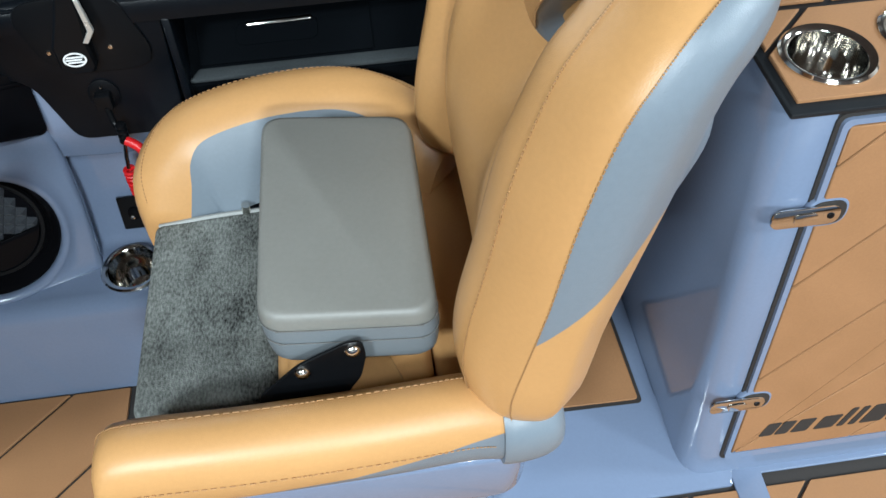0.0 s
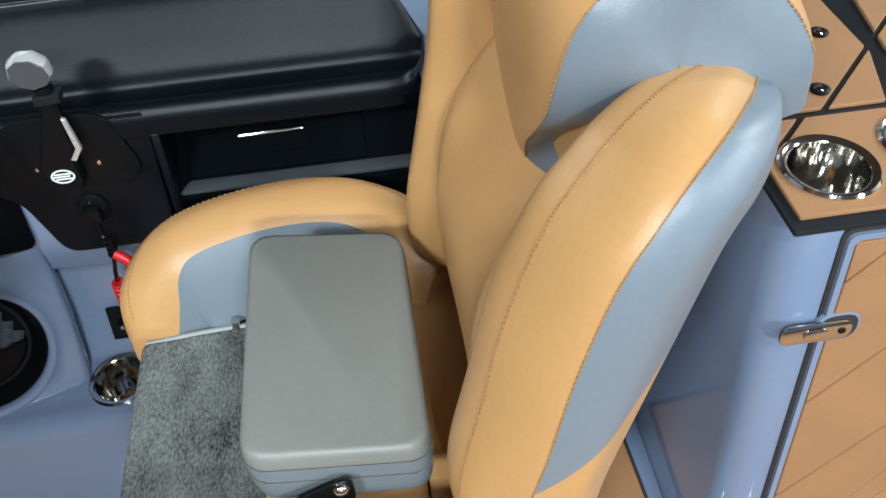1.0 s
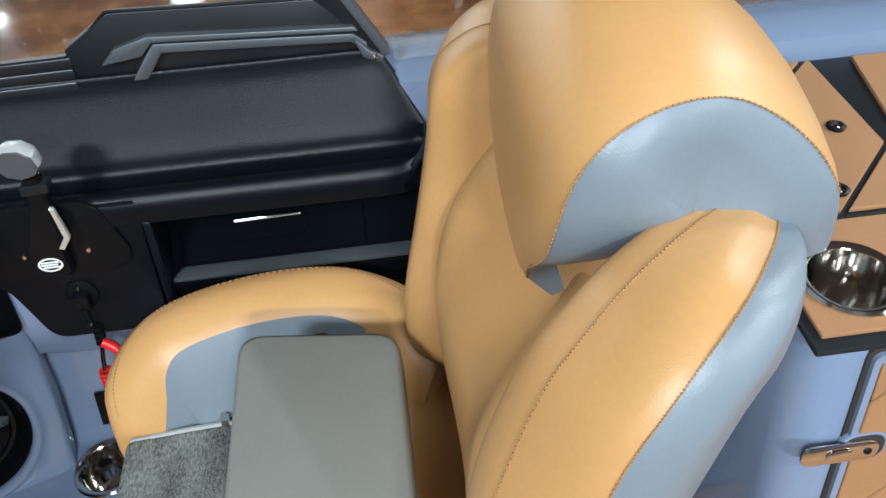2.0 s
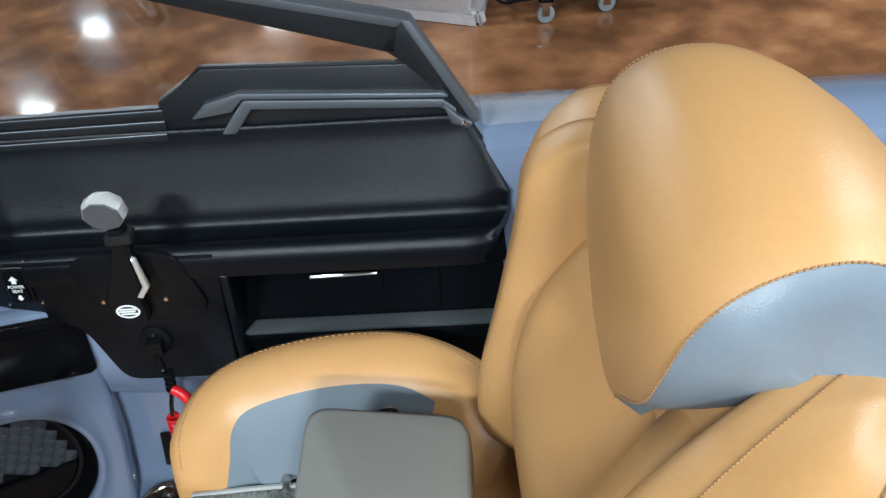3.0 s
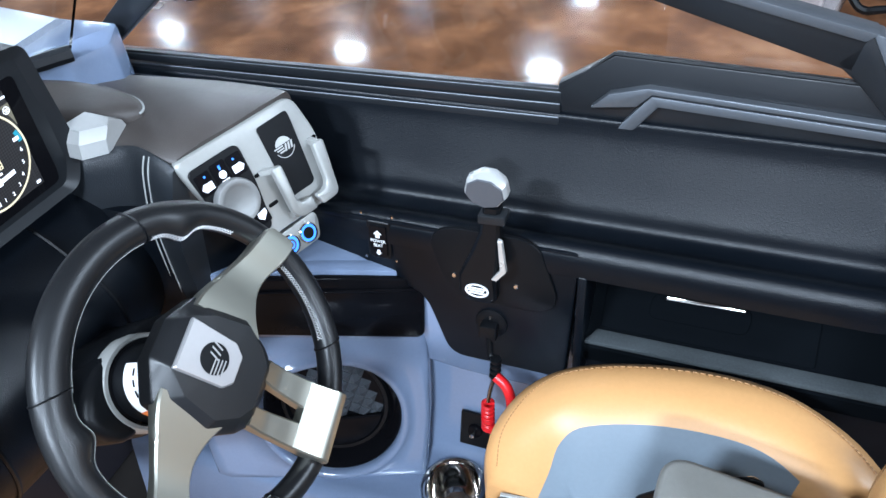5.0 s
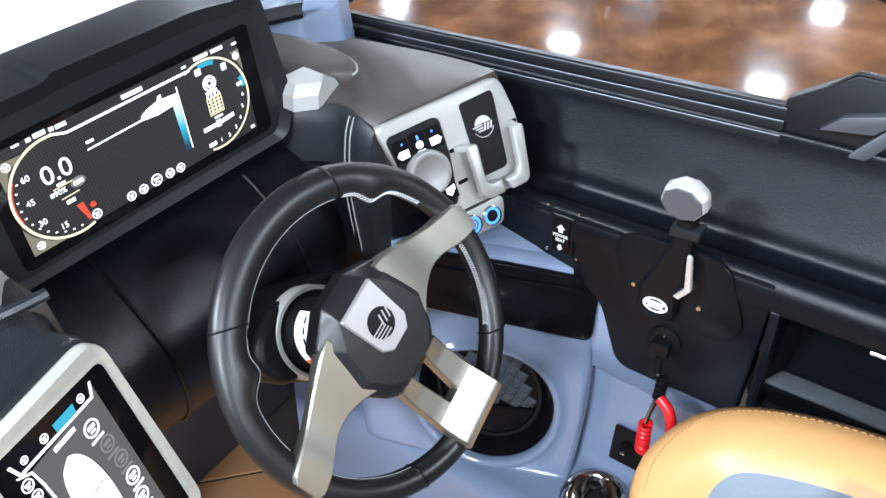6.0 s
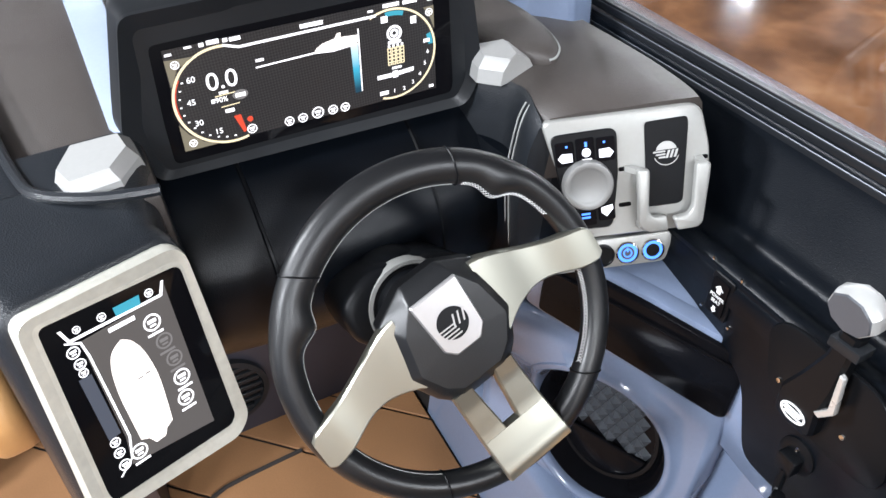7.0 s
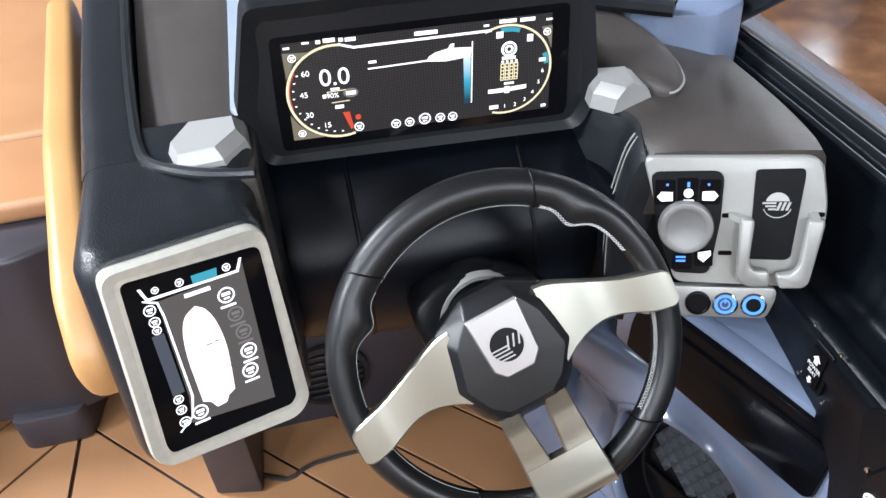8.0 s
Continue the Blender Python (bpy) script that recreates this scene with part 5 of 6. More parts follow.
    # depth trace and boat silhouette
    flat("rule", [(-0.0592, 0.0170), (0.0090, 0.0188), (0.0306, 0.0165), (0.0607, 0.0190), (0.0607, 0.0206), (0.0306, 0.0186), (0.0090, 0.0206), (-0.0592, 0.0186)], m, c, LIT, glass)
    flat("label_bar", bar(-0.0580, -0.0490, 0.0256, 0.0030), m, c, LIT, glass)
    flat("boat_shape", [(0.0088, 0.0202), (0.0115, 0.0245), (0.0189, 0.0285), (0.0341, 0.0318), (0.0368, 0.0370), (0.0414, 0.0372), (0.0407, 0.0318), (0.0620, 0.0302), (0.0607, 0.0215), (0.0306, 0.0190)], m, c + 0.0002, LITHULL, glass)
    flat("gauge_bar", [(0.0534, -0.0413), (0.0610, -0.0409), (0.0607, 0.0195), (0.0520, 0.0195)], m, c, LITBAR, glass)
    flat("gauge_line", [(0.0613, -0.0405), (0.0625, -0.0405), (0.0632, 0.0373), (0.0620, 0.0373)], m, c + 0.0002, LIT, glass)
    for x, y, r in ((-0.0308, -0.0564, 0.0058), (-0.0143, -0.0564, 0.0058), (0.0044, -0.0544, 0.0074), (0.0232, -0.0555, 0.0060), (0.0386, -0.0561, 0.0058)):
        icon(m, x, y, r, c, LIT, glass)
    for r in (0.0095, 0.0052):
        part("icon_ring", ring_plate([(0.1068 + r * math.cos(a), 0.0226 + r * math.sin(a)) for a in (2 * math.pi * q / 28 for q in range(28))], [(0.1068 + (r - 0.0026) * math.cos(a), 0.0226 + (r - 0.0026) * math.sin(a)) for a in (2 * math.pi * q / 28 for q in range(28))], c, c + 0.0004, m), LIT, glass)
    flat("label_bar", bar(0.0985, 0.1150, 0.0118, 0.0036), m, c, LIT, glass)
    for q in range(4):
        x = 0.0995 + 0.0055 * q
        part("engine_bar", ring_plate([(x - 0.0024, -0.0165), (x + 0.0024, -0.0165), (x + 0.0024, 0.0055), (x - 0.0024, 0.0055)], [(x - 0.0014, -0.0155), (x + 0.0014, -0.0155), (x + 0.0014, 0.0040), (x - 0.0014, 0.0040)], c, c + 0.0004, m), LITGOLD, glass)
        flat("engine_cap", bar(x - 0.0014, x + 0.0014, 0.0075, 0.0026), m, c, LIT, glass)
        for k in range(4):
            flat("engine_mark", bar(x - 0.0016, x + 0.0016, -0.013 + 0.0045 * k, 0.0011), m, c, LITGOLD, glass)
    flat("label_bar", bar(0.1020, 0.1140, -0.0208, 0.0026), m, c, LIT, glass)
    flat("balance_bar", [(0.0826, -0.0318), (0.1020, -0.0318), (0.1298, -0.0298), (0.1298, -0.0248), (0.1020, -0.0268), (0.0826, -0.0268)], m, c, LIT, glass)
    flat("balance_mark", bar(0.1025, 0.1090, -0.0290, 0.0085), m, c + 0.0002, LIT, glass)
    for n, (x, y) in enumerate(((0.1037, -0.0511), (0.1166, -0.0505), (0.1286, -0.0452), (0.1382, -0.0366), (0.1453, -0.0239), (0.1494, -0.0097))):
        text(str(n + 1), m @ Matrix.Translation((x, y, c)), 0.0070, LIT, glass)
    flat("label_bar", bar(0.0845, 0.0955, -0.0508, 0.0048), m, c, LIT, glass)
    o, i = arc_band(0.1035, -0.0040, 0.0530, 0.0535, 72, 98, 0.0055, 10)
    band("gauge_fill", o, i, m, c + 0.0002, LITTEAL, glass)
    o, i = arc_band(0.1035, -0.0040, 0.0530, 0.0535, 4, 20, 0.0060, 6)
    band("gauge_fill", o, i, m, c + 0.0002, LITTEAL, glass)
    for x0, x1, y, h in ((-0.1501, -0.1430, 0.0523, 0.0024), (-0.1294, -0.1215, 0.0563, 0.0022), (-0.1142, -0.1090, 0.0560, 0.0040), (-0.1060, -0.0930, 0.0568, 0.0046), (-0.0890, -0.0840, 0.0560, 0.0040), (-0.0820, -0.0700, 0.0555, 0.0042), (-0.0044, 0.0221, 0.0535, 0.0046), (0.0757, 0.0820, 0.0541, 0.0024), (0.0942, 0.1142, 0.0570, 0.0042), (0.1189, 0.1364, 0.0566, 0.0042), (0.1500, 0.1570, 0.0540, 0.0024), (0.0910, 0.0990, 0.0412, 0.0075), (0.1280, 0.1350, 0.0340, 0.0085), (0.1440, 0.1520, 0.0050, 0.0042), (0.1500, 0.1560, -0.0560, 0.0034)):
        flat("label_bar", bar(x0, x1, y, h), m, c + 0.0003, LIT, glass)
    flat("corner_button", [(-0.1525, -0.0620), (-0.1130, -0.0620), (-0.1300, -0.0555), (-0.1440, -0.0430), (-0.1525, -0.0290)], m, c - 0.0003, CORNERLIT, glass)
    flat("corner_button", [(-0.1510, 0.0160), (-0.1490, 0.0180), (-0.1410, 0.0350), (-0.1220, 0.0450), (-0.1520, 0.0465)], m, c - 0.0003, CORNERLIT, glass)
    flat("corner_button", [(0.1585, 0.0180), (0.1580, 0.0460), (0.1450, 0.0455), (0.1540, 0.0300)], m, c - 0.0003, CORNERLIT, glass)
    for x, y in ((-0.1420, -0.0540), (-0.1420, 0.0400), (0.1520, 0.0390)):
        icon(m, x, y, 0.0046, c, LIT, glass)
    for low, high, z0, z1 in (
            ([(-0.805, 0.414), (-0.852, 0.434), (-0.852, 0.500), (-0.805, 0.502), (-0.770, 0.477), (-0.766, 0.427)], [(-0.803, 0.421), (-0.843, 0.439), (-0.841, 0.487), (-0.810, 0.491), (-0.778, 0.469), (-0.774, 0.430)], 0.727, 0.757),
            ([(-0.842, 0.904), (-0.818, 0.925), (-0.829, 0.981), (-0.875, 0.987), (-0.890, 0.908)], [(-0.842, 0.916), (-0.816, 0.938), (-0.826, 0.953), (-0.868, 0.958), (-0.875, 0.920)], 0.688, 0.722)):
        rings = [[Vector((x, y, z0)) for x, y in low], [Vector((0.3 * a + 0.7 * p, 0.3 * b + 0.7 * q, z0 + 0.55 * (z1 - z0))) for (a, b), (p, q) in zip(high, low)], [Vector((x, y, z1 - 0.002)) for x, y in high], [Vector((x * 0.97 + 0.03 * high[0][0], y * 0.97 + 0.03 * 0.5 * (high[0][1] + high[2][1]), z1)) for x, y in high]]
        part("hood_bracket", loft(rings), WHITESILVER, d, "pale silver faceted mounting bracket", angle=16)


TAB = axes((-0.6514, 0.4549, 0.643), (-0.3659, 0.9239, -0.112), (-0.1998, 0.0395, 0.979))
TABRIM = [(-0.109, 0.080), (0.051, 0.082), (0.067, -0.140), (0.050, -0.158), (-0.096, -0.151), (-0.108, -0.135)]


def side_display():
    d = thing("side_display", TAB @ Vector((0, -0.15, -0.01)), "portrait touch display in a brushed silver frame", "display")
    out = rounded(TABRIM, [0.016, 0.022, 0.02, 0.012, 0.012, 0.02], 5)
    inn = rounded([(-0.0925, 0.0655), (0.0425, 0.0605), (0.0515, -0.130), (0.0445, -0.1385), (-0.0885, -0.1365), (-0.0920, -0.125)], [0.008, 0.010, 0.004, 0.004, 0.006, 0.006], 5)
    mid = (-0.022, -0.035)
    grow = lambda k, c: [TAB @ Vector((mid[0] + (x - mid[0]) * k, mid[1] + (y - mid[1]) * k, c)) for x, y in out]
    part("frame", loft([grow(1.0, -0.016), grow(1.005, -0.004), grow(1.0, 0.002), grow(0.985, 0.0055)], cap=False), FRAMESILVER, d)
    part("frame_face", ring_plate([(mid[0] + (x - mid[0]) * 0.985, mid[1] + (y - mid[1]) * 0.985) for x, y in out], inn, 0.0035, 0.0056, TAB, 0.003), FRAMESILVER, d)
    glass = part("screen_glass", prism(inn, -0.003, 0.0028, TAB), GLASSBLACK, d)
    c = 0.0029
    flat("screen_field", [(-0.0640, 0.036), (0.0165, 0.0395), (0.0225, 0.0530), (0.0275, -0.1205), (-0.062, -0.110), (-0.0585, -0.079)], TAB, c, TABGREY, glass)
    c = 0.0034
    edge = [(-0.0318, 0.0186), (-0.0432, 0.0103), (-0.0488, -0.007), (-0.0502, -0.0333), (-0.0485, -0.062), (-0.0464, -0.0901)]
    left = [(p.x, p.y) for p in smooth_line([(a, b, 0) for a, b in edge], 5)] + [(-0.0388, -0.0939), (-0.0337, -0.1028), (-0.0232, -0.1016), (-0.0196, -0.0942)]
    right = [(p.x, p.y) for p in smooth_line([(-0.0122, -0.090, 0), (-0.0108, -0.0652, 0), (-0.0104, -0.0337, 0), (-0.0150, -0.0046, 0), (-0.0225, 0.0119, 0), (-0.0308, 0.0184, 0)], 5)]
    hull = flat("boat_shape", left + right, TAB, c, LITHULL, glass)
    flat("boat_mark", bar(-0.030, -0.024, -0.0275, 0.0012), TAB, c + 0.0005, LITDIM, hull)
    flat("boat_mark", bar(-0.021, -0.016, -0.0265, 0.0012), TAB, c + 0.0005, LITDIM, hull)
    flat("menu_line", [(-0.0785, 0.0545), (-0.0755, 0.0545), (-0.0712, 0.0425), (0.0155, 0.0418), (0.0205, 0.0535), (0.0230, 0.0535), (0.0175, 0.0392), (-0.0730, 0.0398)], TAB, c, LIT, glass)
    flat("menu_tab", [(-0.0280, 0.0425), (-0.0042, 0.0420), (-0.0030, 0.0515), (-0.0285, 0.0515)], TAB, c + 0.0005, LITTEAL, glass)
    flat("title_bar", bar(-0.0386, -0.0129, 0.0325, 0.0042), TAB, c, LIT, glass)
    for x, y, r, mat in ((0.0005, 0.0189, 0.0088, LIT), (0.0057, -0.0050, 0.0085, LITDIM), (0.0096, -0.0278, 0.0085, LITDIM), (0.0105, -0.0513, 0.0088, LIT), (0.0077, -0.0752, 0.0088, LIT), (-0.0517, -0.1007, 0.0085, LIT)):
        icon(TAB, x, y, r, c, mat, glass)
        flat("label_bar", bar(x - 0.008, x + 0.008, y - r - 0.0035, 0.0024), TAB, c, mat, glass)
    flat("side_bar", [(-0.0773, 0.002), (-0.0655, 0.002), (-0.0612, -0.0699), (-0.0732, -0.0712)], TAB, c, SIDEBLUE, glass)
    for x, y, r in ((-0.0725, 0.0298, 0.0060), (-0.0709, 0.0165, 0.0055), (-0.0710, 0.0069, 0.0045), (-0.0690, -0.0765, 0.0052), (-0.0690, -0.0895, 0.0055), (-0.0684, -0.1050, 0.0060), (-0.0632, 0.0486, 0.0036), (-0.0400, 0.0484, 0.0042), (0.0065, 0.0482, 0.0042)):
        icon(TAB, x, y, r, c, LIT, glass)
    flat("side_line", [(-0.0769, 0.0405), (-0.0650, 0.0345), (-0.0622, 0.0185), (-0.0562, -0.0788), (-0.0612, -0.1025), (-0.0760, -0.1150), (-0.0750, -0.1160), (-0.0595, -0.1030), (-0.0540, -0.0788), (-0.0602, 0.0195), (-0.0632, 0.0360), (-0.0769, 0.0420)], TAB, c, LIT, glass)


FRAMESILVER = material("brushed_silver_frame", (0.62, 0.61, 0.54), 0.34, 0.4, vary=0.14, scale=18)
SIDEBLUE = glow("lit_slate", (0.16, 0.20, 0.28), 0.35)
main_display()
side_display()


# ---- control plate ----
PLATE = axes((-0.6779, 1.0097, 0.6591), (0.3698, 0.9274, 0.056), (-0.3515, 0.0839, 0.9324))


def control_plate():
    d = thing("control_plate", PLATE @ Vector((0, -0.12, -0.01)), "satin silver control plate with a dial and a phone holder", "control plate")
    poly = rounded([(-0.096, 0.0335), (0.092, 0.0310), (0.101, -0.025), (0.099, -0.050), (0.081, -0.1195), (-0.058, -0.1160)], [0.012, 0.018, 0.02, 0.02, 0.012, 0.012], 5)
    part("plate", loft([[PLATE @ Vector((0.005 + (x - 0.005) * s, -0.045 + (y + 0.045) * s, c)) for x, y in poly] for s, c in ((0.97, -0.032), (1.0, -0.012), (1.0, -0.004), (0.99, -0.0012), (0.975, 0.0))]), SILVER, d)
    keys = rounded([(-0.0870, 0.0165), (-0.0085, 0.0165), (-0.0105, -0.040), (-0.0205, -0.1040), (-0.0620, -0.1020), (-0.0800, -0.050)], [0.010, 0.012, 0.004, 0.010, 0.010, 0.02], 4)
    kp = part("keypad", prism(keys, 0.0, 0.0035, PLATE, 0.001, 1), BLACK, d)
    for x0, x1, y0, y1 in ((-0.0820, -0.0605, -0.021, 0.0075), (-0.0580, -0.0365, -0.021, 0.0095), (-0.0340, -0.0125, -0.021, 0.0075), (-0.0610, -0.0400, -0.0975, -0.0790), (-0.0370, -0.0170, -0.0935, -0.0740)):
        part("key", prism(rounded([(x0, y0), (x1, y0), (x1, y1), (x0, y1)], 0.002, 2), 0.0035, 0.0055, PLATE, 0.0006, 1), BLACKGLOSS, kp)
    c = 0.0058
    arrow = lambda s, x, y: [(x - s * 0.0085, y), (x - s * 0.004, y + 0.0055), (x + s * 0.0085, y + 0.0050), (x + s * 0.0085, y - 0.0050), (x - s * 0.004, y - 0.0055)]
    flat("key_light", arrow(1, -0.0715, -0.0115), PLATE, c, LITKEY, kp)
    flat("key_light", arrow(-1, -0.0230, -0.0110), PLATE, c, LITKEY, kp)
    part("key_light", prism([(-0.0463 + 0.0052 * math.cos(a), -0.0078 + 0.0052 * math.sin(a)) for a in (2 * math.pi * i / 20 for i in range(20))], c, c + 0.0004, PLATE), LITKEY, kp)
    flat("key_light", bar(-0.0515, -0.0405, -0.0168, 0.0034), PLATE, c, LITKEY, kp)
    flat("key_light", bar(-0.0478, -0.0450, 0.0020, 0.0055), PLATE, c, LITBLUE, kp)
    for x in (-0.069, -0.025):
        flat("key_light", bar(x - 0.0012, x + 0.0012, 0.0020, 0.0025), PLATE, c, LITBLUE, kp)
    for y in (-0.0825, -0.0870):
        flat("key_light", bar(-0.0575, -0.0470, y, 0.0022), PLATE, c, LITBLUE, kp)
    flat("key_light", [(-0.0335, -0.0770), (-0.0200, -0.0745), (-0.0195, -0.0800), (-0.0275, -0.0885), (-0.0335, -0.0835)], PLATE, c, LITKEY, kp)
    dial = PLATE @ Matrix.Translation((-0.0483, -0.0457, 0))
    part("dial", lathe([(0.0300, 0.0035), (0.0300, 0.013), (0.0285, 0.0165), (0.0235, 0.0175), (0.0205, 0.0160), (0.0185, 0.0150), (0, 0.0145)], dial, 48), DIALSILVER, d, "round silver control dial")
    rest = rounded([(0.0240, 0.0172), (0.0745, 0.0178), (0.0750, 0.0080), (0.0655, -0.0830), (0.0600, -0.0866), (0.0215, -0.0858)], [0.005, 0.005, 0.02, 0.006, 0.004, 0.004], 4)
    pad = part("phone_pad", prism(rest, 0.0, 0.002, PLATE, 0.0005, 1), BLACK, d, "dark rubber phone rest")
    emblem(pad, PLATE @ Matrix.Translation((0.0480, -0.0210, 0.0021)), 0.0125, WHITESILVER)
    part("badge_ring", ring_plate([(0.0155 * math.cos(a), 0.0155 * math.sin(a)) for a in (math.radians(200 + 140 * i / 16) for i in range(17))] + [(0.0150 * math.cos(a), 0.0150 * math.sin(a)) for a in (math.radians(340 - 140 * i / 16) for i in range(17))], [(0.0149 * math.cos(a), 0.0149 * math.sin(a)) for a in (math.radians(200 + 140 * i / 16) for i in range(17))] + [(0.0146 * math.cos(a), 0.0146 * math.sin(a)) for a in (math.radians(340 - 140 * i / 16) for i in range(17))], 0, 0.0006, PLATE @ Matrix.Translation((0.0480, -0.0220, 0.0021))), WHITESILVER, pad)
    # holder arms
    part("holder_arm", prism(rounded([(0.0085, -0.0335), (0.0225, -0.0345), (0.0225, -0.0420), (0.0190, -0.0845), (0.0240, -0.0935), (0.0405, -0.0935), (0.0415, -0.1118), (0.0165, -0.1120), (0.0065, -0.1020)], [0.004, 0.004, 0.01, 0.008, 0.006, 0.003, 0.003, 0.008, 0.008], 3), 0.010, 0.022, PLATE, 0.0025, 3), SILVER, d)
    part("holder_arm", prism(rounded([(0.0775, -0.0350), (0.0945, -0.0360), (0.0930, -0.0480), (0.0825, -0.1075), (0.0765, -0.1130), (0.0525, -0.1135), (0.0485, -0.0975), (0.0660, -0.0955), (0.0715, -0.0875)], [0.004, 0.004, 0.01, 0.008, 0.006, 0.003, 0.003, 0.006, 0.008], 3), 0.010, 0.022, PLATE, 0.0025, 3), SILVER, d)
    for x, y, x1, y1 in ((0.0005, -0.0345, 0.0150, -0.0385), (0.0860, -0.0345, 0.0862, -0.0385), (0.0120, -0.1040, 0.0135, -0.1040), (0.0800, -0.1040, 0.0790, -0.1040)):
        part("holder_foot", loft([[PLATE @ Vector((px + qx, py + qy, h)) for qx, qy in ((-0.0045, -0.0035), (0.0045, -0.0035), (0.0045, 0.0035), (-0.0045, 0.0035))] for px, py, h in ((x, y, -0.001), (x1, y1, 0.013))]), SILVER, d)
    for x, y in ((-0.0015, -0.0350), (-0.0040, -0.0790), (0.0900, -0.0340)):
        part("slot", prism(rounded(bar(x - 0.0075, x + 0.0075, y, 0.0052), 0.0024, 3), 0.0, 0.0008, PLATE), BLACKGLOSS, d)
    # button strip below
    s = thing("button_strip", (-0.66, 1.0, 0.48), "narrow silver strip with two blue lit push buttons", "switch panel")
    m = axes((-0.643, 1.046, 0.499), (0.37, 0.928, 0.03), (-0.3515, 0.0839, 0.9324))
    part("strip", prism(rounded([(-0.135, -0.019), (0.016, -0.018), (0.027, 0.012), (0.023, 0.022), (-0.135, 0.020)], [0.010, 0.008, 0.008, 0.006, 0.01], 4), -0.016, -0.002, m, 0.002, 2), SILVER, s)
    for x in (0.0, -0.0325, -0.064):
        b = m @ Matrix.Translation((x, 0, -0.002))
        part("button", lathe([(0.0150, 0), (0.0150, 0.003), (0.0130, 0.0038), (0.0120, 0.0025), (0, 0.0025)], b, 32), CHROME if x > -0.05 else BLACK, s)
        if x > -0.05:
            part("button_ring", lathe([(0.0122, 0.0030), (0.0088, 0.0030)], b, 32), LITBLUE, s)
            part("button_face", lathe([(0.0088, 0.0029), (0, 0.0029)], b, 24), SIDEBLUE if x < -0.01 else BLACK, s)
    power = m @ Matrix.Translation((-0.0325, 0, 0.0))
    part("power_mark", ring_plate([(0.0058 * math.cos(a), 0.0058 * math.sin(a)) for a in (2 * math.pi * i / 24 for i in range(24))], [(0.0042 * math.cos(a), 0.0042 * math.sin(a)) for a in (2 * math.pi * i / 24 for i in range(24))], 0.0010, 0.0014, power), LITBLUE, s)
    flat("power_mark", bar(-0.0009, 0.0009, 0.0045, 0.006), power, 0.0011, LITBLUE, s)


LITKEY = glow("lit_key_white", (0.85, 0.92, 1.0), 1.5)
control_plate()


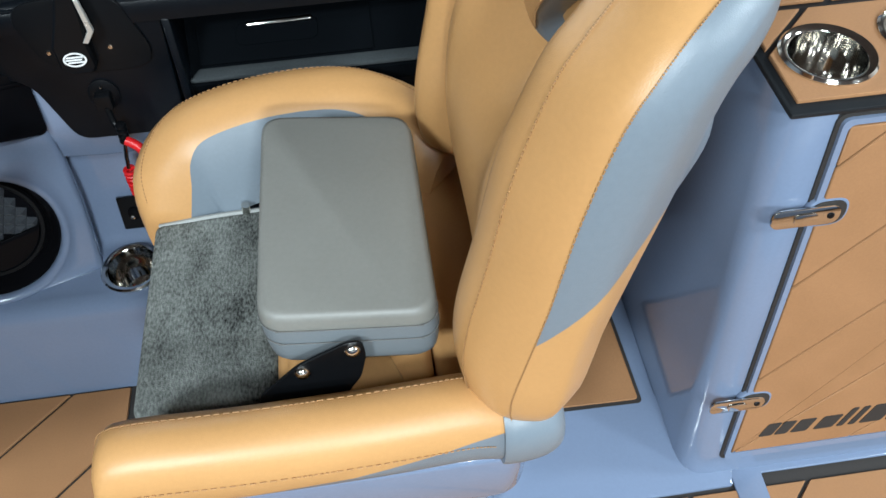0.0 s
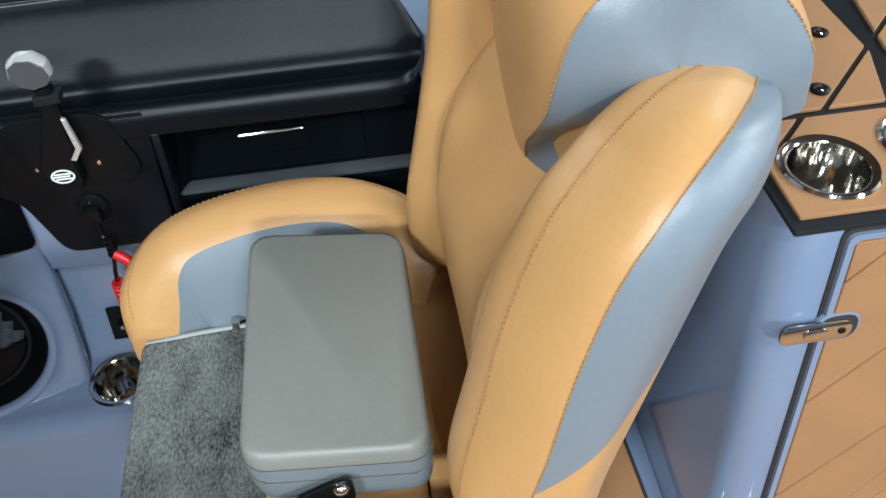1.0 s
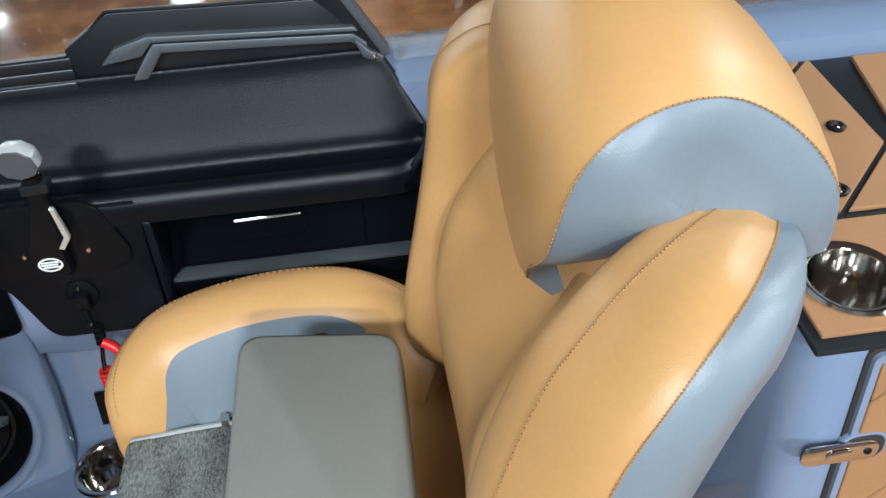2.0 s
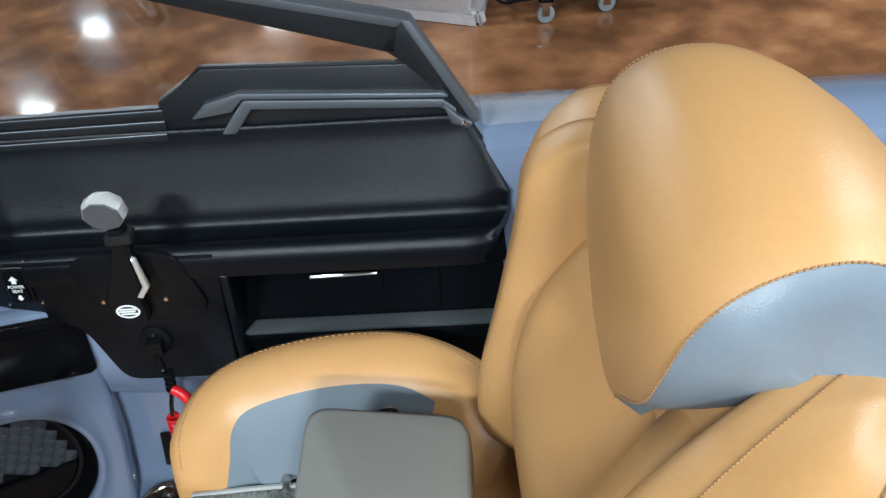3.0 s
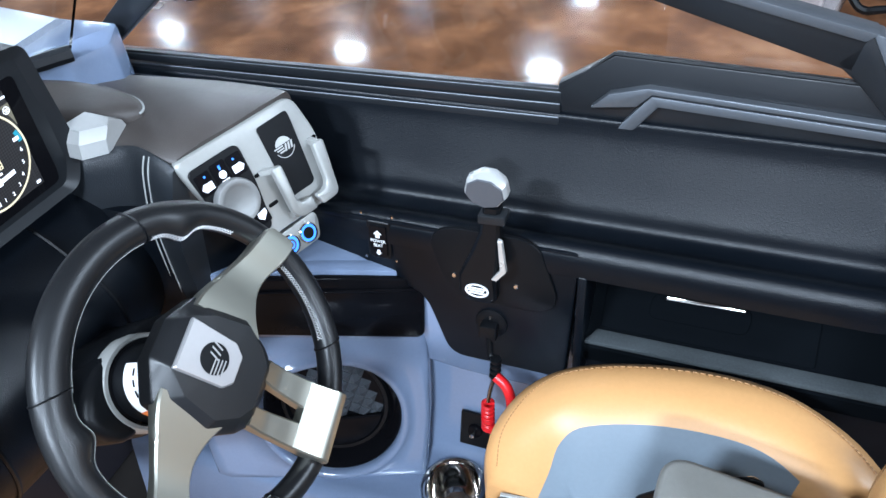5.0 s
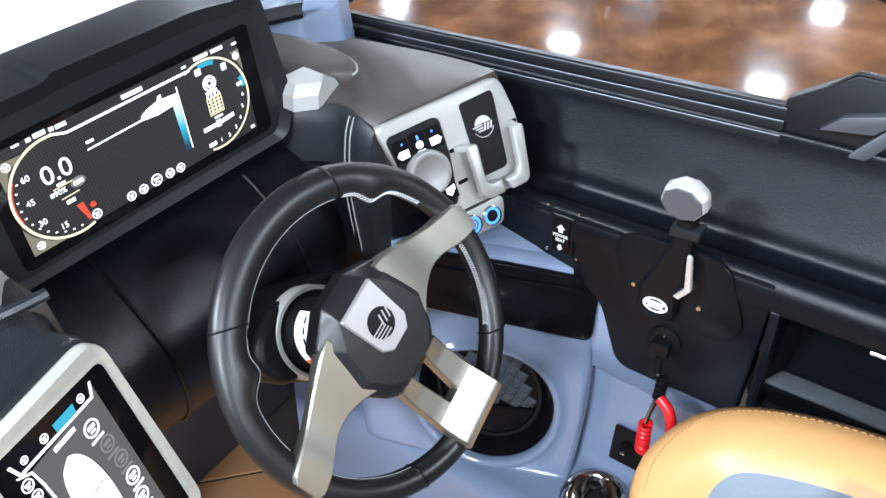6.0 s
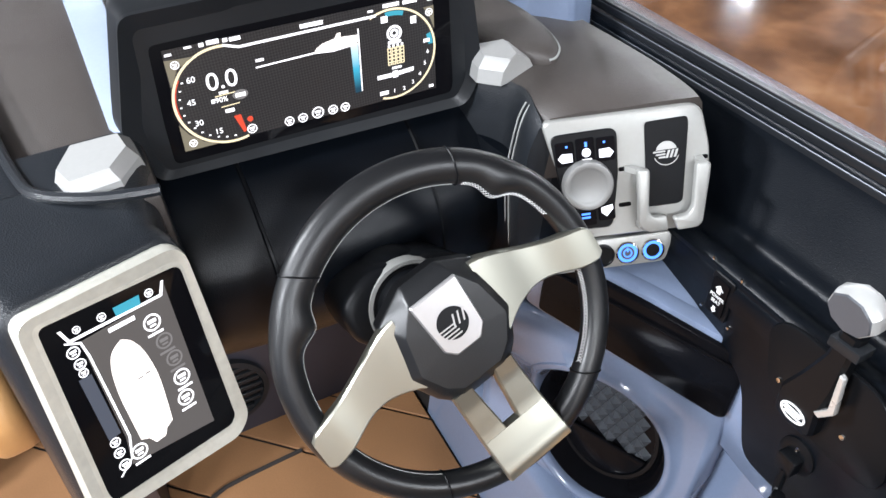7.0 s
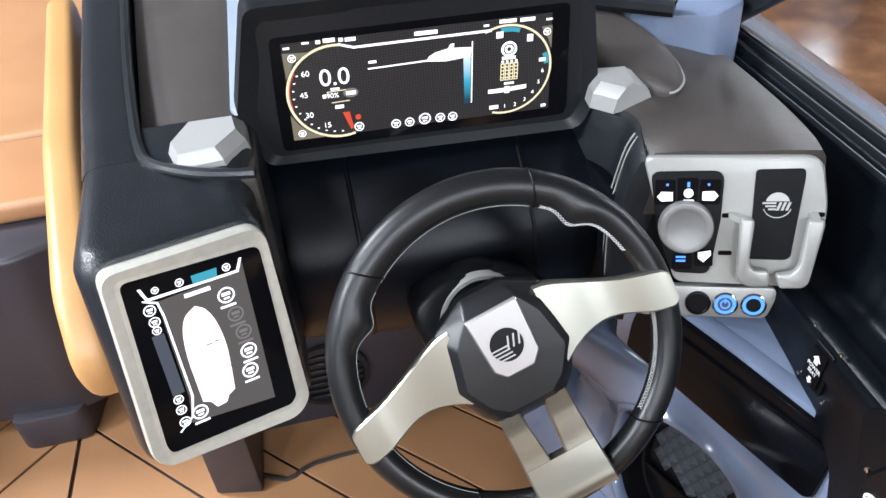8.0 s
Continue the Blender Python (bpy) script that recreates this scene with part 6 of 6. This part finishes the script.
# ---- dash ----
def dash():
    # left pod, whose aft face carries the portrait display
    def section(x, y0, y1, z0, z1, shift=(0, 0, 0, 0)):
        poly = rounded([(y0, z0), (y1, z0), (y1, z1), (y0, z1)], [0.03, 0.02, 0.012, 0.035], 6)
        out = []
        for y, z in poly:
            u, v = (y - y0) / (y1 - y0), (z - z0) / (z1 - z0)
            out.append((x + shift[0] * (1 - u) * v + shift[1] * u * v + shift[2] * (1 - u) * (1 - v) + shift[3] * u * (1 - v), y, z))
        return out
    rings = [section(-1.60, 0.212, 0.294, 0.40, 0.745), section(-1.20, 0.264, 0.334, 0.40, 0.745), section(-0.97, 0.294, 0.362, 0.41, 0.745), section(-0.80, 0.318, 0.390, 0.44, 0.745)]
    single("dash_pod", loft(rings), DASHLEATHER, "dark blue-grey grained vinyl dash pod", "dash", "structure", angle=70)
    corner = [0.03, 0.03, 0.03, 0.03]
    back = lambda x, k: [(x, y, z) for y, z in rounded([(0.300 + k, 0.744), (0.506, 0.742), (0.512, 0.45), (0.318 + k, 0.45)], corner, 6)]
    rim = lambda k, c: [tuple(TAB @ Vector((a, b, c))) for a, b in rounded([(-0.111 - k, 0.082 + k), (0.055, 0.084 + k), (0.064, -0.158 - 0.5 * k), (-0.100 - k, -0.154 - k)], corner, 6)]
    rings = [back(-0.87, 0.010), back(-0.80, 0.020), rim(0.012, -0.040), rim(0.010, -0.022), rim(0.005, -0.012), rim(0.0, -0.009)]
    single("dash_pod", loft(rings), DASHLEATHER, "dark blue-grey grained vinyl front of the dash pod", "dash", "structure", angle=70)
    single("dash_inset", prism([(-1.6, 0.30), (-0.80, 0.385), (-0.76, 0.43), (-0.75, 0.505), (-1.6, 0.505)], 0.40, 0.728, Matrix(), 0.004, 2), DASHTOP, "taupe vinyl inset on the dash pod", "dash", "structure")
    bead = smooth_line([(-1.60, 0.288, 0.744), (-1.29, 0.323, 0.744), (-1.076, 0.347, 0.744), (-0.912, 0.369, 0.744), (-0.830, 0.383, 0.744), (-0.793, 0.396, 0.744), (-0.766, 0.430, 0.743), (-0.750, 0.465, 0.742), (-0.742, 0.506, 0.740)], 6)
    single("dash_piping", tube(bead, 0.006, 8), DASHLEATHER, "raised vinyl bead along the dash pod", "piping", "structure")
    # tan padded flank of the pod
    m = axes((-0.9, 0.226, 0), (0.9895, 0.144, 0), (0, 0, 1))
    poly = rounded([(0.185, 0.535), (0.12, 0.605), (-0.15, 0.650), (-0.70, 0.665), (-0.70, 0.40), (0.09, 0.40), (0.165, 0.47)], 0.03)
    single("side_padding", prism(poly, -0.05, 0.0, m, 0.016, 4), TAN, "tan vinyl padding on the flank of the helm console", "padding", "structure")
    single("console_side", prism([(-1.50, 0.250), (-1.06, 0.235), (-1.04, 0.33), (-1.50, 0.34)], FLOOR, 0.42, Matrix(), 0.008, 2), PURPLE, "dark grey lower wall of the helm console", "console", "structure")
    # right pod: a taupe top that falls to the coaming, its inboard wall and a padded roll
    def sec(left, mid, right):
        l, c, r = Vector(left), Vector(mid), Vector(right)
        return [Vector((l.x, l.y, 0.60)), l + Vector((0, 0.001, -0.010)), l + Vector((0, 0.006, -0.002)), l.lerp(c, 0.5) + Vector((0, 0, 0.002)), c, c.lerp(r, 0.5) + Vector((0, 0, 0.001)), r + Vector((0, -0.006, 0.001)), r + Vector((0, 0, -0.008)), Vector((r.x, r.y + 0.02, 0.60))]
    edge = [tuple(PLATE @ Vector((u, 0.036, -0.006))) for u in (-0.088, 0.0, 0.096)]
    rings = [sec(*edge), sec((-0.757, 0.932, 0.690), (-0.730, 1.02, 0.697), (-0.700, 1.118, 0.690)), sec((-0.795, 0.941, 0.692), (-0.79, 1.03, 0.698), (-0.78, 1.134, 0.680)), sec((-0.835, 0.930, 0.691), (-0.85, 1.03, 0.698), (-0.86, 1.148, 0.668)), sec((-0.885, 0.912, 0.690), (-0.92, 1.03, 0.695), (-0.94, 1.160, 0.656)), sec((-1.06, 0.890, 0.690), (-1.06, 1.02, 0.690), (-1.06, 1.172, 0.642))]
    single("dash_top", loft(resample(rings, 4)), DASHTOP, "taupe vinyl dash top beside the windshield", "dash", "structure", angle=60)
    crest = [(-0.7245, 0.9215, 0.676), (-0.757, 0.930, 0.684), (-0.795, 0.939, 0.686), (-0.835, 0.928, 0.685), (-0.885, 0.910, 0.684), (-0.96, 0.90, 0.684)]
    rings = [[Vector(p) + Vector((0, 0.006, 0.004)), Vector(p), Vector(p) + Vector((-0.004, -0.010, -0.03)), Vector(p) + Vector((-0.010, -0.022, -0.11)), Vector(p) + Vector((-0.012, -0.020, -0.24)), Vector(p) + Vector((-0.012, 0.03, -0.24)), Vector(p) + Vector((0, 0.03, -0.02))] for p in crest]
    single("dash_pod", loft(resample(rings, 4)), DASHLEATHER, "dark blue-grey grained vinyl wall of the dash pod", "dash", "structure", angle=50)
    seam = [Vector((-0.772, 0.9345, 0.686)), Vector((-0.777, 0.924, 0.656)), Vector((-0.783, 0.912, 0.576)), Vector((-0.785, 0.913, 0.47))]
    for k in (0, 1):
        single("dash_piping", tube(smooth_line([p + Vector((0.008 * k, -0.001, 0)) for p in seam], 5), 0.0012, 6), SEAMGREY, "fine stitched seam in the pod wall", "piping", "structure")
    roll = rounded([(-1.14, 0.93), (-1.12, 1.000), (-1.04, 1.028), (-0.958, 1.042), (-0.881, 1.038), (-0.836, 1.024), (-0.812, 0.998), (-0.845, 0.965), (-0.92, 0.945), (-1.02, 0.93)], 0.025, 5)
    rings = []
    for k, z in ((1.0, 0.680), (1.0, 0.700), (0.985, 0.705), (0.94, 0.7095), (0.84, 0.7135), (0.6, 0.716)):
        rings.append([(-0.97 + (x + 0.97) * (0.4 + 0.6 * k), 0.985 + (y - 0.985) * k, z) for x, y in roll])
    single("dash_roll", loft(rings), DASHTOP, "padded grey vinyl roll on the dash top", "dash", "structure", angle=70)
    single("dash_piping", tube([Vector((x, y, 0.703)) for x, y in roll[8:40]], 0.0016, 6), SEAMGREY, "stitched seam round the padded roll", "piping", "structure")
    single("dash_pod", prism(rounded([(-0.74, 0.915), (-0.69, 1.04), (-0.69, 1.15), (-1.2, 1.165), (-1.2, 0.90), (-0.83, 0.905)], 0.02), 0.41, 0.61, Matrix(), 0.01, 2), BLACKVINYL, "black underside of the dash pod", "dash", "structure")
    single("dash_centre", prism([(-0.935, 0.495), (-0.935, 0.95), (-1.07, 0.95), (-1.385, 0.495)], 0.40, 0.728, Matrix(), 0.006, 2), DASHTOP, "taupe dash behind the display", "dash", "structure")
    # strip beside the display; its bright reflection is painted in as pale blue
    pale = material("gelcoat_bright_reflection", (0.30, 0.355, 0.45), 0.14, vary=0.04, coat=0.3)
    single("dash_trim", prism([(-1.42, 0.474), (-0.905, 0.479), (-0.868, 0.494), (-0.885, 0.526), (-1.42, 0.528)], 0.69, 0.7345, Matrix(), 0.003, 2), pale, "gelcoat strip on the dash beside the display, bright reflection painted pale blue", "dash", "structure")
    # black knee panel below the display
    prof = smooth_line([(-0.99, 0, 0.66), (-0.90, 0, 0.645), (-0.84, 0, 0.60), (-0.80, 0, 0.545), (-0.80, 0, 0.47), (-0.84, 0, 0.40), (-0.92, 0, 0.34)], 5)
    rings = [[(p.x + 0.02 * math.cos((y - 0.70) * 9), y, p.z) for p in prof] + [(-1.10, y, 0.34), (-1.10, y, 0.66)] for y in [0.495 + 0.02 * i for i in range(22)]]
    single("knee_panel", loft(rings), BLACKVINYL, "black grained vinyl knee panel under the display", "panel", "structure", angle=60)
    for y in (0.60, 0.82):
        single("panel_seam", tube([(p.x + 0.02 * math.cos((y - 0.70) * 9) + 0.001, y, p.z) for p in prof], 0.003, 6), BLACK, "dark joint in the knee panel", "seam", "structure")
    hood = prism(rounded([(-0.075, -0.03), (0.075, -0.03), (0.085, 0.03), (0.045, 0.055), (-0.045, 0.055), (-0.085, 0.03)], 0.03), -0.24, -0.115, WHEEL, 0.012, 3)
    single("column_cover", hood, BLACK, "black vinyl cover over the steering column", "cover", "structure")
    # footwell bulkhead and vent
    single("wall_bulkhead", box(-1.45, -1.20, 0.25, 1.16, FLOOR, 0.45), PURPLE, "dark grey bulkhead in the footwell", "bulkhead", "structure")
    v = thing("floor_vent", (-1.195, 0.50, -0.10), "round black vent with slats in the footwell", "vent")
    m = axes((-1.197, 0.50, -0.05), (0, 1, 0), (0, 0, 1))
    part("ring", lathe([(0.085, 0), (0.085, 0.012), (0.074, 0.014), (0.070, 0.004)], m, 40), CHARCOAL, v)
    for i in range(-3, 4):
        y = 0.019 * i
        x = math.sqrt(0.072 ** 2 - y * y)
        part("slat", prism(bar(-x, x, y, 0.008), 0.004, 0.012, m, 0.001, 1), CHARCOAL, v)


PURPLE = material("dark_grey_gelcoat", (0.030, 0.028, 0.036), 0.38, vary=0.06)
dash()


# ---- windshield ----
def clear_glass(name):
    m = bpy.data.materials.new(name)
    m.use_nodes = True
    t = m.node_tree
    b = t.nodes["Principled BSDF"]
    b.inputs["Base Color"].default_value = (0.95, 0.97, 0.97, 1)
    b.inputs["Roughness"].default_value, b.inputs["Transmission Weight"].default_value, b.inputs["IOR"].default_value = 0.0, 1.0, 1.45
    return m


GLASS = clear_glass("windshield_glass")


def windshield():
    w = thing("side_windshield", (-0.45, 1.205, 0.612), "side windshield in a black metal frame with a clear pane", "windshield")
    m = axes((0, 1.174, 0), (1, 0, 0), (0, 0.05, 1))
    # lower rail of three steps
    for z0, z1, c in ((0.618, 0.640, 0.014), (0.640, 0.657, 0.009), (0.657, 0.672, 0.005)):
        part("lower_rail", prism([(-1.075, z0 - 0.006), (-0.316, z0 + 0.006), (-0.316, z1 + 0.006), (-1.075, z1 - 0.010)], -0.018, c, m, 0.0016, 2), RAIL, w)
    # thin grey strips stand in for highlights along the rail's steps
    for z, cc in ((0.6395, 0.0125), (0.6565, 0.0075), (0.6715, 0.0035)):
        part("rail_highlight", tube([m @ Vector((-1.074, z - 0.008, cc)), m @ Vector((-0.317, z + 0.006, cc))], 0.0009, 6), GREYMETAL, w)
    part("corner_plate", prism([(-0.320, 0.630), (-0.320, 0.690), (-0.250, 0.735), (0.036, 0.726), (0.085, 0.690), (0.112, 0.632)], -0.016, 0.004, m, 0.002, 2), RAIL, w)
    part("step_rib", prism([(-0.318, 0.640), (-0.240, 0.641), (-0.202, 0.690), (0.070, 0.676), (0.088, 0.660), (0.088, 0.648), (0.066, 0.664), (-0.192, 0.676), (-0.226, 0.631), (-0.318, 0.630)], 0.004, 0.013, m, 0.0016, 2), GREYMETAL, w)
    part("step_rib", prism([(-0.252, 0.690), (-0.205, 0.703), (0.072, 0.688), (0.078, 0.681), (-0.200, 0.694), (-0.218, 0.676), (-0.275, 0.668)], 0.004, 0.018, m, 0.0016, 2), GREYMETAL, w)
    part("corner_cap", prism([(0.070, 0.672), (0.092, 0.650), (0.110, 0.640), (0.104, 0.632), (0.080, 0.642)], 0.004, 0.020, m, 0.002, 2), GREYMETAL, w)
    part("corner_bolt", lathe([(0, 0.024), (0.004, 0.023), (0.005, 0.020)], m @ Matrix.Translation((0.097, 0.642, 0)), 12), CHROME, w)
    part("aft_pillar", prism([(0.024, 0.790), (0.114, 0.638), (0.100, 0.632), (0.060, 0.690), (0.020, 0.730), (-0.008, 0.752)], -0.016, 0.008, m, 0.003, 2), RAIL, w)
    part("pillar_edge", prism([(0.020, 0.792), (0.034, 0.788), (0.120, 0.640), (0.110, 0.636)], -0.020, 0.012, m, 0.002, 2), GREYMETAL, w)
    part("top_rail", prism([(0.022, 0.790), (-0.30, 0.864), (-0.72, 0.958), (-0.72, 0.935), (-0.30, 0.834), (0.012, 0.742)], -0.014, 0.008, m, 0.003, 2), RAIL, w)
    part("top_edge", prism([(0.028, 0.791), (-0.72, 0.960), (-0.72, 0.950), (0.016, 0.781)], -0.020, 0.014, m, 0.002, 2), GREYMETAL, w)
    part("front_pillar", prism([(-1.10, 0.665), (-1.045, 0.665), (-0.70, 0.925), (-0.76, 0.950)], -0.014, 0.010, m, 0.003, 2), RAIL, w)
    pane = part("pane", prism([(-1.06, 0.662), (-0.318, 0.674), (-0.250, 0.733), (0.030, 0.724), (0.000, 0.750), (-0.30, 0.838), (-0.72, 0.938)], -0.010, -0.005, m), GLASS, w, "clear glass pane")
    pane.visible_shadow = False
    part("gasket", tube([m @ Vector(p) for p in ((-1.05, 0.664, 0.001), (-0.322, 0.678, 0.001), (-0.252, 0.736, 0.001), (0.034, 0.727, 0.001))], 0.0032, 6), BLACK, w)
    # front windshield over the dash
    f = thing("front_windshield", (-1.2, 0.8, 0.70), "raked front windshield with a slim black lower rail", "windshield")
    line = [Vector((-0.985, 1.075, 0.732)), Vector((-1.356, 0.547, 0.742)), Vector((-1.53, 0.30, 0.746))]
    part("lower_rail", tube([line[0], line[0].lerp(line[1], 0.5), line[1], line[2]], 0.013, 8), RAIL, f)
    lean = Vector((0.16, 0, 0.26))
    pane = part("pane", loft([[p, p + lean, p + lean + Vector((-0.005, 0, 0.002)), p + Vector((-0.005, 0, 0.002))] for p in line]), GLASS, f, "clear raked glass pane")
    pane.visible_shadow = False
    deck = [(-1.08, 1.20), (-1.02, 1.075), (-1.38, 0.555), (-1.55, 0.30), (-2.9, 0.30), (-2.9, 1.02), (-2.2, 1.20), (-1.55, 1.26)]
    single("foredeck", prism(rounded([(-1.12, 1.19), (-1.00, 1.19), (-0.965, 1.13), (-0.99, 1.06), (-1.12, 0.96)], 0.01), 0.62, 0.722, Matrix(), 0.006, 2), GEL, "slate blue gelcoat corner at the windshield foot", "deck", "structure")
    # whitened to carry the ceiling's reflection in the windshield
    single("foredeck", prism(deck, 0.60, 0.715, Matrix(), 0.01, 2), GLAREGEL, "gelcoat foredeck beyond the windshield, pale to show the glass's reflection", "deck", "structure")


GREYMETAL = material("satin_grey_metal", (0.11, 0.12, 0.135), 0.40, 0.6, vary=0.06)
GLAREGEL = material("gelcoat_painted_glare", (0.62, 0.64, 0.67), 0.12, vary=0.04, coat=0.5)
windshield()


# ---- bow seating ----
def bow_lounge():
    b = thing("bow_lounge", (-2.0, -0.45, FLOOR), "brown vinyl bow lounge on a dark grey moulded base", "lounge")
    part("base", prism(rounded([(-2.7, -0.85), (-1.36, -0.95), (-1.30, -0.03), (-1.36, 0.10), (-2.7, 0.10)], 0.03), FLOOR + 0.07, 0.30, Matrix(), 0.012, 3), PURPLE, b)
    for x, y in ((-1.33, -0.09), (-1.34, -0.62), (-2.6, -0.2)):
        part("foot", prism(rounded([(x - 0.10, y - 0.09), (x + 0.05, y - 0.09), (x + 0.05, y + 0.06), (x - 0.10, y + 0.08)], 0.03), FLOOR, FLOOR + 0.09, Matrix(), 0.008, 2), PURPLE, b)
    brown = material("brown_vinyl", (0.38, 0.190, 0.088), 0.45, vary=0.06, bump=0.10, bump_scale=900)
    for x0, x1 in ((-1.69, -1.42), (-2.68, -1.70)):
        part("cushion", prism(rounded([(x0, -0.94), (x1, -0.94), (x1, 0.09), (x0, 0.09)], 0.02), 0.30, 0.345, Matrix(), 0.014, 3), brown, b)


bow_lounge()


# ---- things on the showroom floor ----
def cart():
    c = thing("rolling_cart", (0.85, 4.9, GROUND), "black steel rolling cart on swivel casters", "cart")
    part("frame", join(tube(smooth_line([(0.35, 4.75, GROUND + 0.20), (0.42, 4.72, GROUND + 0.15), (0.60, 4.72, GROUND + 0.17), (1.5, 4.86, GROUND + 0.17)], 5), 0.022, 8), tube([(0.45, 5.2, GROUND + 0.17), (1.5, 5.3, GROUND + 0.17)], 0.022, 8), tube([(0.66, 4.74, GROUND + 0.17), (0.70, 5.24, GROUND + 0.17)], 0.018, 8), tube([(1.05, 4.80, GROUND + 0.17), (1.08, 5.28, GROUND + 0.17)], 0.018, 8)), BLACK, c)
    part("shelf", box(0.50, 1.5, 4.80, 5.3, GROUND + 0.175, GROUND + 0.20, 0.006), BLACK, c)
    for x, y in ((0.66, 4.72), (1.04, 4.83), (0.70, 5.22), (1.30, 5.25)):
        m = axes((x, y, GROUND + 0.055), (0, 0, 1), (1, 0.2, 0))
        part("caster_wheel", lathe([(0.0, -0.014), (0.050, -0.014), (0.054, -0.008), (0.054, 0.008), (0.050, 0.014), (0.0, 0.014)], m, 28), RUBBER, c, "grey rubber caster wheel")
        part("caster_fork", join(box(x - 0.022, x + 0.022, y - 0.024, y - 0.018, GROUND + 0.05, GROUND + 0.135), box(x - 0.022, x + 0.022, y + 0.018, y + 0.024, GROUND + 0.05, GROUND + 0.135), box(x - 0.045, x + 0.045, y - 0.04, y + 0.04, GROUND + 0.130, GROUND + 0.140)), CHROME, c)


def wrapped_pallet():
    w = thing("wrapped_box", (-0.1, 5.3, GROUND), "box wrapped in clear wrinkled plastic film", "box")
    bm = prism(rounded([(-0.60, 5.06), (0.22, 4.78), (0.30, 5.40), (-0.5, 5.7)], 0.03), GROUND, GROUND + 0.9, Matrix(), 0.02, 2)
    part("carton", bm, FILM, w)
    rng = random.Random(4)
    skirt = []
    for x, y in rounded([(-0.66, 5.03), (0.27, 4.72), (0.38, 5.42), (-0.55, 5.78)], 0.05, 8):
        skirt.append((x + rng.uniform(-0.04, 0.04), y + rng.uniform(-0.04, 0.04)))
    part("film_skirt", loft([[(x, y, GROUND + 0.004) for x, y in skirt], [(x * 0.97 - 0.003, 5.2 + (y - 5.2) * 0.93, GROUND + 0.05 + rng.uniform(0, 0.02)) for x, y in skirt]]), FILM, w)


RUBBER = material("grey_rubber", (0.16, 0.18, 0.19), 0.5)
FILM = material("plastic_wrap", (0.34, 0.31, 0.31), 0.22, vary=0.25, scale=14, bump=0.6, bump_scale=18)
cart()
wrapped_pallet()


# ---- protective film on the gunwale ----
def gunwale_film():
    rng = random.Random(7)
    bm_pts = []
    for i in range(26):
        x = 0.125 + i * 0.012
        bm_pts.append([(x, y, z + rng.uniform(0.001, 0.006)) for y, z in ((1.222, 0.612), (1.25, 0.610), (1.29, 0.603), (1.33, 0.590), (1.37, 0.577), (1.405, 0.553))])
    t = single("protective_film", loft(bm_pts, close=False), FILMCLEAR, "clear crinkled protective film lying on the gunwale", "film")
    return t


FILMCLEAR = material("clear_film", (0.7, 0.72, 0.74), 0.10, vary=0.10, scale=20, bump=0.5, bump_scale=40)
FILMCLEAR.node_tree.nodes["Principled BSDF"].inputs["Alpha"].default_value = 0.22
gunwale_film()
# lamp housings under the ceiling, the six added near the boat included
for lx, ly in LAMPS:
    lamp = thing("ceiling_lamp", (lx, ly, CEIL), "white square ceiling lamp, the six near the boat added unseen", "lamp", "ceiling lamps")
    part("housing", box(lx - 0.31, lx + 0.31, ly - 0.21, ly + 0.21, CEIL - 0.10, CEIL, 0.01), WALLPAINT, lamp)
